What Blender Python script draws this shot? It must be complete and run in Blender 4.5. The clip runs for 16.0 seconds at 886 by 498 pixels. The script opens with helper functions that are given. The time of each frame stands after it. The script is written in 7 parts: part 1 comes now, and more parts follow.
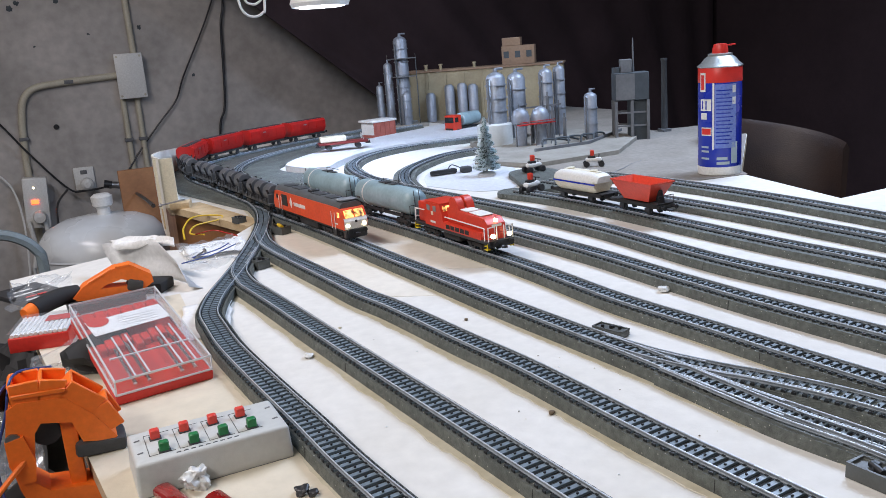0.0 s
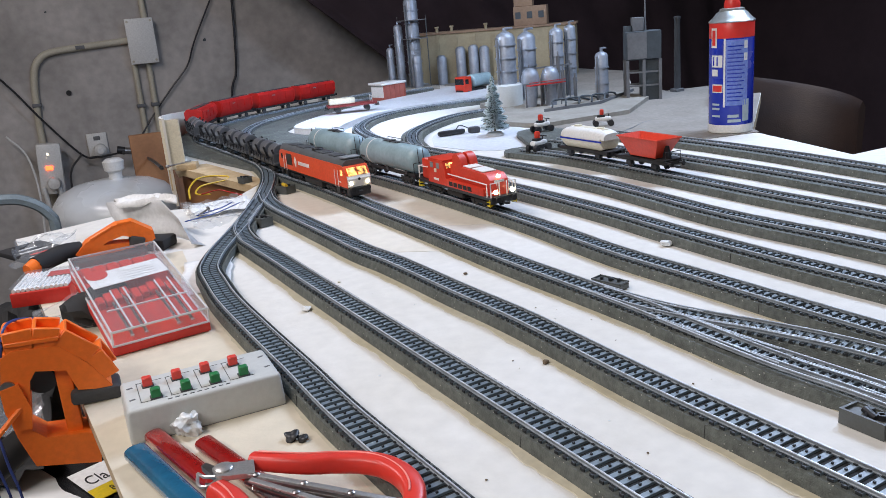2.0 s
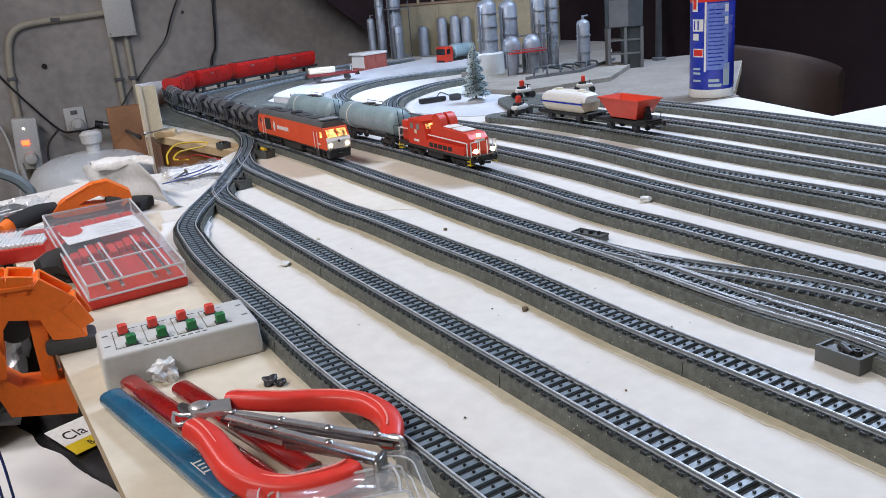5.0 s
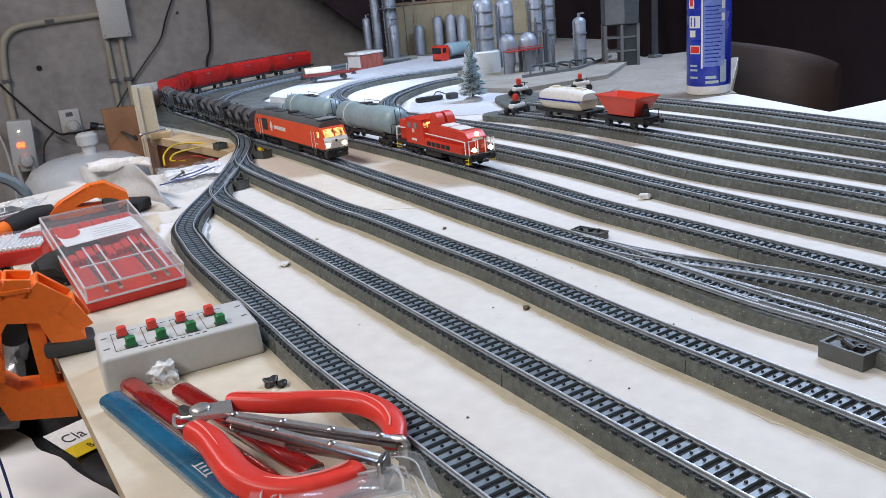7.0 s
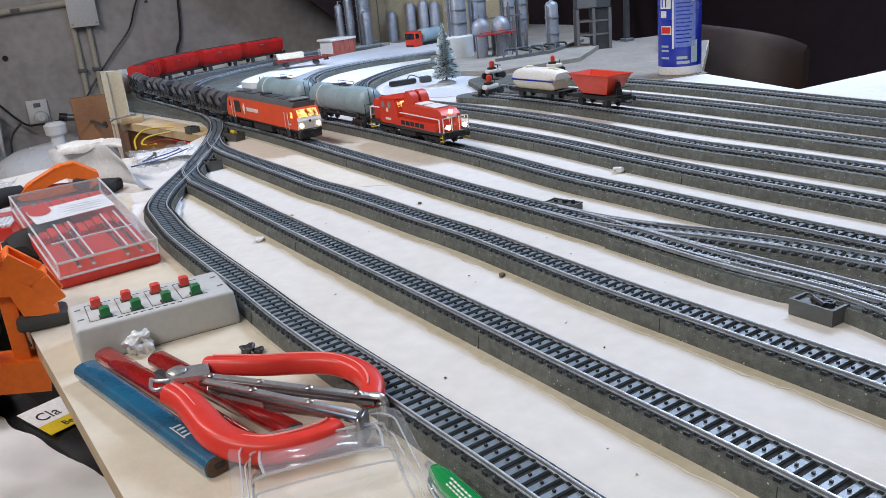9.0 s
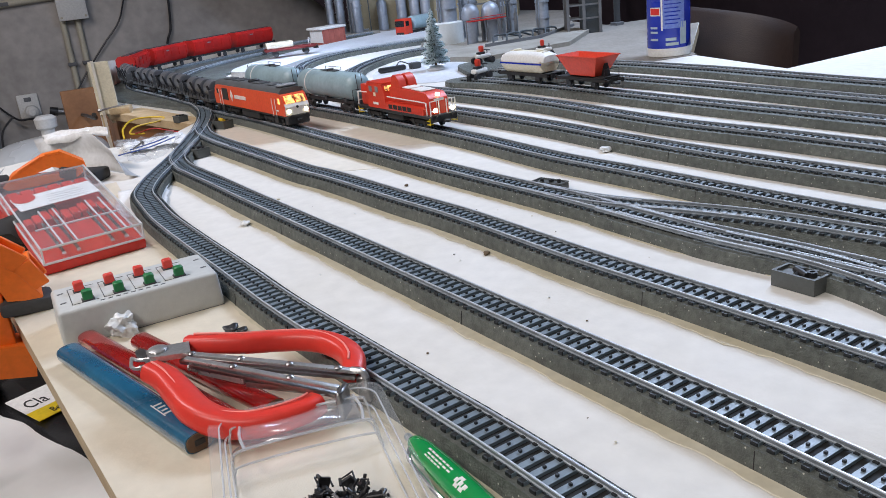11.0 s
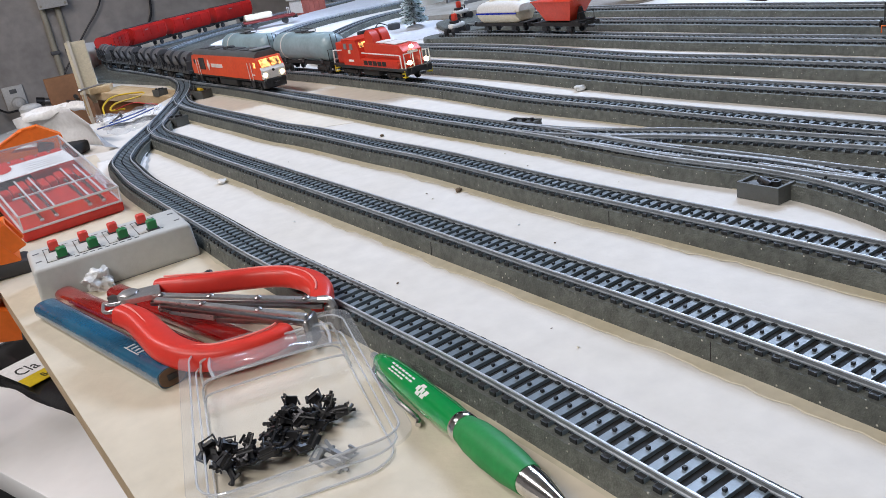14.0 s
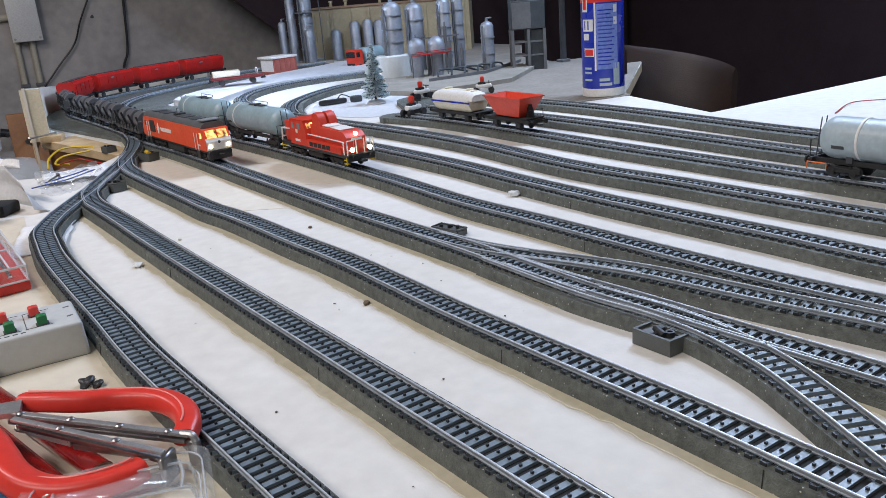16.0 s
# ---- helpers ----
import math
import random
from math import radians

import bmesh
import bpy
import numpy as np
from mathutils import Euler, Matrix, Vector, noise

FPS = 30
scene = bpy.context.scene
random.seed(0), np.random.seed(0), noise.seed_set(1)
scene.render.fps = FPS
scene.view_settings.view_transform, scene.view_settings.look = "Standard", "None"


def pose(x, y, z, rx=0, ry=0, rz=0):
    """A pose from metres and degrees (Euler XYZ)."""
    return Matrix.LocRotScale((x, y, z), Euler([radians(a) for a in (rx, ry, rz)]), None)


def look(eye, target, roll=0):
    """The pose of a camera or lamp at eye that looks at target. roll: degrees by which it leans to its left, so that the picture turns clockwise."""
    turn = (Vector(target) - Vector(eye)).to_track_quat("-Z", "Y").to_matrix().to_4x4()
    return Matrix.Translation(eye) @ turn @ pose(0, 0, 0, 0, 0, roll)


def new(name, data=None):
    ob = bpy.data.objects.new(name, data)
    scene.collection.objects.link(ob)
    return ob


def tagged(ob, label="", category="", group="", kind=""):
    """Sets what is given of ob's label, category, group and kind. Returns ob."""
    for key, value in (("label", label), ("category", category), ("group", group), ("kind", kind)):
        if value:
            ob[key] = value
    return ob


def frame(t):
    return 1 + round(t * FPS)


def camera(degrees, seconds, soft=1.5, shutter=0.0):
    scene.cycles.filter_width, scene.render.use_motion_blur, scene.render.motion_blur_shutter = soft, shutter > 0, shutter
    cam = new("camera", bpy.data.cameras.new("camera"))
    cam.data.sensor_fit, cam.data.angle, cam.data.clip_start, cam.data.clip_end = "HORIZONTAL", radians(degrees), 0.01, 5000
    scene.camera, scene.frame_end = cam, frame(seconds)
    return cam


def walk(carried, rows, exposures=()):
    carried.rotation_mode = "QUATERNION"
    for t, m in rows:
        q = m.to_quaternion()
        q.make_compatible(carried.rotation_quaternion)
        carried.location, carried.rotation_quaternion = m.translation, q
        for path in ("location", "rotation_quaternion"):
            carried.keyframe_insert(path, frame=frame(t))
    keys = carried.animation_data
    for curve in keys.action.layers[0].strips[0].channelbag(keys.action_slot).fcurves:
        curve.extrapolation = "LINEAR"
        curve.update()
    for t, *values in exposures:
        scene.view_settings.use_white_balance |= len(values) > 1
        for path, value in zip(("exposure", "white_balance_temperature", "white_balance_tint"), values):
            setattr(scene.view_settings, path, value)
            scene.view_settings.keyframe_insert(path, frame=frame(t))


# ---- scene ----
cam = camera(56.5, 16.0, soft=0.5)
PATH = [
    (0, (0.157, -0.528, 0.245), (0.927, 1.253, -0.242), -4.4),
    (0.5, (0.155, -0.524, 0.247), (0.918, 1.261, -0.236), -4.3),
    (1, (0.152, -0.535, 0.22), (0.909, 1.25, -0.269), -6.0),
    (1.5, (0.159, -0.523, 0.23), (0.876, 1.275, -0.274), -5.0),
    (2, (0.171, -0.532, 0.23), (0.891, 1.248, -0.328), -4.9),
    (2.5, (0.177, -0.547, 0.223), (0.935, 1.215, -0.346), -5.5),
    (3, (0.177, -0.545, 0.218), (0.951, 1.205, -0.364), -5.0),
    (3.5, (0.173, -0.542, 0.215), (0.945, 1.206, -0.376), -4.6),
    (4, (0.173, -0.543, 0.214), (0.939, 1.206, -0.382), -4.9),
    (4.5, (0.172, -0.538, 0.209), (0.922, 1.213, -0.399), -4.8),
    (7, (0.17, -0.532, 0.208), (0.924, 1.217, -0.404), -5.3),
    (7.5, (0.173, -0.541, 0.196), (0.965, 1.188, -0.421), -5.6),
    (8, (0.169, -0.539, 0.195), (0.978, 1.179, -0.434), -5.4),
    (8.5, (0.167, -0.536, 0.195), (0.964, 1.183, -0.444), -5.3),
    (9, (0.166, -0.537, 0.194), (0.969, 1.181, -0.442), -5.5),
    (11.5, (0.174, -0.545, 0.178), (0.978, 1.156, -0.501), -7.1),
    (12, (0.176, -0.55, 0.168), (0.965, 1.146, -0.541), -8.6),
    (12.5, (0.178, -0.555, 0.168), (0.965, 1.14, -0.545), -9.3),
    (13, (0.179, -0.556, 0.167), (0.968, 1.137, -0.546), -9.3),
    (13.5, (0.18, -0.556, 0.165), (0.967, 1.137, -0.551), -9.7),
    (14, (0.181, -0.558, 0.164), (0.963, 1.136, -0.558), -10.1),
    (14.5, (0.183, -0.557, 0.164), (0.961, 1.136, -0.563), -10.2),
    (15, (0.182, -0.555, 0.174), (0.98, 1.14, -0.526), -8.2),
    (15.5, (0.195, -0.559, 0.186), (1.036, 1.135, -0.463), -7.4),
    (16, (0.229, -0.562, 0.194), (1.111, 1.128, -0.413), -4.8),
]
walk(cam, [(t, look(eye, target, roll)) for t, eye, target, roll in PATH],
     [(0, 0.02), (2, 0.0), (4.5, -0.05), (8, -0.05), (11.5, -0.03), (14.5, -0.02), (15.2, -0.06), (16, -0.14)])

# ---- light and exposure ----
world = bpy.data.worlds.new("world")
scene.world = world
world.use_nodes = True
world.node_tree.nodes["Background"].inputs[0].default_value = (0.55, 0.62, 0.75, 1)
world.node_tree.nodes["Background"].inputs[1].default_value = 0.006


def area_lamp(name, pos, target, sx, sy, watts, colour):
    data = bpy.data.lights.new(name, "AREA")
    data.shape, data.size, data.size_y, data.energy, data.color = "RECTANGLE", sx, sy, watts, colour
    ob = new(name, data)
    ob.matrix_world = look(pos, target)
    return ob


def spot_lamp(name, pos, target, watts, colour, radius, cone, blend=0.5):
    data = bpy.data.lights.new(name, "SPOT")
    data.energy, data.color, data.shadow_soft_size = watts, colour, radius
    data.spot_size, data.spot_blend = radians(cone), blend
    ob = new(name, data)
    ob.matrix_world = look(pos, target)
    return ob


# unseen fills added over far half and left side; ring lamp low over curves
area_lamp("far_fill_light", (1.64, 0.50, 1.20), (1.42, 0.24, 0), 1.0, 0.4, 28.0, (0.75, 0.94, 1.30))
area_lamp("left_fill_light", (-0.62, 0.68, 1.60), (0.05, 1.0, 0), 1.2, 0.15, 21.0, (1.02, 0.96, 1.00))
area_lamp("left_fill_light", (-0.95, -0.80, 1.42), (0.1, 0.0, 0.0), 1.2, 0.15, 20.0, (1.00, 0.96, 0.93))
spot_lamp("ring_lamp_light", (0.666, 1.1895, 0.326), (0.735, 1.40, 0), 6.7, (0.62, 0.86, 1.34), 0.045, 178, 0.12)

# ---- materials ----


def material(name, colour, rough=0.5, metal=0.0, colour2=None, scale=40.0, amount=0.5, bump=0.0, bump_scale=200.0,
             fine=0.08, spec=0.5, coat=0.0, tint=0.0):
    """Principled material with variation at two scales, a fine bump and a slight spread from object to object."""
    m = bpy.data.materials.new(name)
    m.use_nodes = True
    n, l = m.node_tree.nodes, m.node_tree.links
    p = n["Principled BSDF"]
    p.inputs["Roughness"].default_value, p.inputs["Metallic"].default_value = rough, metal
    p.inputs["Specular IOR Level"].default_value, p.inputs["Coat Weight"].default_value = spec, coat
    tc = n.new("ShaderNodeTexCoord")
    big, small = n.new("ShaderNodeTexNoise"), n.new("ShaderNodeTexNoise")
    big.inputs["Scale"].default_value, small.inputs["Scale"].default_value = scale, scale * 9
    big.inputs["Detail"].default_value = small.inputs["Detail"].default_value = 4
    for t in (big, small):
        l.new(tc.outputs["Object"], t.inputs["Vector"])
    ramp = n.new("ShaderNodeMapRange")
    ramp.inputs["From Min"].default_value, ramp.inputs["From Max"].default_value = 0.38, 0.68
    l.new(big.outputs["Fac"], ramp.inputs["Value"])
    ramp.inputs["To Max"].default_value = amount
    mix = n.new("ShaderNodeMix")
    mix.data_type = "RGBA"
    c2 = colour2 if colour2 else tuple(c * 0.7 for c in colour)
    mix.inputs["A"].default_value, mix.inputs["B"].default_value = (*colour, 1), (*c2, 1)
    l.new(ramp.outputs["Result"], mix.inputs["Factor"])
    hsv = n.new("ShaderNodeHueSaturation")
    val = n.new("ShaderNodeMapRange")
    val.inputs["From Min"].default_value, val.inputs["From Max"].default_value = 0.3, 0.7
    val.inputs["To Min"].default_value, val.inputs["To Max"].default_value = 1 - fine, 1 + fine
    l.new(small.outputs["Fac"], val.inputs["Value"])
    last = val.outputs["Result"]
    if tint:
        info, add = n.new("ShaderNodeObjectInfo"), n.new("ShaderNodeMath")
        add.operation = "MULTIPLY_ADD"
        l.new(info.outputs["Random"], add.inputs[0])
        add.inputs[1].default_value = tint
        l.new(last, add.inputs[2])
        last = add.outputs[0]
    l.new(last, hsv.inputs["Value"])
    l.new(mix.outputs["Result"], hsv.inputs["Color"])
    l.new(hsv.outputs["Color"], p.inputs["Base Color"])
    rr = n.new("ShaderNodeMapRange")
    rr.inputs["To Min"].default_value, rr.inputs["To Max"].default_value = max(rough - 0.1, 0.02), min(rough + 0.12, 1)
    l.new(big.outputs["Fac"], rr.inputs["Value"])
    l.new(rr.outputs["Result"], p.inputs["Roughness"])
    if bump:
        bn, b = n.new("ShaderNodeTexNoise"), n.new("ShaderNodeBump")
        bn.inputs["Scale"].default_value, bn.inputs["Detail"].default_value = bump_scale, 6
        b.inputs["Strength"].default_value, b.inputs["Distance"].default_value = bump, 0.002
        l.new(tc.outputs["Object"], bn.inputs["Vector"])
        l.new(bn.outputs["Fac"], b.inputs["Height"])
        l.new(b.outputs["Normal"], p.inputs["Normal"])
    return m


def speckled(name, base, dark, spots, scale, dens):
    """Painted foam with pale specks in it."""
    m = material(name, base, 0.66, colour2=dark, scale=25, amount=0.8, bump=0.5, bump_scale=900, fine=0.3)
    n, l = m.node_tree.nodes, m.node_tree.links
    p = n["Principled BSDF"]
    old = p.inputs["Base Color"].links[0].from_socket
    tc, v, g, mix = n.new("ShaderNodeTexCoord"), n.new("ShaderNodeTexVoronoi"), n.new("ShaderNodeMapRange"), n.new("ShaderNodeMix")
    v.inputs["Scale"].default_value = scale
    l.new(tc.outputs["Object"], v.inputs["Vector"])
    g.inputs["From Min"].default_value, g.inputs["From Max"].default_value = dens, dens * 0.5
    l.new(v.outputs["Distance"], g.inputs["Value"])
    mix.data_type = "RGBA"
    l.new(g.outputs["Result"], mix.inputs["Factor"])
    l.new(old, mix.inputs["A"])
    mix.inputs["B"].default_value = (*spots, 1)
    l.new(mix.outputs["Result"], p.inputs["Base Color"])
    return m


def clear(name, tint=(0.96, 0.97, 0.98), gloss=0.06, rough=0.05, haze=0.0):
    """Thin clear plastic: mostly see-through, glossy by Fresnel, with a little haze."""
    m = bpy.data.materials.new(name)
    m.use_nodes = True
    n, l = m.node_tree.nodes, m.node_tree.links
    n.remove(n["Principled BSDF"])
    t, g, d, mx, mh = (n.new("ShaderNode" + k) for k in ("BsdfTransparent", "BsdfGlossy", "BsdfDiffuse", "MixShader", "MixShader"))
    lw, pw, mr = n.new("ShaderNodeLayerWeight"), n.new("ShaderNodeMath"), n.new("ShaderNodeMapRange")
    lw.inputs["Blend"].default_value = 0.5
    pw.operation, pw.inputs[1].default_value = "POWER", 3.0
    mr.inputs["To Min"].default_value, mr.inputs["To Max"].default_value = gloss, 0.28
    t.inputs[0].default_value = (*tint, 1)
    g.inputs["Roughness"].default_value = rough
    d.inputs[0].default_value = (0.8, 0.82, 0.84, 1)
    mh.inputs[0].default_value = haze
    l.new(t.outputs[0], mh.inputs[1])
    l.new(d.outputs[0], mh.inputs[2])
    l.new(lw.outputs["Facing"], pw.inputs[0])
    l.new(pw.outputs[0], mr.inputs["Value"])
    l.new(mr.outputs["Result"], mx.inputs[0])
    l.new(mh.outputs[0], mx.inputs[1])
    l.new(g.outputs[0], mx.inputs[2])
    l.new(mx.outputs[0], n["Material Output"].inputs[0])
    return m


def glowing(name, colour, power):
    m = bpy.data.materials.new(name)
    m.use_nodes = True
    p = m.node_tree.nodes["Principled BSDF"]
    p.inputs["Base Color"].default_value = (*colour, 1)
    p.inputs["Emission Color"].default_value, p.inputs["Emission Strength"].default_value = (*colour, 1), power
    return m


M = {}
M["board"] = material("board_white", (0.715, 0.692, 0.648), 0.65, colour2=(0.65, 0.618, 0.555), scale=9, amount=0.6, bump=0.12, bump_scale=350, fine=0.05, spec=0.25)
M["ply"] = material("plywood_edge", (0.58, 0.45, 0.29), 0.7, colour2=(0.45, 0.33, 0.2), scale=30, amount=0.8, bump=0.2, bump_scale=300)
M["bare"] = material("bare_cream_board", (0.67, 0.60, 0.475), 0.6, colour2=(0.59, 0.52, 0.40), scale=9, amount=0.7, bump=0.12, bump_scale=350, fine=0.05)
M["glue"] = material("glue_strip", (0.52, 0.47, 0.34), 0.5, colour2=(0.60, 0.56, 0.45), scale=20, amount=0.8)
M["bed"] = speckled("foam_bed", (0.116, 0.125, 0.112), (0.078, 0.086, 0.078), (0.50, 0.49, 0.43), 260, 0.13)
M["sleeper"] = material("sleeper_plastic", (0.158, 0.200, 0.236), 0.36, colour2=(0.105, 0.135, 0.162), scale=60, amount=0.5, bump=0.06, bump_scale=900, tint=0.25, spec=0.6)
M["stud"] = material("stud_dark", (0.020, 0.022, 0.024), 0.5, colour2=(0.012, 0.013, 0.014), scale=80)
# near black, stands in for the shade in the sleeper gaps
M["gap_shade"] = material("sleeper_gap_shade", (0.012, 0.013, 0.014), 0.8, colour2=(0.008, 0.008, 0.009), scale=80)
# reflected light is put into the pale head colour, shade into the darker side
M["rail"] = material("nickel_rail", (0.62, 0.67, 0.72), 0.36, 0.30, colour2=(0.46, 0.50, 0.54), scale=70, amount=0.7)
M["railshade"] = material("rail_side", (0.26, 0.29, 0.315), 0.45, 0.25, colour2=(0.14, 0.155, 0.17), scale=80, amount=0.7)
M["black"] = material("black_plastic", (0.018, 0.018, 0.02), 0.42, colour2=(0.03, 0.03, 0.032), scale=60)
M["blackmatt"] = material("black_matt", (0.014, 0.014, 0.015), 0.75, colour2=(0.03, 0.027, 0.025), scale=50)
M["darkgrey"] = material("dark_grey", (0.055, 0.058, 0.062), 0.55, colour2=(0.035, 0.037, 0.04), scale=50)
M["coilgrey"] = material("coil_grey", (0.105, 0.108, 0.118), 0.36, colour2=(0.062, 0.064, 0.072), scale=60, spec=0.6)
M["grey"] = material("mid_grey", (0.22, 0.23, 0.24), 0.5, colour2=(0.15, 0.16, 0.17), scale=40)
M["motor"] = material("motor_grey", (0.095, 0.10, 0.096), 0.45, colour2=(0.065, 0.07, 0.066), scale=80, bump=0.1)
M["red"] = material("loco_red", (0.62, 0.045, 0.02), 0.38, colour2=(0.50, 0.03, 0.015), scale=40, amount=0.5)
M["redorange"] = material("vermilion_paint", (0.74, 0.085, 0.025), 0.42, colour2=(0.66, 0.065, 0.02), scale=40, amount=0.5)
M["redwagon"] = material("wagon_red", (0.44, 0.013, 0.010), 0.42, colour2=(0.26, 0.009, 0.008), scale=25, amount=0.8, tint=0.2)
M["roofgrey"] = material("roof_grey", (0.10, 0.105, 0.11), 0.5, colour2=(0.07, 0.072, 0.07), scale=60)
M["white"] = material("white_paint", (0.78, 0.77, 0.74), 0.45, colour2=(0.68, 0.66, 0.62), scale=40, amount=0.5)
M["cream"] = material("cream_plastic", (0.74, 0.68, 0.53), 0.45, colour2=(0.64, 0.58, 0.43), scale=40)
M["tank"] = material("tank_blue_grey", (0.30, 0.42, 0.46), 0.35, colour2=(0.20, 0.28, 0.31), scale=30, amount=0.7, spec=0.6)
M["tanklight"] = material("tank_pale_blue", (0.42, 0.50, 0.53), 0.35, colour2=(0.34, 0.42, 0.45), scale=30)
M["hopper"] = material("hopper_red", (0.72, 0.07, 0.035), 0.4, colour2=(0.62, 0.05, 0.025), scale=40)
M["box"] = material("switchbox_grey", (0.56, 0.57, 0.55), 0.45, colour2=(0.50, 0.51, 0.49), scale=30, amount=0.4, bump=0.08, bump_scale=1200, fine=0.04)
M["btnred"] = material("button_red", (0.75, 0.06, 0.04), 0.4)
M["btngreen"] = material("button_green", (0.02, 0.20, 0.06), 0.4)
M["orange"] = material("clamp_orange", (0.95, 0.195, 0.02), 0.42, colour2=(0.88, 0.155, 0.014), scale=30, amount=0.5, bump=0.1, bump_scale=700, fine=0.06)
M["rubber"] = material("rubber_grey", (0.05, 0.05, 0.052), 0.7, colour2=(0.08, 0.08, 0.08), scale=60, bump=0.2)
M["handle"] = material("handle_red", (0.72, 0.045, 0.03), 0.36, colour2=(0.64, 0.03, 0.02), scale=25, amount=0.5, fine=0.05)
M["bright"] = material("bright_steel", (0.52, 0.51, 0.50), 0.30, 0.65, colour2=(0.34, 0.33, 0.32), scale=90, amount=0.7, fine=0.10, bump=0.05, bump_scale=500)
# handle red lightened to pink, the highlight along the moulded ridge
M["seam_glint"] = material("seam_highlight", (0.90, 0.30, 0.26), 0.35, colour2=(0.86, 0.24, 0.20), scale=40, amount=0.4, fine=0.03)
M["steel"] = material("steel", (0.42, 0.41, 0.40), 0.34, 1.0, colour2=(0.22, 0.20, 0.19), scale=60, amount=0.8)
M["chrome"] = material("chrome", (0.75, 0.74, 0.72), 0.14, 1.0, colour2=(0.6, 0.58, 0.55), scale=60)
M["pencilblue"] = material("pencil_blue", (0.016, 0.125, 0.225), 0.22, colour2=(0.008, 0.075, 0.15), scale=60, amount=0.8, spec=0.8, coat=0.7, bump=0.10, bump_scale=260)
M["pencilred"] = material("pencil_red", (0.34, 0.010, 0.008), 0.16, colour2=(0.20, 0.006, 0.006), scale=60, amount=0.8, spec=1.0, coat=1.0, bump=0.10, bump_scale=260)
M["wood"] = material("pale_wood", (0.56, 0.42, 0.25), 0.7, colour2=(0.44, 0.31, 0.17), scale=35, amount=0.8, bump=0.3, bump_scale=250)
M["woodend"] = material("pencil_wood", (0.16, 0.10, 0.06), 0.8, colour2=(0.08, 0.055, 0.04), scale=200)
M["pengreen"] = material("pen_green", (0.008, 0.30, 0.07), 0.10, colour2=(0.006, 0.22, 0.05), scale=40, amount=0.4, fine=0.03, spec=0.9, coat=0.8)
M["pengrip"] = material("pen_grip", (0.015, 0.25, 0.06), 0.55, colour2=(0.012, 0.20, 0.05), scale=60)
M["casered"] = material("case_red", (0.60, 0.03, 0.02), 0.4, colour2=(0.5, 0.022, 0.015), scale=30, amount=0.5)
M["paper"] = material("paper", (0.78, 0.78, 0.77), 0.8, colour2=(0.70, 0.70, 0.70), scale=30, amount=0.5, bump=0.15, bump_scale=60)
M["greyfoil"] = material("grey_film", (0.55, 0.55, 0.55), 0.4, colour2=(0.66, 0.66, 0.66), scale=25, bump=0.4, bump_scale=40)
M["concrete"] = material("concrete_wall", (0.45, 0.415, 0.385), 0.9, colour2=(0.29, 0.27, 0.25), scale=3.2, amount=0.85, bump=0.7, bump_scale=26, fine=0.12)
M["floor"] = material("concrete_floor", (0.16, 0.15, 0.14), 0.85, colour2=(0.1, 0.095, 0.09), scale=3, amount=0.8, bump=0.3, bump_scale=40)
M["plaster"] = material("plaster_wall", (0.42, 0.40, 0.37), 0.9, colour2=(0.34, 0.32, 0.3), scale=3, amount=0.7, bump=0.3, bump_scale=40)
M["curtain"] = material("brown_cloth", (0.034, 0.019, 0.023), 0.95, colour2=(0.022, 0.012, 0.015), scale=4, amount=0.8, bump=0.4, bump_scale=300)
M["conduit"] = material("conduit_cream", (0.50, 0.46, 0.36), 0.5, colour2=(0.40, 0.36, 0.28), scale=20)
M["pvc"] = material("white_pvc", (0.66, 0.65, 0.62), 0.4, colour2=(0.60, 0.58, 0.54), scale=20, amount=0.3)
M["tankwhite"] = material("enamel_white", (0.62, 0.64, 0.65), 0.25, colour2=(0.57, 0.59, 0.59), scale=5, amount=0.4, fine=0.03, spec=0.6)
M["laminate"] = material("white_laminate", (0.84, 0.84, 0.84), 0.35, colour2=(0.79, 0.79, 0.79), scale=6, amount=0.4, fine=0.03)
M["palecream"] = material("pale_cream_board", (0.74, 0.69, 0.60), 0.6, colour2=(0.66, 0.60, 0.50), scale=9, amount=0.7, bump=0.12, bump_scale=350, fine=0.05, spec=0.3)
M["brown"] = material("brown_board", (0.27, 0.12, 0.045), 0.6, colour2=(0.18, 0.075, 0.028), scale=12, amount=0.8, bump=0.15)
M["hose"] = material("grey_hose", (0.22, 0.27, 0.29), 0.5)
M["plantsteel"] = material("plant_steel", (0.33, 0.355, 0.40), 0.48, 0.45, colour2=(0.20, 0.22, 0.25), scale=25, amount=0.8)
M["plantgrey"] = material("plant_grey", (0.145, 0.147, 0.150), 0.7, colour2=(0.095, 0.096, 0.10), scale=30, amount=0.8)
M["plantdark"] = material("plant_dark", (0.058, 0.070, 0.078), 0.7, colour2=(0.040, 0.048, 0.054), scale=30, amount=0.8)
M["factory"] = material("factory_ochre", (0.36, 0.305, 0.195), 0.8, colour2=(0.27, 0.225, 0.145), scale=20, amount=0.8, bump=0.2)
M["factorybrown"] = material("factory_brown", (0.30, 0.20, 0.13), 0.8, colour2=(0.22, 0.14, 0.09), scale=20, amount=0.8)
M["slab"] = material("slab_concrete", (0.30, 0.28, 0.24), 0.85, colour2=(0.22, 0.2, 0.17), scale=20, amount=0.8)
M["snow"] = material("snow_white", (0.60, 0.61, 0.63), 0.7, colour2=(0.54, 0.55, 0.58), scale=15, amount=0.5, bump=0.25, bump_scale=250)
M["brick"] = material("model_brick", (0.42, 0.12, 0.09), 0.8, colour2=(0.32, 0.09, 0.07), scale=60, amount=0.8)
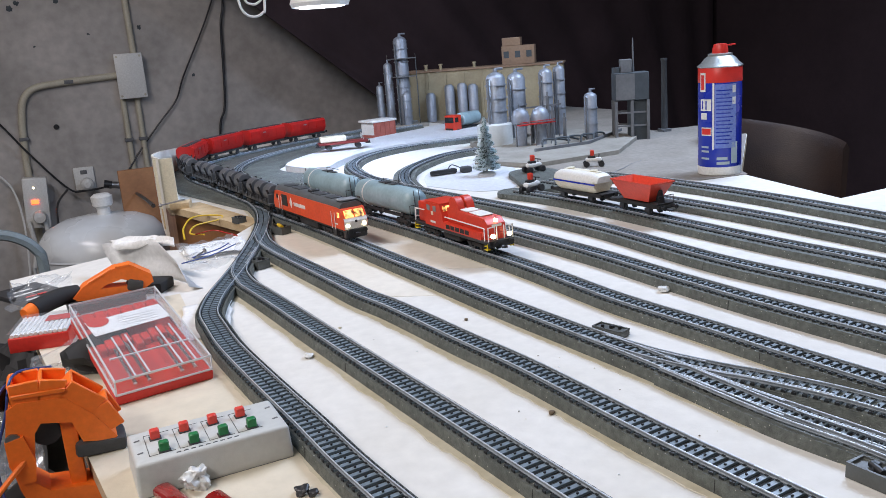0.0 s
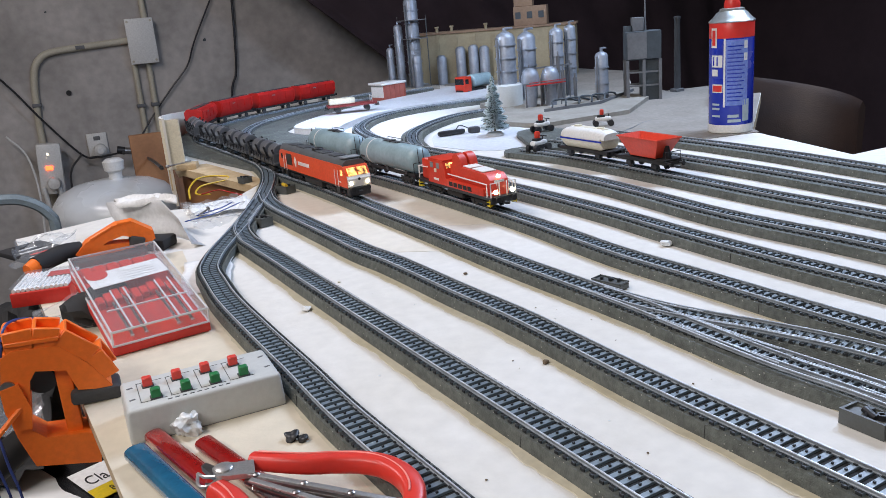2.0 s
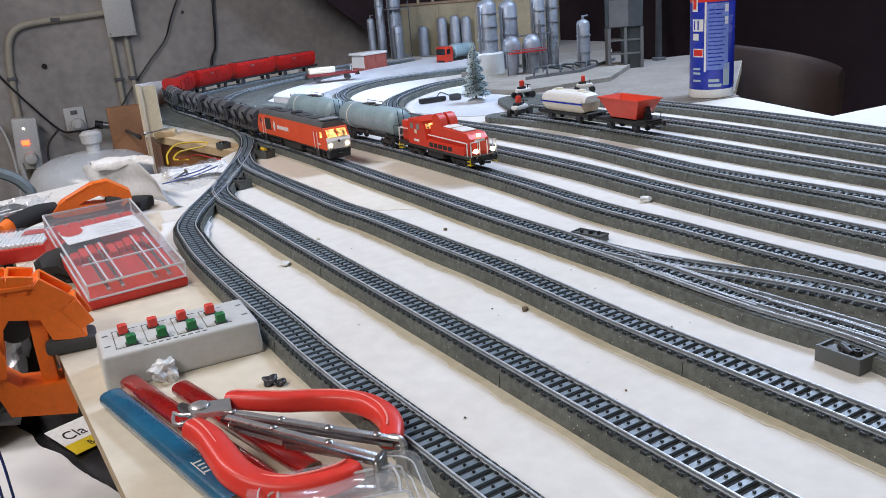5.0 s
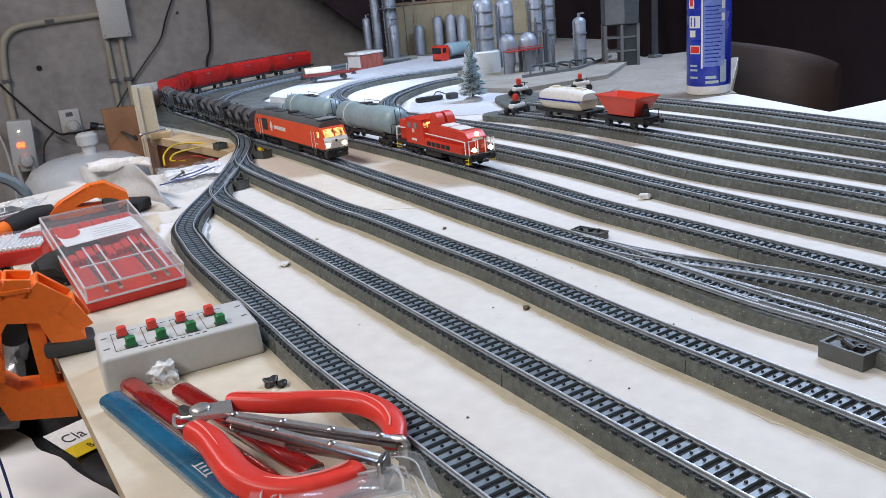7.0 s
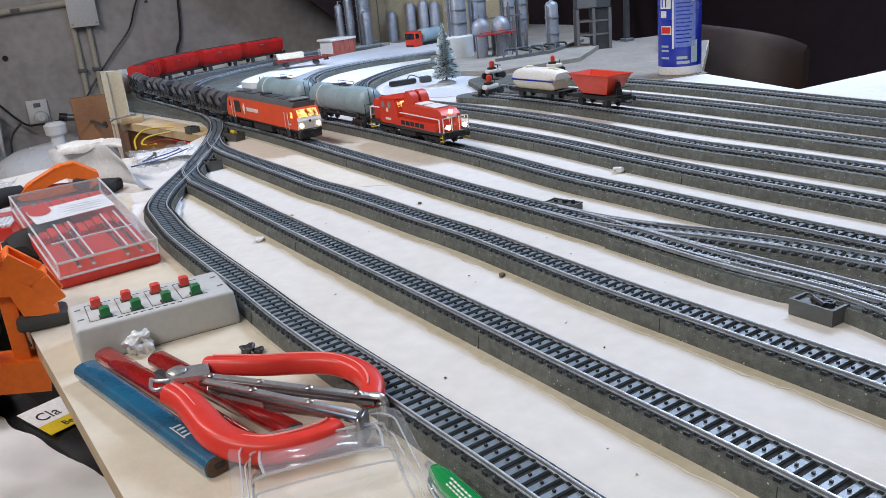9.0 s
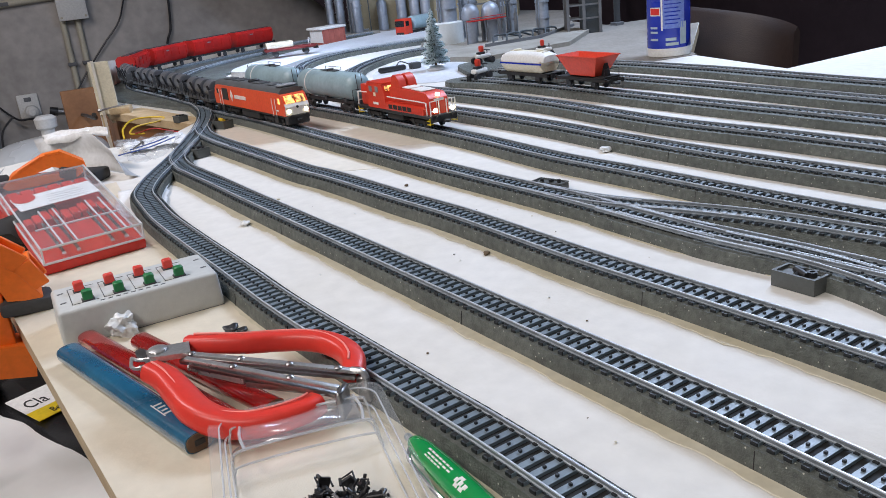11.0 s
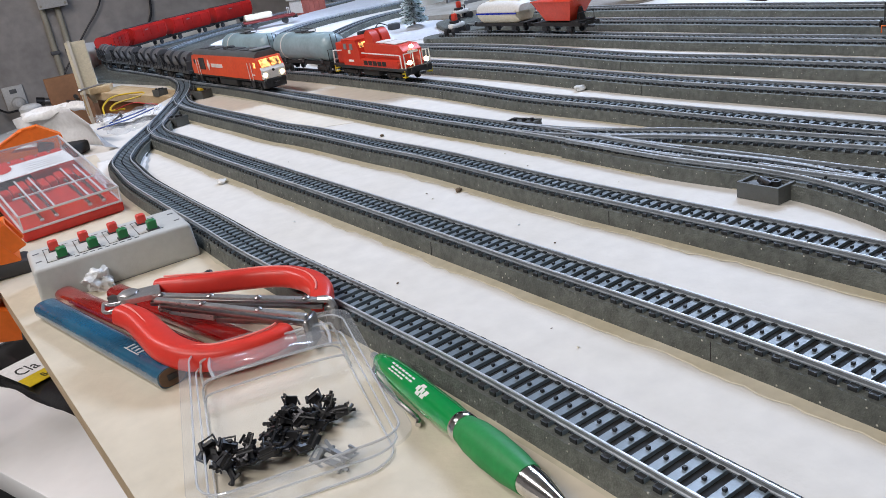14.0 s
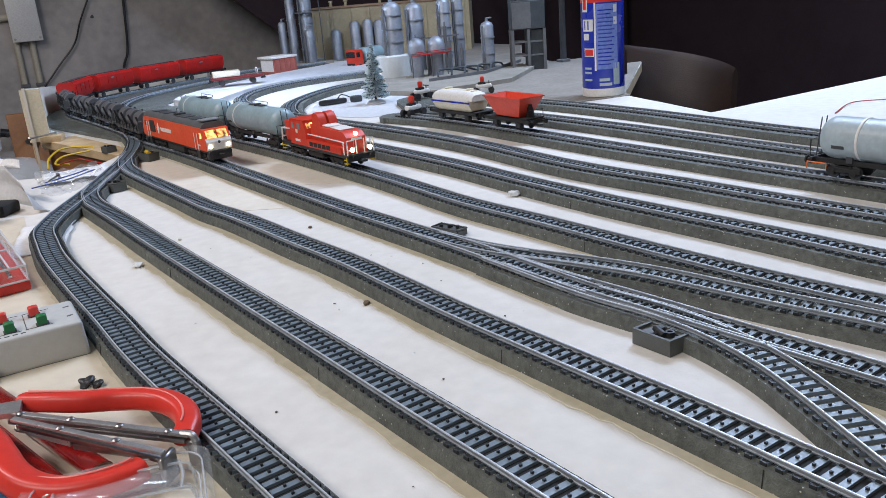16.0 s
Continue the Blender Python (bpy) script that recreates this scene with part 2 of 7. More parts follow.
M["canblue"] = material("can_blue", (0.014, 0.034, 0.40), 0.26, colour2=(0.012, 0.028, 0.34), scale=20, amount=0.4, fine=0.03, spec=0.6)
M["canpanel"] = material("can_text_panel", (0.15, 0.22, 0.60), 0.3, colour2=(0.22, 0.30, 0.66), scale=260, amount=0.9, fine=0.3)
M["canred"] = material("can_red", (0.72, 0.04, 0.03), 0.3, fine=0.03)
M["canmetal"] = material("can_metal", (0.52, 0.55, 0.54), 0.3, 0.7, colour2=(0.42, 0.45, 0.44), scale=40)
M["needle"] = material("fir_needle", (0.055, 0.115, 0.115), 0.7, colour2=(0.03, 0.07, 0.06), scale=90)
M["chipboard"] = material("bare_chipboard", (0.265, 0.238, 0.205), 0.85, colour2=(0.21, 0.186, 0.158), scale=12, amount=0.7, bump=0.2, bump_scale=400, fine=0.12)
M["maroon"] = material("maroon_paint", (0.20, 0.022, 0.020), 0.6, colour2=(0.13, 0.016, 0.015), scale=60, amount=0.8)
M["frost"] = material("fir_frost", (0.74, 0.83, 0.86), 0.7, colour2=(0.6, 0.72, 0.76), scale=90)
M["glass"] = material("dark_glass", (0.02, 0.022, 0.025), 0.08, spec=0.8)
M["clear"] = clear("clear_lid", haze=0.06, gloss=0.02, rough=0.12)
# white diffuse share stands in for highlights on clear plastic edges
M["edgeglint"] = clear("clear_edge_glint", haze=0.42, gloss=0.14)
M["lidglint"] = clear("lid_edge_glint", haze=0.70, gloss=0.14)
M["clearbag"] = clear("clear_bag", haze=0.12, rough=0.12, gloss=0.05)
M["yellow"] = material("yellow_print", (0.80, 0.58, 0.02), 0.4)
M["wireyellow"] = material("wire_yellow", (0.72, 0.48, 0.03), 0.5)
M["wireblue"] = material("wire_blue", (0.03, 0.06, 0.25), 0.5)
M["leather"] = material("dark_leather", (0.034, 0.018, 0.012), 0.5, colour2=(0.018, 0.009, 0.007), scale=14, amount=0.8, bump=0.25, bump_scale=400)
M["bagblack"] = material("bag_black", (0.012, 0.012, 0.013), 0.22, colour2=(0.02, 0.02, 0.022), scale=14, bump=0.3, bump_scale=25)
M["wax"] = material("wax_white", (0.72, 0.73, 0.72), 0.3, colour2=(0.64, 0.66, 0.66), scale=60)
M["leafbrown"] = material("dry_brown", (0.14, 0.10, 0.06), 0.8, scale=200)
M["lampglow"] = glowing("lamp_glow", (0.9, 0.96, 1.0), 9.0)
M["headlight"] = glowing("headlight_glow", (1.0, 0.86, 0.55), 9.0)
M["cablight"] = glowing("cab_glow", (1.0, 0.50, 0.14), 2.0)
nt = M["cablight"].node_tree
cn, cr, cc = nt.nodes.new("ShaderNodeTexNoise"), nt.nodes.new("ShaderNodeMapRange"), nt.nodes.new("ShaderNodeTexCoord")
cn.inputs["Scale"].default_value, cn.inputs["Detail"].default_value = 170.0, 2.0
cr.inputs["From Min"].default_value, cr.inputs["From Max"].default_value = 0.36, 0.66
cr.inputs["To Min"].default_value, cr.inputs["To Max"].default_value = 0.05, 3.2
nt.links.new(cc.outputs["Object"], cn.inputs["Vector"])
nt.links.new(cn.outputs["Fac"], cr.inputs["Value"])
nt.links.new(cr.outputs["Result"], nt.nodes["Principled BSDF"].inputs["Emission Strength"])
nt.nodes["Principled BSDF"].inputs["Base Color"].default_value = (0.12, 0.05, 0.02, 1)
M["redglow"] = glowing("switch_glow", (1.0, 0.08, 0.02), 6.0)

# ---- mesh helpers ----


class Shape:
    """Collects simple solids in one bmesh."""

    def __init__(self):
        self.bm = bmesh.new()

    def box(self, c, s, rot=(0, 0, 0), taper=1.0):
        r = bmesh.ops.create_cube(self.bm, size=1.0)
        m = pose(*c, *rot) @ Matrix.Diagonal((*s, 1))
        for v in r["verts"]:
            if v.co.z > 0:
                v.co.x *= taper
                v.co.y *= taper
        bmesh.ops.transform(self.bm, matrix=m, verts=r["verts"])
        return self

    def bevel_box(self, c, s, w, rot=(0, 0, 0), seg=2):
        b = bmesh.new()
        bmesh.ops.create_cube(b, size=1.0, matrix=Matrix.Diagonal((*s, 1)))
        bmesh.ops.bevel(b, geom=b.edges[:], offset=w, segments=seg, affect="EDGES", profile=0.5)
        bmesh.ops.transform(b, matrix=pose(*c, *rot), verts=b.verts)
        self.join(b)
        return self

    def join(self, b, m=None):
        keep = {v: self.bm.verts.new(m @ v.co if m else v.co) for v in b.verts}
        for f in b.faces:
            try:
                self.bm.faces.new([keep[v] for v in f.verts])
            except ValueError:
                pass
        b.free()
        return self

    def rod(self, a, b, r, r2=None, seg=10, caps=True):
        a, b = Vector(a), Vector(b)
        d = b - a
        m = Matrix.Translation((a + b) / 2) @ d.to_track_quat("Z", "Y").to_matrix().to_4x4()
        bmesh.ops.create_cone(self.bm, cap_ends=caps, segments=seg, radius1=r, radius2=r if r2 is None else r2, depth=d.length, matrix=m)
        return self

    def ball(self, c, r, seg=12, squash=(1, 1, 1)):
        bmesh.ops.create_uvsphere(self.bm, u_segments=seg, v_segments=max(seg // 2, 4), radius=r, matrix=pose(*c) @ Matrix.Diagonal((*squash, 1)))
        return self

    def lathe(self, profile, seg=24, m=None):
        """profile: (radius, height) from bottom to top, round z."""
        rings = []
        for r, z in profile:
            ring = []
            for i in range(seg):
                a = 2 * math.pi * i / seg
                p = Vector((r * math.cos(a), r * math.sin(a), z))
                ring.append(self.bm.verts.new(m @ p if m else p))
            rings.append(ring)
        for a, b in zip(rings, rings[1:]):
            for i in range(seg):
                j = (i + 1) % seg
                self.bm.faces.new((a[i], a[j], b[j], b[i]))
        if profile[0][0] > 1e-6:
            self.bm.faces.new(rings[0][::-1])
        if profile[-1][0] > 1e-6:
            self.bm.faces.new(rings[-1])
        return self

    def prism(self, outline, z0, z1, m=None):
        """outline in (x, y), extruded from z0 to z1."""
        lo = [self.bm.verts.new((m @ Vector((x, y, z0))) if m else (x, y, z0)) for x, y in outline]
        hi = [self.bm.verts.new((m @ Vector((x, y, z1))) if m else (x, y, z1)) for x, y in outline]
        n = len(outline)
        self.bm.faces.new(lo[::-1])
        self.bm.faces.new(hi)
        for i in range(n):
            j = (i + 1) % n
            self.bm.faces.new((lo[i], lo[j], hi[j], hi[i]))
        return self

    def sweep(self, points, section, closed=True, caps=True):
        """section: (across, up) swept along points; across is to the right of the way."""
        pts = [Vector(p) for p in points]
        rings = []
        for i, p in enumerate(pts):
            d = (pts[min(i + 1, len(pts) - 1)] - pts[max(i - 1, 0)]).normalized()
            side = d.cross(Vector((0, 0, 1))).normalized()
            rings.append([self.bm.verts.new(p + side * a + Vector((0, 0, 1)) * u) for a, u in section])
        n = len(section)
        for a, b in zip(rings, rings[1:]):
            for i in range(n if closed else n - 1):
                j = (i + 1) % n
                self.bm.faces.new((a[i], b[i], b[j], a[j]))
        if caps and closed:
            self.bm.faces.new(rings[0])
            self.bm.faces.new(rings[-1][::-1])
        return self

    def tube(self, points, r, seg=6, flat=1.0, power=1.0):
        def sq(v):
            return math.copysign(abs(v) ** power, v)

        pts = [Vector(p) for p in points]
        rings = []
        up = Vector((0.13, 0.21, 0.97)).normalized()
        for i, p in enumerate(pts):
            d = (pts[min(i + 1, len(pts) - 1)] - pts[max(i - 1, 0)]).normalized()
            side = d.cross(up).normalized() if abs(d.dot(up)) < 0.98 else d.cross(Vector((1, 0, 0))).normalized()
            top = side.cross(d)
            rr = r[i] if isinstance(r, (list, tuple)) else r
            rings.append([self.bm.verts.new(p + (side * sq(math.cos(2 * math.pi * k / seg)) + top * sq(math.sin(2 * math.pi * k / seg)) * flat) * rr) for k in range(seg)])
        for a, b in zip(rings, rings[1:]):
            for k in range(seg):
                j = (k + 1) % seg
                self.bm.faces.new((a[k], a[j], b[j], b[k]))
        self.bm.faces.new(rings[0][::-1])
        self.bm.faces.new(rings[-1])
        return self

    def bevel(self, w, seg=2, angle=35):
        edges = [e for e in self.bm.edges if len(e.link_faces) == 2 and e.calc_face_angle(0) > radians(angle)]
        bmesh.ops.bevel(self.bm, geom=edges, offset=w, segments=seg, affect="EDGES", profile=0.5, clamp_overlap=True)
        return self


def mesh_from(name, shape, mat, smooth=True):
    bm = shape.bm
    bmesh.ops.recalc_face_normals(bm, faces=bm.faces)
    me = bpy.data.meshes.new(name)
    bm.to_mesh(me)
    bm.free()
    me.materials.append(M[mat])
    if smooth:
        me.shade_smooth()
        me.set_sharp_from_angle(angle=radians(38))
    return me


def part(name, shape, mat, parent, label="", smooth=True):
    ob = new(name, mesh_from(name, shape, mat, smooth))
    ob.parent = parent
    if label:
        ob["label"] = label
    return ob


def thing(name, label, category, group="", m=None):
    ob = new(name)
    ob.empty_display_size = 0.01
    if m:
        ob.matrix_basis = m
    return tagged(ob, label, category, group)


def single(name, shape, mat, label, category, kind="", m=None, group=""):
    ob = new(name, mesh_from(name, shape, mat))
    if m:
        ob.matrix_basis = m
    return tagged(ob, label, category, group, kind)


def smooth_line(points, n=12):
    """Catmull-Rom curve through the points."""
    p = [Vector((*q, 0)) if len(q) == 2 else Vector(q) for q in points]
    p = [2 * p[0] - p[1]] + p + [2 * p[-1] - p[-2]]
    out = []
    for i in range(1, len(p) - 2):
        for k in range(n):
            t = k / n
            a, b, c, d = p[i - 1], p[i], p[i + 1], p[i + 2]
            out.append(0.5 * ((2 * b) + (c - a) * t + (2 * a - 5 * b + 4 * c - d) * t * t + (3 * b - a - 3 * c + d) * t ** 3))
    out.append(p[-2])
    return out


class Line:
    """A curve by its length."""

    def __init__(self, points, n=12):
        self.p = smooth_line(points, n)
        self.s = [0.0]
        for a, b in zip(self.p, self.p[1:]):
            self.s.append(self.s[-1] + (b - a).length)
        self.length = self.s[-1]

    def at(self, s):
        s = min(max(s, 0), self.length - 1e-9)
        i = max(np.searchsorted(self.s, s, side="right") - 1, 0)
        f = (s - self.s[i]) / max(self.s[i + 1] - self.s[i], 1e-9)
        return self.p[i].lerp(self.p[i + 1], f)

    def heading(self, s, d=0.01):
        v = self.at(s + d) - self.at(s - d)
        return math.degrees(math.atan2(v.y, v.x))

    def at_y(self, y):
        return min(zip(self.s, self.p), key=lambda q: abs(q[1].y - y))[0]

    def cut(self, s0, s1, step):
        n = max(int((s1 - s0) / step), 2)
        return [self.at(s0 + (s1 - s0) * i / n) for i in range(n + 1)]


RAIL = 0.0125   # top of the rails over the board
BED = 0.0085    # top of the trackbed

# ---- the room ----
room = {"floor": ((0.6, 0.57, -0.875), (5.6, 5.75, 0.05), "floor", "bare grey concrete floor"),
        "wall_north": ((0.6, 3.197, 0.4), (5.6, 0.2, 2.5), "concrete", "rough grey concrete basement wall"),
        "wall_west": ((-1.75, 0.52, 0.4), (0.1, 5.25, 2.5), "plaster", "plain grey plastered wall"),
        "wall_east": ((3.15, 0.52, 0.4), (0.1, 5.25, 2.5), "curtain", "dark brown cloth-covered wall"),
        "wall_south": ((0.7, -2.15, 0.4), (4.8, 0.1, 2.5), "plaster", "plain grey plastered wall"),
        "ceiling": ((0.6, 0.57, 1.67), (5.6, 5.75, 0.05), "plaster", "plain grey ceiling")}
for nm, (c, s, mt, lb) in room.items():
    single(nm, Shape().box(c, s), mt, lb, "floor" if nm == "floor" else nm.split("_")[0], "structure")
single("drill_hole", Shape().rod((0.1046, 3.099, 0.032), (0.1046, 3.091, 0.032), 0.0105, seg=12), "blackmatt", "small dark drill hole in the concrete wall", "hole")

for x, z, r in ((0.019, 0.487, 0.011), (0.046, 0.506, 0.008), (0.183, 0.508, 0.009), (0.471, 0.392, 0.008), (0.655, 0.186, 0.006), (0.279, 0.376, 0.005), (0.081, 0.342, 0.004), (0.458, 0.267, 0.006)):
    chip = Shape()
    bmesh.ops.create_icosphere(chip.bm, subdivisions=2, radius=r)
    for v in chip.bm.verts:
        v.co *= 1 + 0.9 * noise.noise(v.co * 150 + Vector((x * 30, z * 30, 0)))
        v.co.y *= 0.15
    single("wall_chip", chip, "plantdark", "dark chipped spot in the concrete wall", "chip", m=pose(x, 3.0955, z, 0, 20, 0), group="wall chips")

# dark cloth that hangs before the wall, its left edge slanting
cloth = Shape()
cols = 60
rows = []
for j in range(13):
    v = j / 12
    z = -0.85 + v * 2.45
    left = 1.352 - (z - 0.008) * 1.20
    rows.append([cloth.bm.verts.new((left + (3.05 - left) * i / cols, 2.672 + 0.012 * math.sin(i * 0.9) + 0.022 * math.sin(i * 0.23 + v), z)) for i in range(cols + 1)])
for a, b in zip(rows, rows[1:]):
    for i in range(cols):
        cloth.bm.faces.new((a[i], a[i + 1], b[i + 1], b[i]))
curtain = single("curtain", cloth, "curtain", "dark brown cloth hanging behind the model factory", "curtain")
sol = curtain.modifiers.new("thickness", "SOLIDIFY")
sol.thickness = 0.006

# ---- layout board ----
left_edge = [(0.2155, -0.600), (0.1740, -0.2813), (0.1303, 0.0377), (0.0861, 0.3636), (0.0568, 0.5871)]
board_outline = left_edge + [(0.1879, 0.6406), (0.3075, 0.5882), (0.3973, 0.7243), (0.3434, 0.9734), (0.2928, 0.9915), (0.2951, 1.1096), (0.3108, 1.2554), (0.3329, 1.3683), (0.3845, 1.5001), (0.4673, 1.6145), (0.5975, 1.7136), (0.7738, 1.8099), (0.9704, 1.9124), (1.1768, 2.0478),
                             (1.5416, 2.2632), (1.6900, 2.2200), (1.7000, 1.6200), (1.4700, 1.2800), (1.4250, 1.0800), (1.6780, 1.0400), (1.6370, 0.9913), (1.1543, 0.5106), (1.1354, 0.4802), (1.1089, 0.3570), (1.0861, 0.2556), (1.4645, 0.2740), (2.7823, 0.3538), (2.6230, -0.6724)]
board = thing("layout_board", "white-painted plywood layout board with bare edges", "board")
board["kind"] = "structure"
part("board_core", Shape().prism(board_outline, -0.020, -0.0008), "ply", board, "bare plywood edge")
part("board_top", Shape().prism([(x, y) for x, y in board_outline], -0.0007, 0.0), "board", board, "off-white painted top", smooth=False)
part("edge_strip", Shape().prism([(0.2116, -0.5813), (0.1725, -0.2813), (0.1288, 0.0377), (0.0846, 0.3636), (0.2345, 0.3818), (0.2327, 0.2119), (0.2342, 0.1419), (0.2421, 0.0553), (0.2505, -0.0324), (0.2578, -0.1122), (0.2726, -0.2370), (0.2868, -0.3110), (0.2980, -0.4125), (0.3138, -0.5852)], 0.0001, 0.0005), "bare", board, "bare cream strip along the edge", smooth=False)
for nm, x, y in (("trestle_leg", 0.35, -0.5), ("trestle_leg", 2.3, -0.5), ("trestle_leg", 0.55, 1.45), ("trestle_leg", 1.48, 1.85)):
    part(nm, Shape().box((x, y, -0.435), (0.06, 0.06, 0.83)), "wood", board, "pale timber leg")

# curved guard strip round the outer loop
guard_line = Line([(0.2789, 0.9376), (0.2822, 1.0490), (0.2912, 1.1568), (0.3073, 1.2671), (0.3328, 1.3806), (0.3845, 1.5064), (0.4673, 1.6209), (0.5976, 1.7201), (0.7739, 1.8166)])
gs = Shape()
ring = None
for i, p in enumerate(guard_line.cut(0, guard_line.length, 0.012)):
    q = guard_line.at(guard_line.length * i / max(int(guard_line.length / 0.012), 2) + 0.004) - guard_line.at(guard_line.length * i / max(int(guard_line.length / 0.012), 2) - 0.004)
    side = Vector((q.y, -q.x, 0)).normalized() * 0.002
    low = 0.03 + 0.03 * max(0, 1 - i * 0.012 / 0.16)
    h = 0.091 - 0.042 * min(1.0, i * 0.012 / 0.58)
    nxt = [gs.bm.verts.new(v) for v in (p - side + Vector((0, 0, -low)), p + side + Vector((0, 0, -low)), p + side + Vector((0, 0, h)), p - side + Vector((0, 0, h)))]
    if ring:
        for k in range(4):
            gs.bm.faces.new((ring[k], nxt[k], nxt[(k + 1) % 4], ring[(k + 1) % 4]))
    else:
        gs.bm.faces.new(nxt)
    ring = nxt
gs.bm.faces.new(ring[::-1])
guard = thing("guard_strip", "bent cream plywood strip guarding the curve of the layout", "guard strip")
part("strip", gs, "palecream", guard)
part("end_board", Shape().prism([(0.2727, 0.9451), (0.3028, 0.9366), (0.3044, 0.9408), (0.2743, 0.9494)], 0.003, 0.088).bevel(0.0006, 1), "cream", guard, "cream end board")
foam_in = [(1.0270, 1.6442), (0.8760, 1.5616), (0.7358, 1.4632), (0.6303, 1.3597), (0.5515, 1.2498), (0.5625, 1.1409), (0.6058, 1.0852), (0.6039, 0.9052), (0.5829, 0.7859)]
foam_out = [(0.4084, 0.7710), (0.3489, 0.9975), (0.3114, 1.1832), (0.3386, 1.3691), (0.3915, 1.4962), (0.4756, 1.6094), (0.6098, 1.7091), (0.7864, 1.8054), (1.0365, 1.9105)]
single("foam_plate", Shape().prism([(p.x, p.y) for p in smooth_line(foam_out, 5)] + [(p.x, p.y) for p in smooth_line(foam_in, 5)], 0.0003, 0.0056), "bed", "grey-painted foam plate under the curving tracks", "foam plate")
single("chipboard_sheet", Shape().prism([(0.9074, 0.6946), (0.9890, 0.5826), (1.0531, 0.4930), (1.1392, 0.4804), (1.1543, 0.5106), (1.6342, 0.9910), (1.6700, 1.0380), (1.4230, 1.0770), (1.4680, 1.2800), (1.6970, 1.6200), (1.6870, 2.2150), (1.5406, 2.2482), (1.1762, 2.0336), (1.2138, 1.6665), (1.1589, 1.3400), (1.0127, 1.2445), (0.9588, 1.0748), (0.9317, 0.8880)], 0.0002, 0.0012), "chipboard", "beige-grey bare chipboard sheet under the model factory", "base sheet")
part("support_lath", Shape().box((0.2775, 0.9490, -0.015), (0.0050, 0.007, 0.0365)), "wood", guard, "pale wooden lath")
beam = thing("timber_batten", "rough pale timber batten along the board's edge", "batten")
part("plank", Shape().prism([(0.2885, 0.9770), (0.3718, 0.6860), (0.3962, 0.7242), (0.3423, 0.9710)], -0.011, 0.0012).bevel(0.0012, 2), "wood", beam)
part("apron_panel", Shape().prism([(0.2985, 0.9840), (0.3700, 0.7120), (0.3735, 0.7130), (0.3020, 0.9850)], -0.62, -0.0115), "brown", beam, "brown hardboard apron under the batten")
part("block", Shape().bevel_box((0.307, 0.943, 0.006), (0.033, 0.033, 0.011), 0.002, (0, 0, -16)), "wood", beam)
part("screw", Shape().rod((0.272, 0.922, 0.013), (0.313, 0.934, 0.015), 0.0015, seg=8).ball((0.272, 0.922, 0.013), 0.0033, 8), "steel", beam, "steel screw")

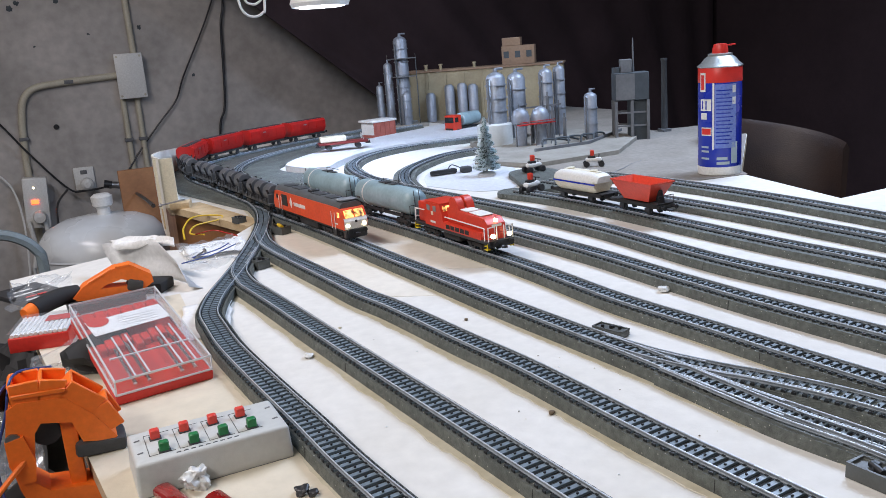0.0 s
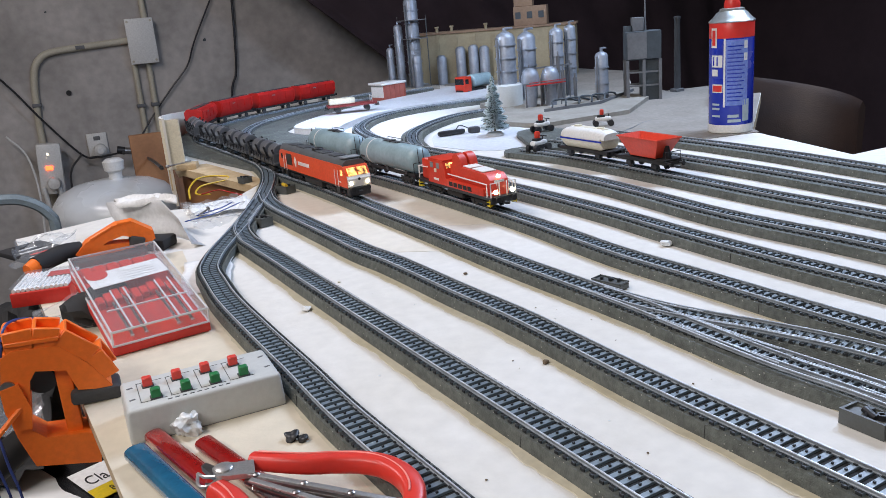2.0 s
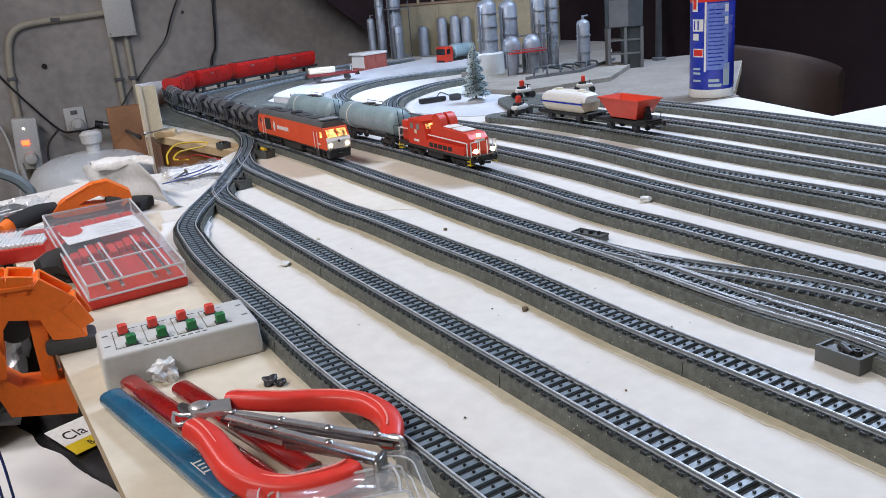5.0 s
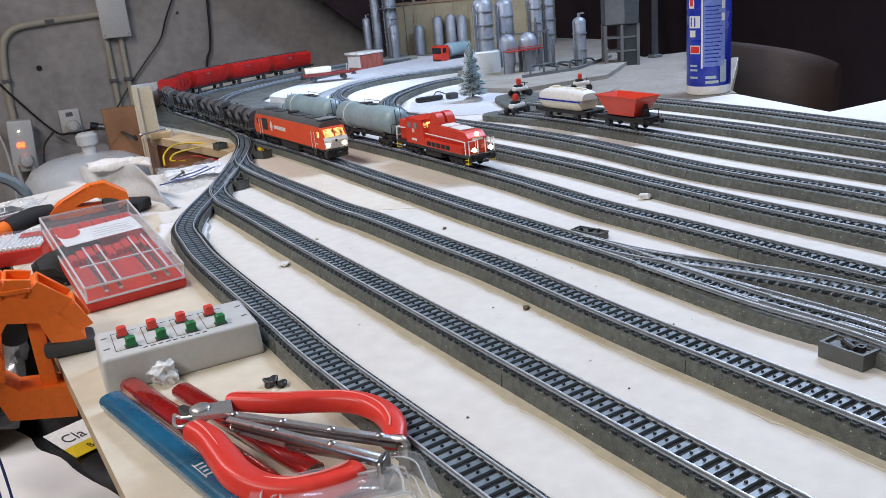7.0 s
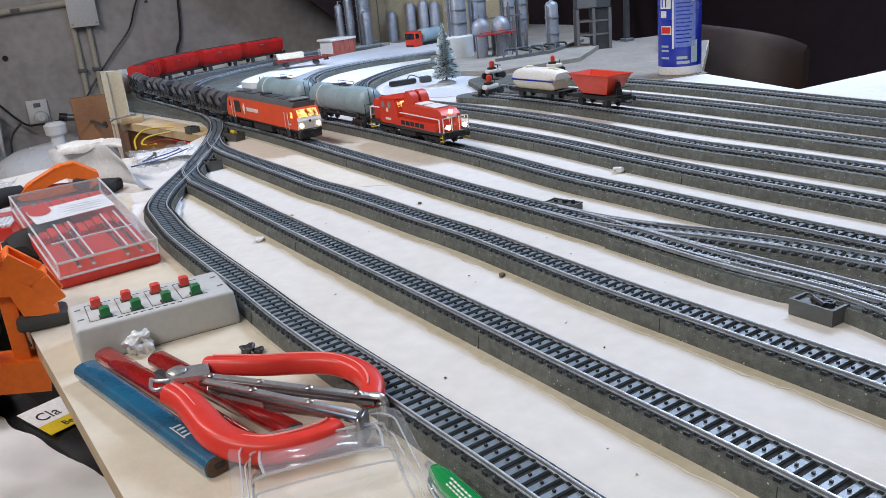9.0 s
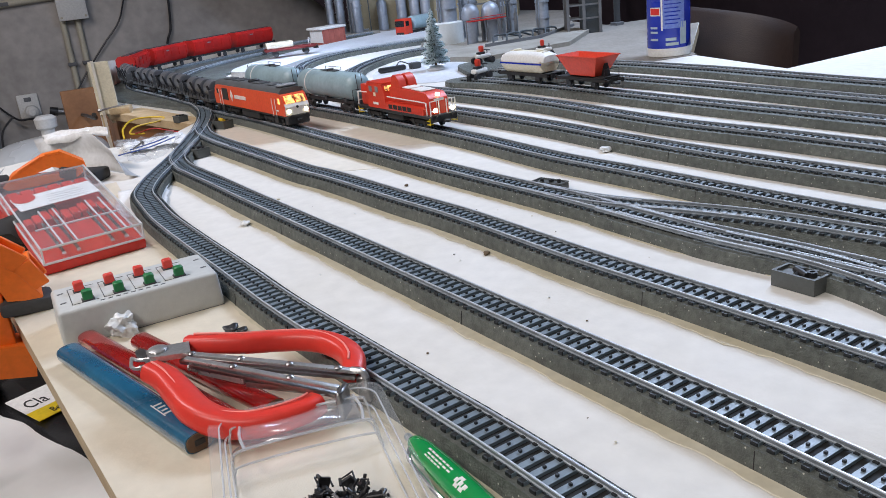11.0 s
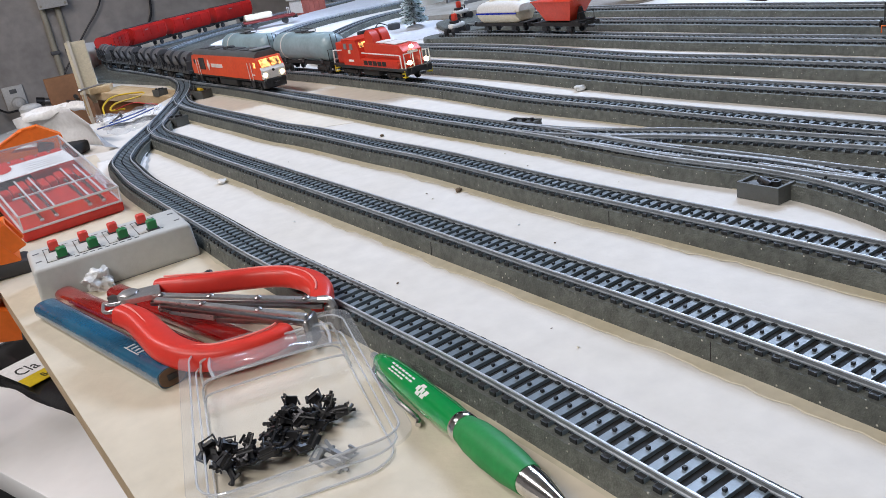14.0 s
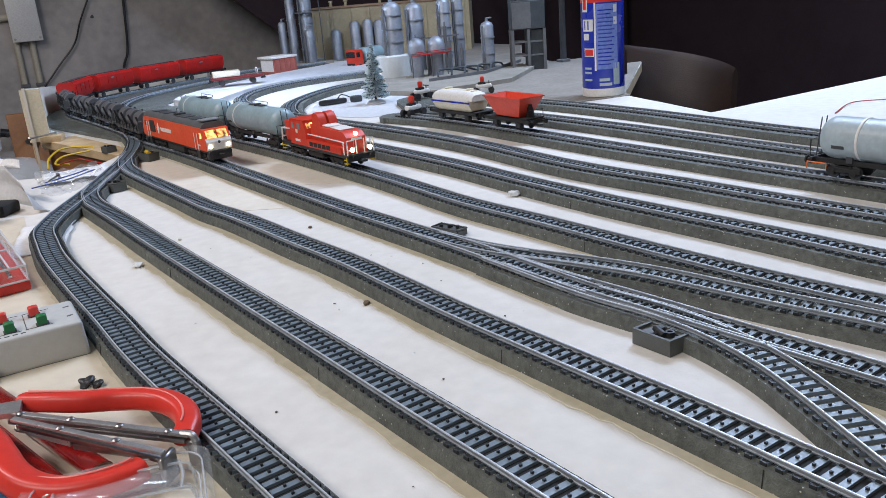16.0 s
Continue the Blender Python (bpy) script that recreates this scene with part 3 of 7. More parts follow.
# ---- tracks ----
TRACKS = {
    1: [(0.3304, -0.5820), (0.3137, -0.4090), (0.3026, -0.3072), (0.2918, -0.2331), (0.2737, -0.1081), (0.2656, -0.0282), (0.2559, 0.0597), (0.2477, 0.1465), (0.2462, 0.2050), (0.2465, 0.2500), (0.2532, 0.2806), (0.2645, 0.3152), (0.2793, 0.3513), (0.2970, 0.3929), (0.3180, 0.4451), (0.3415, 0.5093), (0.3690, 0.5900), (0.3915, 0.6700), (0.4060, 0.7500), (0.4105, 0.8217)],
    2: [(0.4052, -0.5848), (0.3913, -0.4106), (0.3837, -0.3369), (0.3730, -0.2545), (0.3599, -0.1481), (0.3418, -0.0046), (0.3293, 0.0966), (0.3212, 0.1632), (0.3130, 0.2363), (0.3050, 0.2989), (0.3000, 0.3445), (0.3030, 0.3960), (0.3180, 0.4451)],
    3: [(0.4913, -0.5880), (0.4736, -0.4124), (0.4659, -0.3362), (0.4538, -0.2441), (0.4427, -0.1591), (0.4312, -0.0343), (0.4186, 0.0496), (0.4039, 0.1574), (0.3915, 0.2196), (0.3836, 0.2889), (0.3740, 0.3656), (0.3632, 0.4561), (0.3602, 0.5076), (0.3620, 0.5400), (0.3690, 0.5900)],
    4: [(0.5932, -0.5918), (0.5572, -0.3605), (0.5437, -0.2831), (0.5345, -0.2233), (0.5203, -0.1416), (0.5116, -0.0613), (0.5021, 0.0135), (0.4906, 0.1027), (0.4783, 0.2248), (0.4642, 0.3574), (0.4505, 0.4964), (0.4360, 0.6073), (0.4237, 0.6866), (0.4053, 0.8909), (0.3855, 1.0653), (0.3677, 1.2131), (0.3741, 1.3236), (0.4181, 1.4412), (0.5012, 1.5420), (0.6231, 1.6318), (0.7739, 1.7220), (0.9693, 1.8153), (1.1450, 1.8937)],
    5: [(0.7055, -0.5960), (0.6483, -0.3761), (0.6267, -0.2890), (0.6145, -0.2237), (0.6031, -0.1414), (0.5906, -0.0375), (0.5779, 0.0591), (0.5725, 0.1828), (0.5633, 0.2930), (0.5477, 0.4465), (0.5293, 0.5799), (0.5095, 0.7036), (0.4895, 0.8522), (0.4715, 1.0153), (0.4578, 1.1576), (0.4709, 1.2812), (0.5305, 1.4073), (0.6340, 1.5175), (0.7717, 1.6097), (0.9393, 1.6891), (1.0989, 1.7487)],
    6: [(0.7652, -0.5983), (0.7173, -0.3571), (0.6986, -0.2662), (0.6899, -0.1827), (0.6704, -0.0408), (0.6606, 0.0801), (0.6542, 0.2028), (0.6353, 0.3733), (0.6162, 0.4952), (0.6036, 0.5962), (0.6104, 0.7000), (0.6348, 0.7950)],
    7: [(0.8532, -0.6016), (0.7924, -0.2969), (0.7673, -0.1515), (0.7528, -0.0356), (0.7333, 0.1032), (0.7298, 0.2999), (0.7081, 0.4780), (0.6814, 0.6245), (0.6547, 0.7967), (0.6462, 0.9498), (0.6746, 1.1100), (0.7518, 1.2302), (0.8646, 1.2946), (0.9912, 1.3044), (1.1131, 1.2940)],
    8: [(0.9258, -0.6043), (0.8704, -0.2770), (0.8484, -0.0910), (0.8351, 0.0385), (0.8246, 0.1393), (0.8129, 0.3146), (0.8012, 0.4605), (0.7772, 0.5965)],
    9: [(0.9709, -0.6060), (0.9394, -0.2462), (0.9222, -0.0131), (0.9164, 0.0967), (0.9094, 0.2291), (0.8951, 0.3859), (0.8740, 0.5220), (0.8532, 0.6366)],
    10: [(1.0621, -0.6094), (1.0208, -0.1937), (1.0040, 0.0536), (1.0022, 0.1741), (1.0004, 0.3112), (0.9869, 0.4708), (0.9555, 0.6203)],
    11: [(0.6623, 0.7505), (0.6848, 0.8405), (0.7293, 0.9401), (0.8024, 1.0262), (0.8838, 1.0865), (0.9654, 1.1029)],
    12: [(0.5130, -0.0902), (0.5212, -0.1826), (0.5316, -0.2385), (0.5335, -0.2789), (0.5279, -0.3191), (0.5171, -0.3539), (0.5010, -0.3982), (0.4829, -0.4519)],
    13: [(0.5035, 0.0031), (0.5164, -0.0592), (0.5342, -0.1056), (0.5526, -0.1416), (0.5717, -0.1877), (0.5842, -0.2337), (0.5943, -0.2704), (0.6066, -0.3100), (0.6244, -0.3757)],
}
LINES = {k: Line(v) for k, v in TRACKS.items()}
DESCRIBED = {1: "dark grey model railway track curving off the yard", 11: "dark grey curved model railway siding", 12: "model railway turnout branch with shiny rails", 13: "model railway turnout branch with shiny rails"}

HALF = {6: 0.0158, 7: 0.0178, 8: 0.0200, 9: 0.0205, 10: 0.0225, 11: 0.0215}   # foot of the bed, from the middle
GLUED = {1: 0.0045, 2: 0.0060, 3: 0.0060, 4: 0.0050, 5: 0.0020}   # width of the glue showing beside the bed


def sleeper_shape(m=None):
    s = Shape()
    s.box((0, 0, 0.0008), (0.0033, 0.0222, 0.0016))
    s.box((0, 0, 0.0021), (0.0011, 0.0011, 0.0012))
    for y in (-0.0071, 0.0071):
        s.box((0, y, 0.0018), (0.0020, 0.0012, 0.0007))
    for y in (-0.0105, 0.0105):
        s.box((0, y, 0.0008), (0.0030, 0.0024, 0.0017))
    return s


sleeper_mesh = mesh_from("sleeper", sleeper_shape(), "sleeper", smooth=False)
sleeper_mesh.materials.append(M["stud"])
for face in sleeper_mesh.polygons:
    face.material_index = 1 if face.index > 5 else 0


def rail_section(c):
    return [(c - 0.00036, RAIL - 0.0006), (c + 0.00036, RAIL - 0.0006), (c + 0.00040, RAIL - 0.0002), (c + 0.00032, RAIL), (c - 0.00032, RAIL), (c - 0.00040, RAIL - 0.0002)]


def rail_side_section(c):
    return [(c - 0.0007, BED + 0.0013), (c + 0.0007, BED + 0.0013), (c + 0.0007, BED + 0.0018), (c + 0.00024, BED + 0.0021), (c + 0.00024, RAIL - 0.00059), (c - 0.00024, RAIL - 0.00059), (c - 0.00024, BED + 0.0021), (c - 0.0007, BED + 0.0018)]


laid = []
for k, line in sorted(LINES.items(), key=lambda kv: (4, 5, 1, 3, 2, 7, 6, 8, 9, 10, 11, 13, 12).index(kv[0])):
    tr = thing("railway_track", DESCRIBED.get(k, "straight dark grey model railway track on a foam bed"), "track", "yard tracks")
    lift = {11: 0.0004, 12: -0.0003, 13: -0.0005, 2: 0.0003, 3: 0.0005, 5: 0.0002, 6: 0.0003, 7: 0.0006}.get(k, 0.0)
    pts = line.cut(0, line.length, 0.012)
    hb = HALF.get(k, 0.0143)
    part("trackbed", Shape().sweep([(p.x, p.y, lift) for p in pts], [(-hb, -0.0003), (hb, -0.0003), (hb - 0.0010, BED), (-hb + 0.0010, BED)]), "bed", tr, "grey-green foam trackbed")
    if k in GLUED:
        glue = Shape()
        ring = None
        for i, p in enumerate(line.cut(0, line.length, 0.006)):
            way = line.at(min(i * 0.006 + 0.004, line.length)) - line.at(max(i * 0.006 - 0.004, 0))
            side = Vector((-way.y, way.x, 0)).normalized()
            reach = hb + GLUED[k] * (0.95 + 0.55 * noise.noise(Vector((i * 0.16, k * 7.0, 0))) + 0.35 * noise.noise(Vector((i * 0.7, k * 3.0, 4))))
            nxt = [glue.bm.verts.new((p.x + side.x * a, p.y + side.y * a, z + lift * 0.4)) for a, z in ((hb - 0.003, 0.0006), (reach, 0.00045), (reach + 0.0004, 0.0001))]
            if ring:
                for q in range(2):
                    glue.bm.faces.new((ring[q], nxt[q], nxt[q + 1], ring[q + 1]))
            ring = nxt
        part("glue_strip", glue, "glue", tr, "yellowed glue along the bed")
    # thin dark strip added on the bed as shade between sleepers
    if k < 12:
        part("gap_shade", Shape().sweep([(p.x, p.y, lift) for p in pts], [(-0.0088, BED), (0.0088, BED), (0.0088, BED + 0.0002), (-0.0088, BED + 0.0002)]), "gap_shade", tr, "added dark strip for the shade between the sleepers")
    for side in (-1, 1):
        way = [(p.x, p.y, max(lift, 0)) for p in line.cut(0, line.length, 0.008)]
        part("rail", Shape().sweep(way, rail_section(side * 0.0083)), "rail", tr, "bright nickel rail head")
        # same metal as the head, darkened to carry the shade under it
        part("rail_side", Shape().sweep(way, rail_side_section(side * 0.0083)), "railshade", tr, "rail side with shade in its colour")
    # check rails and closure rails of the turnouts
    for s0, s1, c in {12: ((0.10, 0.19, -0.0066), (0.02, 0.10, 0.0050)), 13: ((0.10, 0.20, 0.0066), (0.02, 0.11, -0.0050)), 1: ((1.02, 1.10, 0.0066), (1.14, 1.25, -0.0055)), 2: ((0.93, 1.02, -0.0066), (1.03, 1.11, 0.0055)), 3: ((1.00, 1.12, -0.0066), (1.12, 1.20, 0.0060)), 4: ((0.42, 0.52, 0.0066), (0.25, 0.36, -0.0060))}.get(k, ()):
        if s1 < line.length:
            part("check_rail", Shape().sweep([(p.x, p.y, max(lift, 0) + 0.0001) for p in line.cut(s0, s1, 0.008)], rail_section(c)), "rail", tr, "short bright check rail")
    # joints where two lengths of foam meet
    for y in {1: (-0.06,), 2: (-0.352, -0.176, 0.06), 3: (-0.374, -0.218, 0.02), 4: (-0.17, 0.12, 0.31), 5: (-0.1, 0.19), 6: (0.0, 0.22), 7: (0.1,)}.get(k, ()):
        s0 = line.at_y(y)
        q, h = line.at(s0), line.heading(s0)
        part("bed_joint", Shape().prism([(-hb - 0.0003, -0.0002), (0, -0.0002), (0, BED - 0.0005), (-hb + 0.0006, BED - 0.0005)], -0.00022, 0.00022, pose(q.x, q.y, lift, 0, 0, h - 90 + 14 * math.sin(y * 50)) @ pose(0, 0, 0, 90, 0, 8 * math.sin(y * 90))), "blackmatt", tr, "dark joint in the foam")
    pitch = 0.0069
    count = int(line.length / pitch)
    joined = None
    for i in range(count):
        s = (i + 0.5) * pitch
        q = line.at(s)
        if any((q - p).length < (0.0085 if k > 11 else 0.0040) for other in laid for p in other.p):
            continue
        if i < 300:
            ob = new("sleeper", sleeper_mesh)
            ob.parent = tr
            ob.matrix_basis = pose(q.x, q.y, BED + lift, 0, 0, line.heading(s))
        else:
            if joined is None:
                joined = Shape()
            joined.box((q.x, q.y, BED + lift + 0.0008), (0.0033, 0.0222, 0.0016), (0, 0, line.heading(s)))
            joined.box((q.x, q.y, BED + lift + 0.0021), (0.0011, 0.0011, 0.0012), (0, 0, line.heading(s)))
    if joined is not None and len(joined.bm.verts):
        o = part("sleeper_row", joined, "sleeper", tr, "row of grey plastic sleepers", smooth=False)
        o["kind"] = "stuff"
    laid.append(line)

for a, b, y0, y1 in ((3, 4, 0.235, 0.60), (4, 5, 0.30, 0.74)):
    lo = [p + Vector((0.0130, 0, 0)) for p in LINES[a].p if y0 < p.y < y1]
    hi = [p - Vector((0.0130, 0, 0)) for p in LINES[b].p if y0 - 0.05 < p.y < y1]
    part("bare_stretch", Shape().prism([(p.x, p.y) for p in lo] + [(p.x, p.y) for p in hi[::-1]], 0.0001, 0.0004), "palecream", board, "bare cream stretch between the sidings", smooth=False)

# ---- rolling stock: local x forward, z up from the rail tops ----


def on_track(k, y, flip=True):
    line = LINES[k]
    s = line.at_y(y)
    return along_track(k, s, flip)


def along_track(k, s, flip=True):
    line = LINES[k]
    q = line.at(s)
    return pose(q.x, q.y, RAIL + 0.0005, 0, 0, line.heading(s, 0.03) + (180 if flip else 0))


def wheel(parent, x, y, r=0.0052):
    part("wheel", Shape().rod((x, y - 0.0012, r), (x, y + 0.0012, r), r, seg=14).rod((x, y - 0.0016, r), (x, y + 0.0016, r), r * 0.4, seg=8), "darkgrey", parent)


def bogie(parent, x, length=0.026, r=0.0052, axles=2):
    s = Shape()
    for y in (-0.0112, 0.0112):
        s.bevel_box((x, y, 0.0066), (length, 0.0022, 0.0045), 0.0008, seg=1)
        for i in range(axles):
            ax = x + (i - (axles - 1) / 2) * length * (0.62 if axles == 2 else 0.36)
            s.box((ax, y, 0.0058), (0.0045, 0.0034, 0.005))
            s.rod((ax - 0.0032, y, 0.0085), (ax - 0.0032, y, 0.0105), 0.0011, seg=6)
    s.box((x, 0, 0.0075), (length * 0.5, 0.02, 0.004))
    b = part("bogie", s, "blackmatt", parent)
    for i in range(axles):
        ax = x + (i - (axles - 1) / 2) * length * (0.62 if axles == 2 else 0.36)
        for y in (-0.0086, 0.0086):
            wheel(b, ax, y, r)
    return b


def buffers(parent, x, z=0.0118, mat="blackmatt"):
    d = 1 if x > 0 else -1
    for y in (-0.0095, 0.0095):
        part("buffer", Shape().rod((x - d * 0.007, y, z), (x - d * 0.001, y, z), 0.0014, seg=8).rod((x - d * 0.0012, y, z), (x, y, z), 0.0029, seg=12), mat, parent)
    part("coupling", Shape().box((x - d * 0.002, 0, 0.0085), (0.010, 0.004, 0.0022)).rod((x, -0.003, 0.0085), (x, 0.003, 0.0085), 0.0013, seg=6), "black", parent)


def freight_loco(m):
    t = thing("freight_locomotive", "orange-red model diesel locomotive with a lit cab", "locomotive", m=m)
    hw = 0.0152
    body = [(-0.119, 0.0135), (0.119, 0.0135), (0.1205, 0.0235), (0.1125, 0.0370), (0.1040, 0.0385), (-0.1040, 0.0385), (-0.1125, 0.0370), (-0.1205, 0.0235)]
    rot = pose(0, 0, 0, 90, 0, 0)
    b = part("body", Shape().prism(body, -hw, hw, rot).bevel(0.0012, 2), "redorange", t, "orange-red body shell")
    sec = [(-hw + 0.0006, 0.0372), (hw - 0.0006, 0.0372), (hw - 0.0022, 0.0415), (hw - 0.0065, 0.0442), (-hw + 0.0065, 0.0442), (-hw + 0.0022, 0.0415)]
    r = part("roof", Shape().sweep([(-0.1125, 0, 0), (-0.05, 0, 0), (0.05, 0, 0), (0.1085, 0, 0)], sec).bevel(0.0008, 1), "roofgrey", t, "dark grey curved roof")
    for x, l in ((-0.085, 0.02), (-0.05, 0.026), (0.018, 0.030), (0.06, 0.02)):
        part("roof_grille", Shape().bevel_box((x, 0, 0.0446), (l, 0.015, 0.0016), 0.0005, seg=1), "darkgrey", r)
    part("exhaust", Shape().bevel_box((-0.004, 0, 0.0456), (0.012, 0.012, 0.0035), 0.0008, seg=1), "black", r)
    part("horn_cover", Shape().bevel_box((0.098, 0, 0.0462), (0.016, 0.022, 0.0018), 0.0006, seg=1), "grey", r)
    for d in (1, -1):
        face = [(0.1196 * d, 0.0140), (0.1212 * d, 0.0235), (0.1190 * d, 0.0272), (0.1170 * d, 0.0272), (0.1170 * d, 0.0140)]
        part("front_panel", Shape().prism(face, -0.0146, 0.0146, rot).bevel(0.0005, 1), "white" if d > 0 else "redorange", t, "white front panel" if d > 0 else "")
        wind = [(0.1196 * d, 0.0275), (0.1148 * d, 0.0358), (0.1130 * d, 0.0358), (0.1178 * d, 0.0275)]
        for y in (-0.0066, 0.0066):
            part("windscreen", Shape().prism(wind, y - 0.0055, y + 0.0055, rot), "cablight" if d > 0 else "glass", t, "lit orange windscreen" if d > 0 else "dark windscreen")
        for y in (-0.0105, 0.0105):
            part("headlight", Shape().rod((0.120 * d, y, 0.0185), (0.1215 * d, y, 0.0185), 0.0022, seg=12), "headlight" if d > 0 else "white", t)
            part("side_window", Shape().box((0.1050 * d, math.copysign(hw, y), 0.0300), (0.0055, 0.0006, 0.0062)), "cablight" if d > 0 else "glass", t)
            part("cab_door", Shape().bevel_box((0.0915 * d, math.copysign(hw, y), 0.0245), (0.0075, 0.0007, 0.0200), 0.0002, seg=1), "redorange", t)
            for dx in (-0.0048, 0.0048):
                part("handrail", Shape().rod((0.0915 * d + dx, math.copysign(hw + 0.0012, y), 0.0125), (0.0915 * d + dx, math.copysign(hw + 0.0012, y), 0.0325), 0.00042, seg=6), "white", t)
            part("step", Shape().box((0.0915 * d, math.copysign(hw - 0.001, y), 0.0085), (0.010, 0.003, 0.0075)), "black", t)
        part("snow_plough", Shape().bevel_box((0.1165 * d, 0, 0.0085), (0.008, 0.028, 0.011), 0.0014, seg=1), "black", t)
        buffers(t, 0.1245 * d, 0.0115)
    part("emblem", Shape().rod((0.1213, 0, 0.0228), (0.1218, 0, 0.0228), 0.0016, seg=10), "black", t)
    for y in (-1, 1):
        part("side_grille", Shape().bevel_box((-0.0760, y * hw, 0.0275), (0.0200, 0.0012, 0.0150), 0.0003, seg=1), "black", t, "black side grille")
        part("logo_diamond", Shape().prism([(-0.052, 0.0195), (-0.0475, 0.0265), (-0.052, 0.0335), (-0.0565, 0.0265)], -0.0003, 0.0003, pose(0, y * (hw + 0.0003), 0, 90, 0, 0)), "white", t, "white diamond emblem")
        for i in range(9):
            part("logo_bar", Shape().box((-0.040 + i * 0.0046, y * (hw + 0.0002), 0.0262), (0.0032, 0.0006, 0.0046)), "white", t)
        part("number_bar", Shape().box((0.0985, y * (hw + 0.0002), 0.0190), (0.006, 0.0005, 0.0016)), "white", t)
    part("underframe", Shape().box((0, 0, 0.0125), (0.232, 0.0285, 0.0030)), "black", t)
    part("fuel_tank", Shape().bevel_box((0, 0, 0.0075), (0.060, 0.027, 0.010), 0.002), "blackmatt", t)
    for x in (-0.073, 0.073):
        bogie(t, x, 0.060, 0.0056, 3)
    return t


def shunting_loco(m):
    t = thing("shunting_locomotive", "bright red model diesel shunter with white railings and lit headlamps", "locomotive", m=m)
    rot = pose(0, 0, 0, 90, 0, 0)
    part("underframe", Shape().bevel_box((0, 0, 0.0125), (0.168, 0.032, 0.0036), 0.0006, seg=1), "black", t)
    part("side_skirt", Shape().bevel_box((0.010, 0, 0.0175), (0.118, 0.0318, 0.0085), 0.001), "red", t, "red side skirt")
    h = part("hood", Shape().prism([(-0.010, 0.014), (0.0760, 0.014), (0.0755, 0.0300), (0.0690, 0.0352), (-0.010, 0.0375)], -0.0108, 0.0108, rot).bevel(0.0014, 2), "red", t, "long red engine hood")
    for hx in (0.018, 0.046):
        part("hood_top", Shape().bevel_box((hx, 0, 0.0375 - (hx - 0.018) * 0.03), (0.024, 0.0165, 0.0012), 0.0004, (0, 1.7, 0), 1), "white", h, "pale hood top panel")
    part("rear_hood", Shape().bevel_box((-0.068, 0, 0.0255), (0.026, 0.023, 0.0225), 0.0014), "red", t)
    c = part("cab", Shape().prism([(-0.056, 0.014), (-0.012, 0.014), (-0.014, 0.030), (-0.019, 0.0398), (-0.054, 0.0398), (-0.056, 0.034)], -0.0160, 0.0160, rot).bevel(0.001, 1), "red", t, "red driver's cab")
    part("cab_roof", Shape().bevel_box((-0.037, 0, 0.0405), (0.037, 0.0315, 0.0018), 0.001), "red", c, "red cab roof")
    for y in (-1, 1):
        part("cab_window", Shape().box((-0.046, y * 0.0160, 0.0340), (0.0070, 0.0009, 0.0060)), "grey", c, "pale side window")
        part("cab_window", Shape().box((-0.031, y * 0.0160, 0.0340), (0.0070, 0.0009, 0.0060)), "grey", c, "pale side window")
    part("front_window", Shape().box((-0.0163, 0, 0.0352), (0.0012, 0.026, 0.0056), (0, -27, 0)), "cablight", c, "lit front window")
    part("exhaust_housing", Shape().prism([(-0.006, 0.036), (0.016, 0.036), (0.013, 0.0445), (0.008, 0.0490), (0.001, 0.0500), (-0.004, 0.0470)], -0.0105, -0.0010, rot).bevel(0.0007, 1), "red", t, "sloping red exhaust housing")
    part("exhaust_housing", Shape().prism([(-0.006, 0.036), (0.016, 0.036), (0.013, 0.0445), (0.008, 0.0490), (0.001, 0.0500), (-0.004, 0.0470)], 0.0020, 0.0105, rot).bevel(0.0007, 1), "red", t, "sloping red exhaust housing")
    for y in (-1, 1):
        for i in range(5):
            part("vent", Shape().box((-0.002 + i * 0.0105, y * 0.0159, 0.0178), (0.0082, 0.0006, 0.0045)), "blackmatt", t, "dark vent")
        part("number_bar", Shape().box((-0.036, y * 0.0162, 0.0190), (0.012, 0.0005, 0.0024)), "white", t)
        part("class_bar", Shape().box((-0.037, y * 0.0162, 0.0285), (0.005, 0.0005, 0.0040)), "cream", t)
        rail = [(0.0760, y * 0.0155, 0.0145), (0.0760, y * 0.0155, 0.0270), (0.0700, y * 0.0155, 0.0272), (-0.008, y * 0.0155, 0.0278)]
        part("handrail", Shape().tube(rail, 0.0007), "white", t, "white handrail")
        part("handrail", Shape().tube([(-0.058, y * 0.0150, 0.0295), (-0.081, y * 0.0150, 0.0285), (-0.083, y * 0.0150, 0.0145)], 0.0007), "white", t, "white handrail")
        for x in (0.083, -0.083):
            part("end_rail", Shape().tube([(x, y * 0.0150, 0.0145), (x, y * 0.0150, 0.0285), (x, y * 0.0070, 0.0285), (x, y * 0.0070, 0.0190), (x, y * 0.0140, 0.0190)], 0.0008), "white", t, "white end railing")
            part("end_post", Shape().rod((x, y * 0.0045, 0.0145), (x, y * 0.0045, 0.0290), 0.0007, seg=6), "white", t)
            part("footstep", Shape().box((x - math.copysign(0.004, x), y * 0.0145, 0.0060), (0.006, 0.004, 0.0007)).box((x - math.copysign(0.004, x), y * 0.0145, 0.0095), (0.006, 0.004, 0.0007)).rod((x - math.copysign(0.001, x), y * 0.0162, 0.005), (x - math.copysign(0.001, x), y * 0.0162, 0.0125), 0.0005, seg=5), "yellow", t, "yellow footstep")
        part("headlight", Shape().rod((0.0835, y * 0.0100, 0.0195), (0.0855, y * 0.0100, 0.0195), 0.0023, seg=12), "headlight", t, "lit headlamp")
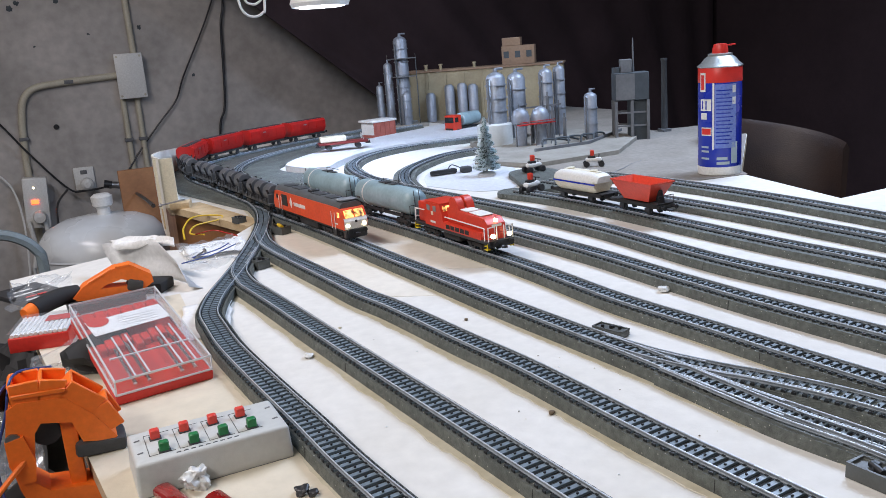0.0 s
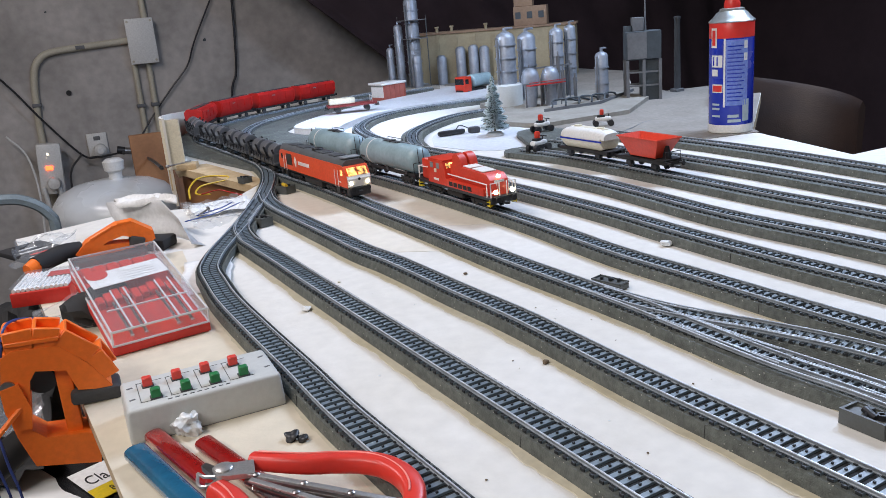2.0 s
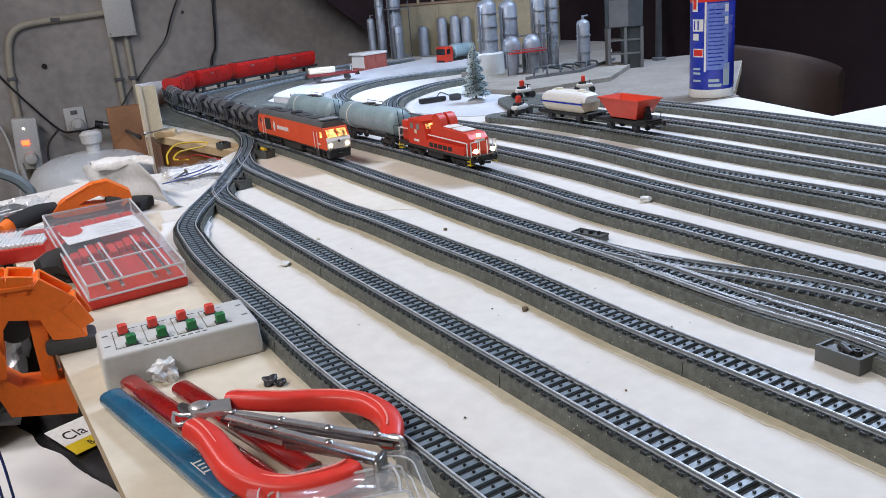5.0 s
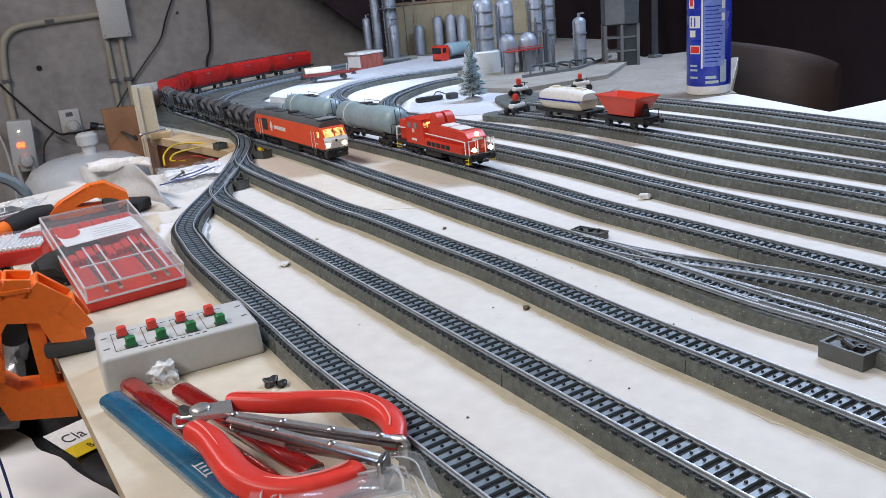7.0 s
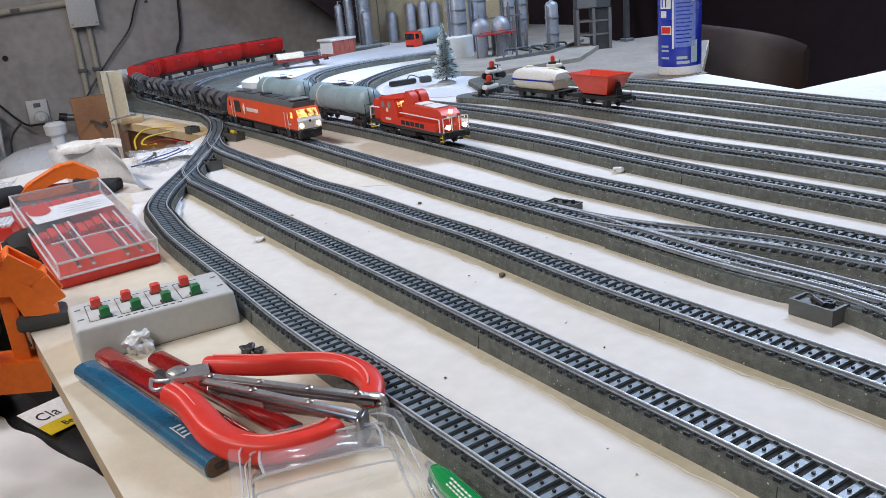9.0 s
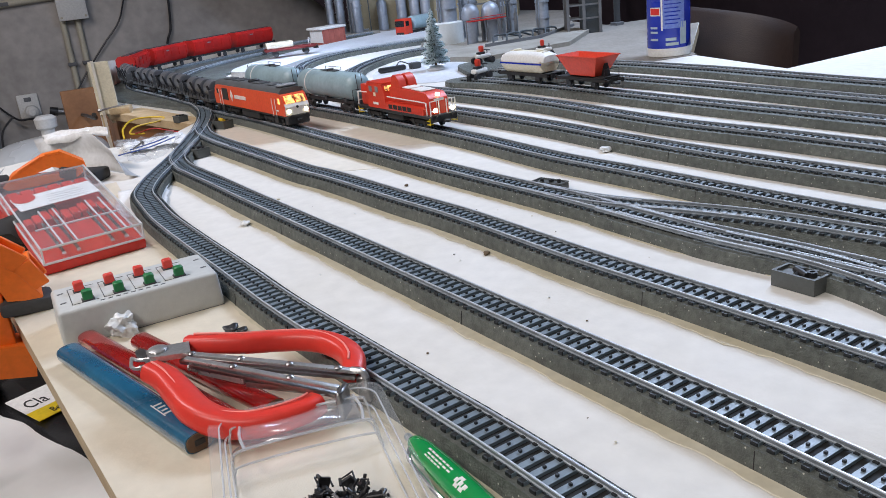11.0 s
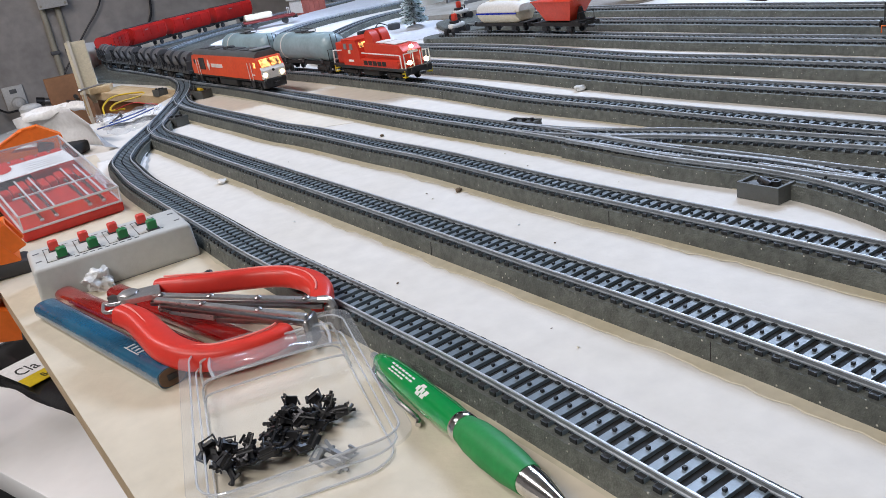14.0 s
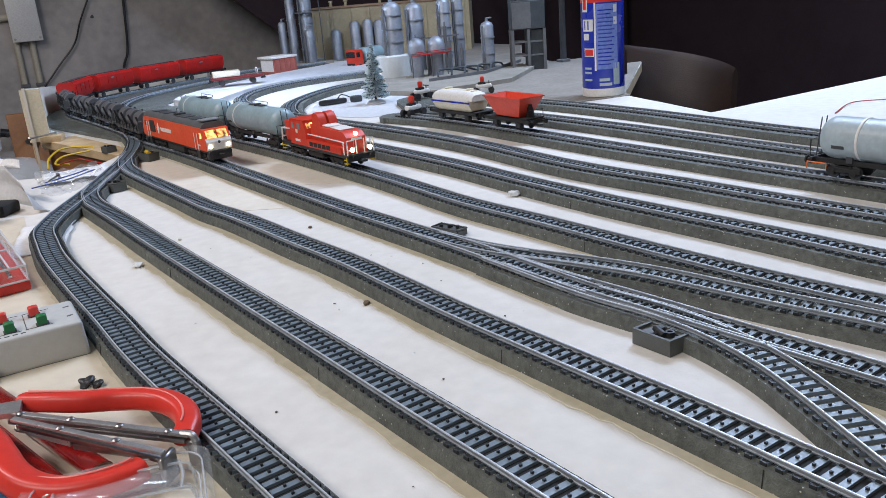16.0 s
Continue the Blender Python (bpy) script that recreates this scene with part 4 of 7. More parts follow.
    part("top_headlight", Shape().rod((0.0735, 0, 0.0335), (0.0765, 0, 0.0335), 0.0019, seg=12), "headlight", t, "lit top lamp")
    part("number_plate", Shape().box((0.0763, 0, 0.0285), (0.0005, 0.012, 0.0024)), "white", t)
    for x in (0.0895, -0.0895):
        buffers(t, x, 0.0120)
        part("buffer_beam", Shape().bevel_box((x - math.copysign(0.0065, x), 0, 0.0115), (0.003, 0.031, 0.007), 0.0006, seg=1), "black", t)
    for x in (-0.052, 0.052):
        bogie(t, x, 0.036, 0.0058, 2)
    part("battery_box", Shape().bevel_box((0, 0, 0.0078), (0.036, 0.026, 0.008), 0.001, seg=1), "blackmatt", t)
    return t


def tank_wagon(m, mat="tank", label="blue-grey model tank wagon with a pale strap", length=0.165, yellow=False):
    t = thing("tank_wagon", label, "wagon", m=m)
    L = length / 2
    prof = [(0.0001, -L + 0.009), (0.0075, -L + 0.0098), (0.0130, -L + 0.0125), (0.0158, -L + 0.0165), (0.0165, -L + 0.021), (0.0165, L - 0.021), (0.0158, L - 0.0165), (0.0130, L - 0.0125), (0.0075, L - 0.0098), (0.0001, L - 0.009)]
    part("barrel", Shape().lathe(prof, 28, pose(0, 0, 0.0300, 0, 90, 0)), mat, t, "smooth tank barrel")
    for x in (-0.26 * length,):
        part("strap", Shape().lathe([(0.0166, -0.0010), (0.0170, -0.0010), (0.0170, 0.0010), (0.0166, 0.0010)], 28, pose(x, 0, 0.0300, 0, 90, 0)), "white", t, "white strap")
    part("walkway", Shape().bevel_box((0, 0, 0.0471), (length * 0.24, 0.008, 0.0008), 0.0002, seg=1).rod((0, 0, 0.0455), (0, 0, 0.0488), 0.0045, seg=14), "darkgrey", t, "roof walkway with dome lid")
    part("roof_rail", Shape().tube([(-length * 0.12, 0.0045, 0.0475), (-length * 0.12, 0.0045, 0.0505), (length * 0.12, 0.0045, 0.0505), (length * 0.12, 0.0045, 0.0475)], 0.0004), "darkgrey", t)
    part("chassis", Shape().box((0, -0.0085, 0.0125), (length - 0.012, 0.0022, 0.0038)).box((0, 0.0085, 0.0125), (length - 0.012, 0.0022, 0.0038)).box((L - 0.007, 0, 0.0125), (0.002, 0.030, 0.005)).box((-L + 0.007, 0, 0.0125), (0.002, 0.030, 0.005)), "blackmatt", t)
    for x in (-0.30, 0, 0.30):
        part("saddle", Shape().box((x * length, 0, 0.0150), (0.005, 0.022, 0.0050)), "darkgrey", t)
    for y in (-0.0163, 0.0163):
        part("label_bar", Shape().box((-length * 0.34, y * 0.97, 0.0270), (0.010, 0.0006, 0.0060)), "darkgrey", t)
    for d in (1, -1):
        buffers(t, L * d, 0.0120)
        part("end_ladder", Shape().rod((d * (L - 0.006), -0.006, 0.013), (d * (L - 0.0095), -0.006, 0.046), 0.0005, seg=5).rod((d * (L - 0.006), 0.001, 0.013), (d * (L - 0.0095), 0.001, 0.046), 0.0005, seg=5), "darkgrey", t)
        for y in (-0.0145, 0.0145):
            part("end_rail", Shape().tube([(d * (L - 0.006), y, 0.015), (d * (L - 0.006), y, 0.029), (d * (L - 0.006), y * 0.4, 0.029)], 0.0005), "black", t)
        if yellow:
            part("shunter_handle", Shape().tube([(d * (L - 0.004), -0.015, 0.006), (d * (L - 0.004), -0.015, 0.0115), (d * (L - 0.020), -0.015, 0.0115), (d * (L - 0.020), -0.015, 0.007)], 0.0006), "orange", t, "orange shunter's handle")
        bogie(t, d * (L - 0.032), 0.028, 0.0052, 2)
    return t


def coil_wagon(m, n=3, length=0.142):
    t = thing("coil_wagon", "dark grey model flat wagon with slanted coil cradles", "wagon", "coil train", m=m)
    L = length / 2
    part("deck", Shape().bevel_box((0, 0, 0.0135), (length - 0.012, 0.0300, 0.0045), 0.0007, seg=1), "darkgrey", t)
    for d in (1, -1):
        part("end_wall", Shape().bevel_box((d * (L - 0.008), 0, 0.0215), (0.0022, 0.0300, 0.0125), 0.0005, seg=1), "darkgrey", t)
        buffers(t, L * d, 0.0118)
        bogie(t, d * (L - 0.030), 0.027, 0.0050, 2)
    pitch = (length - 0.022) / n
    for i in range(n):
        x = (i - (n - 1) / 2) * pitch
        part("coil", Shape().lathe([(0.0040, -0.0128), (0.0108, -0.0128), (0.0114, -0.0122), (0.0114, 0.0122), (0.0108, 0.0128), (0.0040, 0.0128), (0.0040, -0.0128)], 24, pose(x, 0, 0.0262, 0, 90, 0)), "coilgrey", t, "grey steel coil lying lengthwise")
        for y in (-1, 1):
            part("cradle", Shape().box((x, y * 0.0090, 0.0182), (0.0240, 0.0014, 0.0080), (y * 38, 0, 0)), "black", t)
    for i in range(n + 1):
        x = (i - n / 2) * pitch
        for y in (-1, 1):
            part("stake", Shape().box((x, y * 0.0118, 0.0235), (0.0020, 0.0026, 0.0210), (y * -16, 0, 0)).box((x, y * 0.0090, 0.0165), (0.0016, 0.0080, 0.0030)), "black", t)
    for y in (-0.0152, 0.0152):
        for i in range(7):
            part("stanchion", Shape().box(((i - 3) * (length - 0.024) / 6.4, y, 0.0175), (0.0020, 0.0012, 0.0080)), "black", t)
    return t


def red_wagon(m, length=0.128):
    t = thing("hopper_wagon", "deep red model bulk wagon with sloping sides", "wagon", "red train", m=m)
    L = length / 2
    sec = [(-0.0095, 0.0135), (0.0095, 0.0135), (0.0165, 0.0240), (0.0168, 0.0400), (0.0120, 0.0450), (-0.0120, 0.0450), (-0.0168, 0.0400), (-0.0165, 0.0240)]
    part("body", Shape().sweep([(-L + 0.008, 0, 0), (-L / 3, 0, 0), (L / 3, 0, 0), (L - 0.008, 0, 0)], sec).bevel(0.0008, 1), "redwagon", t, "red sloping body")
    for i in range(5):
        for y in (-0.0170, 0.0170):
            part("side_rib", Shape().box(((i - 2) * (length - 0.02) / 4.2, y, 0.0325), (0.0022, 0.0012, 0.0165)), "redwagon", t)
    part("roof_ridge", Shape().bevel_box((0, 0, 0.0455), (length - 0.02, 0.012, 0.0016), 0.0005, seg=1), "darkgrey", t)
    part("chassis", Shape().box((0, 0, 0.0115), (length - 0.008, 0.026, 0.0035)), "blackmatt", t)
    for y in (-0.0172, 0.0172):
        part("label_bar", Shape().box((0.012, y, 0.0360), (0.009, 0.0004, 0.0020)), "grey", t)
    for d in (1, -1):
        buffers(t, L * d, 0.0118)
        for y in (-0.0086, 0.0086):
            wheel(t, d * (L - 0.026), y)
    return t


def silo_wagon(m):
    t = thing("silo_wagon", "cream model silo wagon with a thin blue stripe", "wagon", m=m)
    low = [(-0.011, 0.0140), (0.011, 0.0140), (0.0166, 0.0215), (0.0170, 0.0285), (-0.0170, 0.0285), (-0.0166, 0.0215)]
    top = [(-0.0170, 0.0287), (0.0170, 0.0287), (0.0160, 0.0345), (0.0125, 0.0395), (0.0070, 0.0415), (-0.0070, 0.0415), (-0.0125, 0.0395), (-0.0160, 0.0345)]
    part("silo", Shape().sweep([(-0.042, 0, 0.002), (-0.036, 0, 0), (0.036, 0, 0), (0.042, 0, 0.002)], low).bevel(0.002, 2), "cream", t, "cream lower silo body")
    b = Shape()
    for x in (-0.046, -0.041, -0.030, 0, 0.030, 0.041, 0.046):
        k = 1 - max(0, abs(x) - 0.030) ** 2 / 0.016 ** 2 * 0.34
        ring = [b.bm.verts.new((x, a * (0.55 + 0.45 * k), 0.0287 + (u - 0.0287) * k)) for a, u in top]
        if x > -0.046:
            for q in range(8):
                b.bm.faces.new((last[q], ring[q], ring[(q + 1) % 8], last[(q + 1) % 8]))
        else:
            b.bm.faces.new(ring)
        last = ring
    b.bm.faces.new(last[::-1])
    part("silo_top", b, "white", t, "white rounded silo top")
    for y in (-0.0171, 0.0171):
        part("stripe", Shape().box((0, y, 0.0268), (0.088, 0.0006, 0.0022)), "canblue", t, "blue stripe")
    part("catwalk", Shape().bevel_box((0, 0, 0.0412), (0.070, 0.010, 0.0012), 0.0003, seg=1), "cream", t)
    for x in (-0.024, 0.024):
        part("hatch", Shape().rod((x, 0, 0.040), (x, 0, 0.0435), 0.0055, seg=14), "cream", t)
    part("chassis", Shape().box((0, 0, 0.0115), (0.104, 0.028, 0.0040)), "blackmatt", t)
    part("platform", Shape().box((0.052, 0, 0.0145), (0.010, 0.030, 0.0012)), "black", t)
    for d in (1, -1):
        buffers(t, 0.058 * d, 0.0118)
        for y in (-0.0086, 0.0086):
            wheel(t, d * 0.030, y)
            part("axle_box", Shape().box((d * 0.030, math.copysign(0.0118, y), 0.0065), (0.009, 0.0028, 0.0055)), "black", t)
    return t


def tipper_wagon(m):
    t = thing("tipper_wagon", "bright red open tipper wagon on a black frame", "wagon", m=m)
    s = Shape()
    lo, hi = (0.0235, 0.0100, 0.0160), (0.0385, 0.0190, 0.0410)
    th = 0.0012
    ring = lambda a, b, z: [s.bm.verts.new((x, y, z)) for x, y in ((-a, -b), (a, -b), (a, b), (-a, b))]
    o0, o1, i1, i0 = ring(lo[0], lo[1], lo[2]), ring(hi[0], hi[1], hi[2]), ring(hi[0] - th, hi[1] - th, hi[2]), ring(lo[0] - th, lo[1] - th, lo[2] + th)
    for a, b in ((o0, o1), (o1, i1), (i1, i0)):
        for k in range(4):
            s.bm.faces.new((a[k], a[(k + 1) % 4], b[(k + 1) % 4], b[k]))
    s.bm.faces.new(o0[::-1])
    s.bm.faces.new(i0)
    part("bucket", s, "hopper", t, "open red bucket")
    part("rim", Shape().tube([(-0.0388, -0.0193, 0.0408), (0.0388, -0.0193, 0.0408), (0.0388, 0.0193, 0.0408), (-0.0388, 0.0193, 0.0408), (-0.0388, -0.0193, 0.0408)], 0.0009), "hopper", t)
    part("frame", Shape().box((0, 0, 0.0120), (0.092, 0.026, 0.0042)).box((0.036, 0, 0.0155), (0.016, 0.028, 0.0016)), "blackmatt", t, "black frame")
    part("bracket", Shape().prism([(0.026, 0.014), (0.042, 0.014), (0.036, 0.032), (0.032, 0.032)], -0.0015, 0.0015, pose(0, 0, 0, 90, 0, 0)), "black", t)
    part("brake_rail", Shape().tube([(0.044, -0.012, 0.014), (0.044, -0.012, 0.026), (0.044, 0.012, 0.026), (0.044, 0.012, 0.014)], 0.0006), "black", t)
    for d in (1, -1):
        buffers(t, 0.053 * d, 0.0118)
        for y in (-0.0086, 0.0086):
            wheel(t, d * 0.024, y)
            part("axle_box", Shape().box((d * 0.024, math.copysign(0.0118, y), 0.0065), (0.009, 0.0028, 0.0055)), "black", t)
    return t


def flat_wagon(m):
    t = thing("flat_wagon", "dark red model flat wagon with a white load", "wagon", m=m)
    part("deck", Shape().bevel_box((0, 0, 0.0140), (0.100, 0.028, 0.005), 0.0006, seg=1), "maroon", t, "dark red deck")
    part("load", Shape().bevel_box((-0.020, 0, 0.0225), (0.052, 0.024, 0.0110), 0.0015), "cream", t, "pale crate load")
    part("end_rail", Shape().tube([(0.040, -0.012, 0.016), (0.040, -0.012, 0.028), (0.040, 0.012, 0.028), (0.040, 0.012, 0.016)], 0.0008), "white", t)
    for d in (1, -1):
        for y in (-0.0086, 0.0086):
            wheel(t, d * 0.030, y, 0.0058)
        buffers(t, d * 0.053, 0.0118)
    return t


s4 = LINES[4].at_y(0.553)
freight_loco(along_track(4, s4) @ Matrix.Diagonal((1.0, 1.07, 1.07, 1)))
pos = s4 + 0.1245 + 0.003
for i in range(4):
    coil_wagon(along_track(4, pos + 0.080) @ Matrix.Scale(1.10, 4))
    pos += 0.162
for i in range(4):
    red_wagon(along_track(4, pos + 0.076) @ Matrix.Scale(1.16, 4))
    pos += 0.154
s5 = LINES[5].at_y(0.345)
shunting_loco(along_track(5, s5) @ Matrix.Diagonal((1.02, 1.07, 1.10, 1)))
pos = s5 + 0.0895 * 1.02 + 0.002
for i in range(2):
    tank_wagon(along_track(5, pos + 0.0900) @ Matrix.Scale(1.08, 4))
    pos += 0.1820
tank_wagon(on_track(8, -0.182) @ Matrix.Scale(1.08, 4), "tanklight", "pale blue-grey model tank wagon with orange handles", 0.18, True)
silo_wagon(on_track(8, 0.449) @ Matrix.Scale(1.01, 4))
tipper_wagon(on_track(8, 0.330) @ Matrix.Scale(1.00, 4))
flat_wagon(pose(0.7350, 1.3550, 0.016, 0, 0, -9) @ Matrix.Scale(1.17, 4))

# ---- far half: snow, buildings, factory ----
island = [(0.5608, 1.2202), (0.5838, 1.2724), (0.6423, 1.3487), (0.7416, 1.4410), (0.8753, 1.5353), (1.0258, 1.6107), (1.1600, 1.6649), (1.1469, 1.3644), (0.9905, 1.3415), (0.8636, 1.3301), (0.7532, 1.2729), (0.6666, 1.1777), (0.6251, 1.1178), (0.5803, 1.1491)]
isl = smooth_line(island + [island[0]], 6)
single("snow_island", Shape().prism([(p.x, p.y) for p in isl[:-1]], 0.0003, 0.0135).bevel(0.002, 2), "snow", "raised white snow-covered plate inside the curves", "scenery plate")
patch = smooth_line([(0.7083, 0.7966), (0.7496, 0.9012), (0.8116, 0.9760), (0.8928, 1.0332), (0.9568, 1.0127), (0.9255, 0.8875), (0.8723, 0.7392), (0.8163, 0.6702), (0.7512, 0.6829), (0.7083, 0.7966)], 6)
single("snow_patch", Shape().prism([(p.x, p.y) for p in patch[:-1]], 0.0002, 0.0009).bevel(0.0003, 1), "snow", "thin white snow sheet round the frosted tree", "snow")

house = thing("model_shed", "small red-brick model shed with a white roof", "shed", m=pose(0.9252, 1.6284, 0.0, 0, 0, 17.5) @ Matrix.Scale(1.21, 4))
part("wall", Shape().box((0, 0, 0.019), (0.062, 0.046, 0.038)), "brick", house)
part("roof", Shape().bevel_box((-0.002, 0, 0.0405), (0.070, 0.052, 0.005), 0.001), "white", house, "white snow-covered roof")
part("gable_panel", Shape().box((-0.0315, 0, 0.024), (0.001, 0.044, 0.026)), "white", house)
for i in range(5):
    part("pilaster", Shape().box((-0.026 + i * 0.0135, -0.0235, 0.019), (0.0022, 0.0016, 0.037)), "brick", house)

fir = thing("fir_tree", "small bottle-brush fir tree with frosted tips", "tree", m=pose(0.8374, 0.8150, 0.0009) @ Matrix.Scale(1.36, 4))
part("trunk", Shape().rod((0, 0, 0), (0, 0, 0.076), 0.0017, 0.0007, 8), "woodend", fir)
part("base", Shape().lathe([(0.012, 0), (0.0125, 0.002), (0.009, 0.0045), (0.002, 0.006)], 18), "snow", fir)
rng = random.Random(4)
for nm, mt, count, lo in (("crown", "needle", 1100, 0.0), ("frosting", "frost", 3200, 0.30)):
    s = Shape()
    for i in range(count):
        z = 0.010 + 0.068 * rng.random() ** 1.2
        rmax = 0.0195 * (1 - ((z - 0.010) / 0.070)) ** 0.8 * (0.75 + 0.25 * math.sin(z * 620))
        rmax = max(rmax, 0.0015) * rng.uniform(0.85, 1.1)
        a = rng.uniform(0, 6.283)
        r0, r1 = rmax * lo, rmax
        d = Vector((math.cos(a), math.sin(a), 0))
        p0, p1 = Vector((0, 0, z)) + d * r0, Vector((0, 0, z + rng.uniform(-0.003, 0.001))) + d * r1
        w = 0.0007 if mt == "needle" else 0.0009
        side = Vector((-d.y, d.x, 0)) * w
        vs = [s.bm.verts.new(q) for q in (p0 - side, p0 + side, p1 + side * 0.6, p1 - side * 0.6 + Vector((0, 0, 0.0008)))]
        s.bm.faces.new(vs)
    part(nm, s, mt, fir, "dark blue-green needles" if mt == "needle" else "white frosted tips", smooth=False)

tool = thing("hand_drill", "black cable-bound hand tool lying on the snow", "tool", m=pose(0.7817, 0.8863, 0.0009, 0, 0, 0) @ Matrix.Scale(1.18, 4))
part("grip", Shape().bevel_box((0, 0, 0.0045), (0.046, 0.010, 0.008), 0.003), "black", tool)
part("head", Shape().bevel_box((0.037, -0.006, 0.005), (0.018, 0.014, 0.010), 0.003), "darkgrey", tool)
part("cord", Shape().tube(smooth_line([(0.01, 0.004, 0.008), (0.022, 0.014, 0.012), (0.038, 0.010, 0.004), (0.030, 0.0, 0.003)], 6), 0.0009), "black", tool)


def column(parent, x, y, h, r, bands=3, z0=0.008, mat="plantsteel"):
    prof = [(r, z0), (r, h - r * 0.6), (r * 0.8, h - r * 0.25), (r * 0.35, h), (0.0001, h + 0.001)]
    c = part("column", Shape().lathe(prof, 18, pose(x, y, 0)), mat, parent)
    for i in range(bands):
        z = z0 + (h - z0) * (i + 1) / (bands + 1)
        part("flange", Shape().lathe([(r * 0.98, z - 0.0012), (r * 1.12, z - 0.0012), (r * 1.12, z + 0.0012), (r * 0.98, z + 0.0012)], 18, pose(x, y, 0)), mat, c)
    part("top_pipe", Shape().rod((x, y, h - 0.002), (x, y, h + 0.007), r * 0.22, seg=8).rod((x, y, h + 0.006), (x + r * 0.9, y, h + 0.006), r * 0.12, seg=6), mat, c)
    part("side_pipe", Shape().rod((x - r * 1.2, y - r * 0.5, z0), (x - r * 1.2, y - r * 0.5, h * 0.92), r * 0.12, seg=6), "plantgrey", c)
    return c


def platform(parent, x, y, z, s, mat="plantgrey"):
    p = part("platform", Shape().box((x, y, z), (s, s, 0.002)), mat, parent)
    for dx, dy in ((-1, -1), (1, -1), (1, 1), (-1, 1)):
        part("rail_post", Shape().rod((x + dx * s / 2.1, y + dy * s / 2.1, z), (x + dx * s / 2.1, y + dy * s / 2.1, z + 0.010), 0.0006, seg=5), mat, p)


plant = thing("refinery_model", "grey model refinery with steel columns on a concrete slab", "model factory", m=pose(1.1086, 1.0783, 0.0, 0, 0, 1.9) @ Matrix.Scale(1.19, 4) @ pose(-0.98, -0.90, 0.0))
part("slab", Shape().prism([(0.83, 0.685), (1.0, 0.69), (1.16, 0.83), (1.14, 1.06), (0.905, 1.04), (0.872, 0.90), (0.785, 0.80)], 0.0003, 0.008).bevel(0.0008, 1), "slab", plant, "pale concrete slab")
part("kerb", Shape().sweep([(0.905, 0.80, 0), (1.02, 0.80, 0), (1.17, 0.90, 0)], [(-0.002, 0.008), (0.002, 0.008), (0.002, 0.013), (-0.002, 0.013)]), "plantgrey", plant)
part("drum_base", Shape().lathe([(0.034, 0.008), (0.034, 0.045), (0.032, 0.0465), (0.0001, 0.0465)], 28, pose(0.919, 0.962, 0)), "box", plant, "pale grey round tank base")
column(plant, 0.929, 0.967, 0.142, 0.0185, 3, 0.046)
column(plant, 1.000, 1.010, 0.136, 0.018, 3)
column(plant, 1.040, 0.965, 0.140, 0.0135, 4)
column(plant, 1.078, 0.975, 0.143, 0.0115, 4)
column(plant, 1.067, 0.857, 0.094, 0.0120, 2)
for x, y in ((0.934, 0.891), (0.967, 0.876)):
    part("sphere_tank", Shape().lathe([(0.010, 0.008), (0.012, 0.045), (0.0165, 0.050), (0.0165, 0.062), (0.0135, 0.071), (0.006, 0.0765), (0.0001, 0.078)], 20, pose(x, y, 0)), "plantsteel", plant, "domed steel tank")
    for dx in (-0.016, 0.016):
        part("tank_leg", Shape().rod((x + dx, y - 0.01, 0.008), (x + dx, y - 0.01, 0.05), 0.0012, seg=6), "plantgrey", plant)
part("walkway", Shape().box((0.950, 0.863, 0.0485), (0.076, 0.012, 0.0018)).box((0.950, 0.858, 0.0535), (0.076, 0.0008, 0.0012)), "redwagon", plant, "dark red walkway")
for i in range(5):
    part("pipe", Shape().tube(smooth_line([(0.94 + i * 0.028, 0.83, 0.010), (0.95 + i * 0.028, 0.84, 0.020), (0.985 + i * 0.025, 0.845, 0.018), (1.02 + i * 0.02, 0.86, 0.010)], 5), 0.0018, 7), "plantdark", plant)
for x, y, h in ((0.965, 0.90, 0.055), (1.01, 0.90, 0.065), (1.03, 0.89, 0.05), (1.02, 0.93, 0.09)):
    part("stack_pipe", Shape().rod((x, y, 0.008), (x, y, h), 0.0035, seg=10).rod((x, y, h), (x, y, h + 0.008), 0.0016, seg=8), "plantgrey", plant)
part("frame", Shape().box((1.0, 0.93, 0.072), (0.10, 0.002, 0.003)).box((0.955, 0.93, 0.045), (0.002, 0.002, 0.07)).box((1.045, 0.93, 0.045), (0.002, 0.002, 0.07)), "plantgrey", plant)

tower = thing("cooling_tower_model", "grey model process tower on open legs", "model tower", m=pose(1.2960, 0.9960, 0.0, 0, 0, -26.7) @ Matrix.Scale(1.20, 4))
part("head", Shape().bevel_box((0, 0, 0.099), (0.062, 0.040, 0.050), 0.001, seg=1), "plantdark", tower)
part("head_panel", Shape().box((-0.012, -0.0203, 0.099), (0.034, 0.001, 0.046)), "plantgrey", tower)
for dx in (-0.029, 0, 0.029):
    for dy in (-0.018, 0.018):
        part("leg", Shape().box((dx, dy, 0.037), (0.005, 0.005, 0.074)), "plantgrey", tower)
for z in (0.028, 0.052):
    for y in (-0.018, 0.018):
        part("brace", Shape().box((0, y, z), (0.060, 0.002, 0.003)), "plantgrey", tower)
part("motor_house", Shape().bevel_box((-0.008, 0, 0.136), (0.020, 0.022, 0.024), 0.001, seg=1), "plantgrey", tower)
part("vent_fan", Shape().rod((-0.024, 0, 0.124), (-0.024, 0, 0.134), 0.009, seg=14), "plantdark", tower)
part("mast", Shape().rod((0.006, 0, 0.124), (0.006, 0, 0.185), 0.0022, 0.001, 8), "plantgrey", tower)
part("solid_core", Shape().box((0.012, 0, 0.037), (0.030, 0.030, 0.072)), "plantdark", tower)

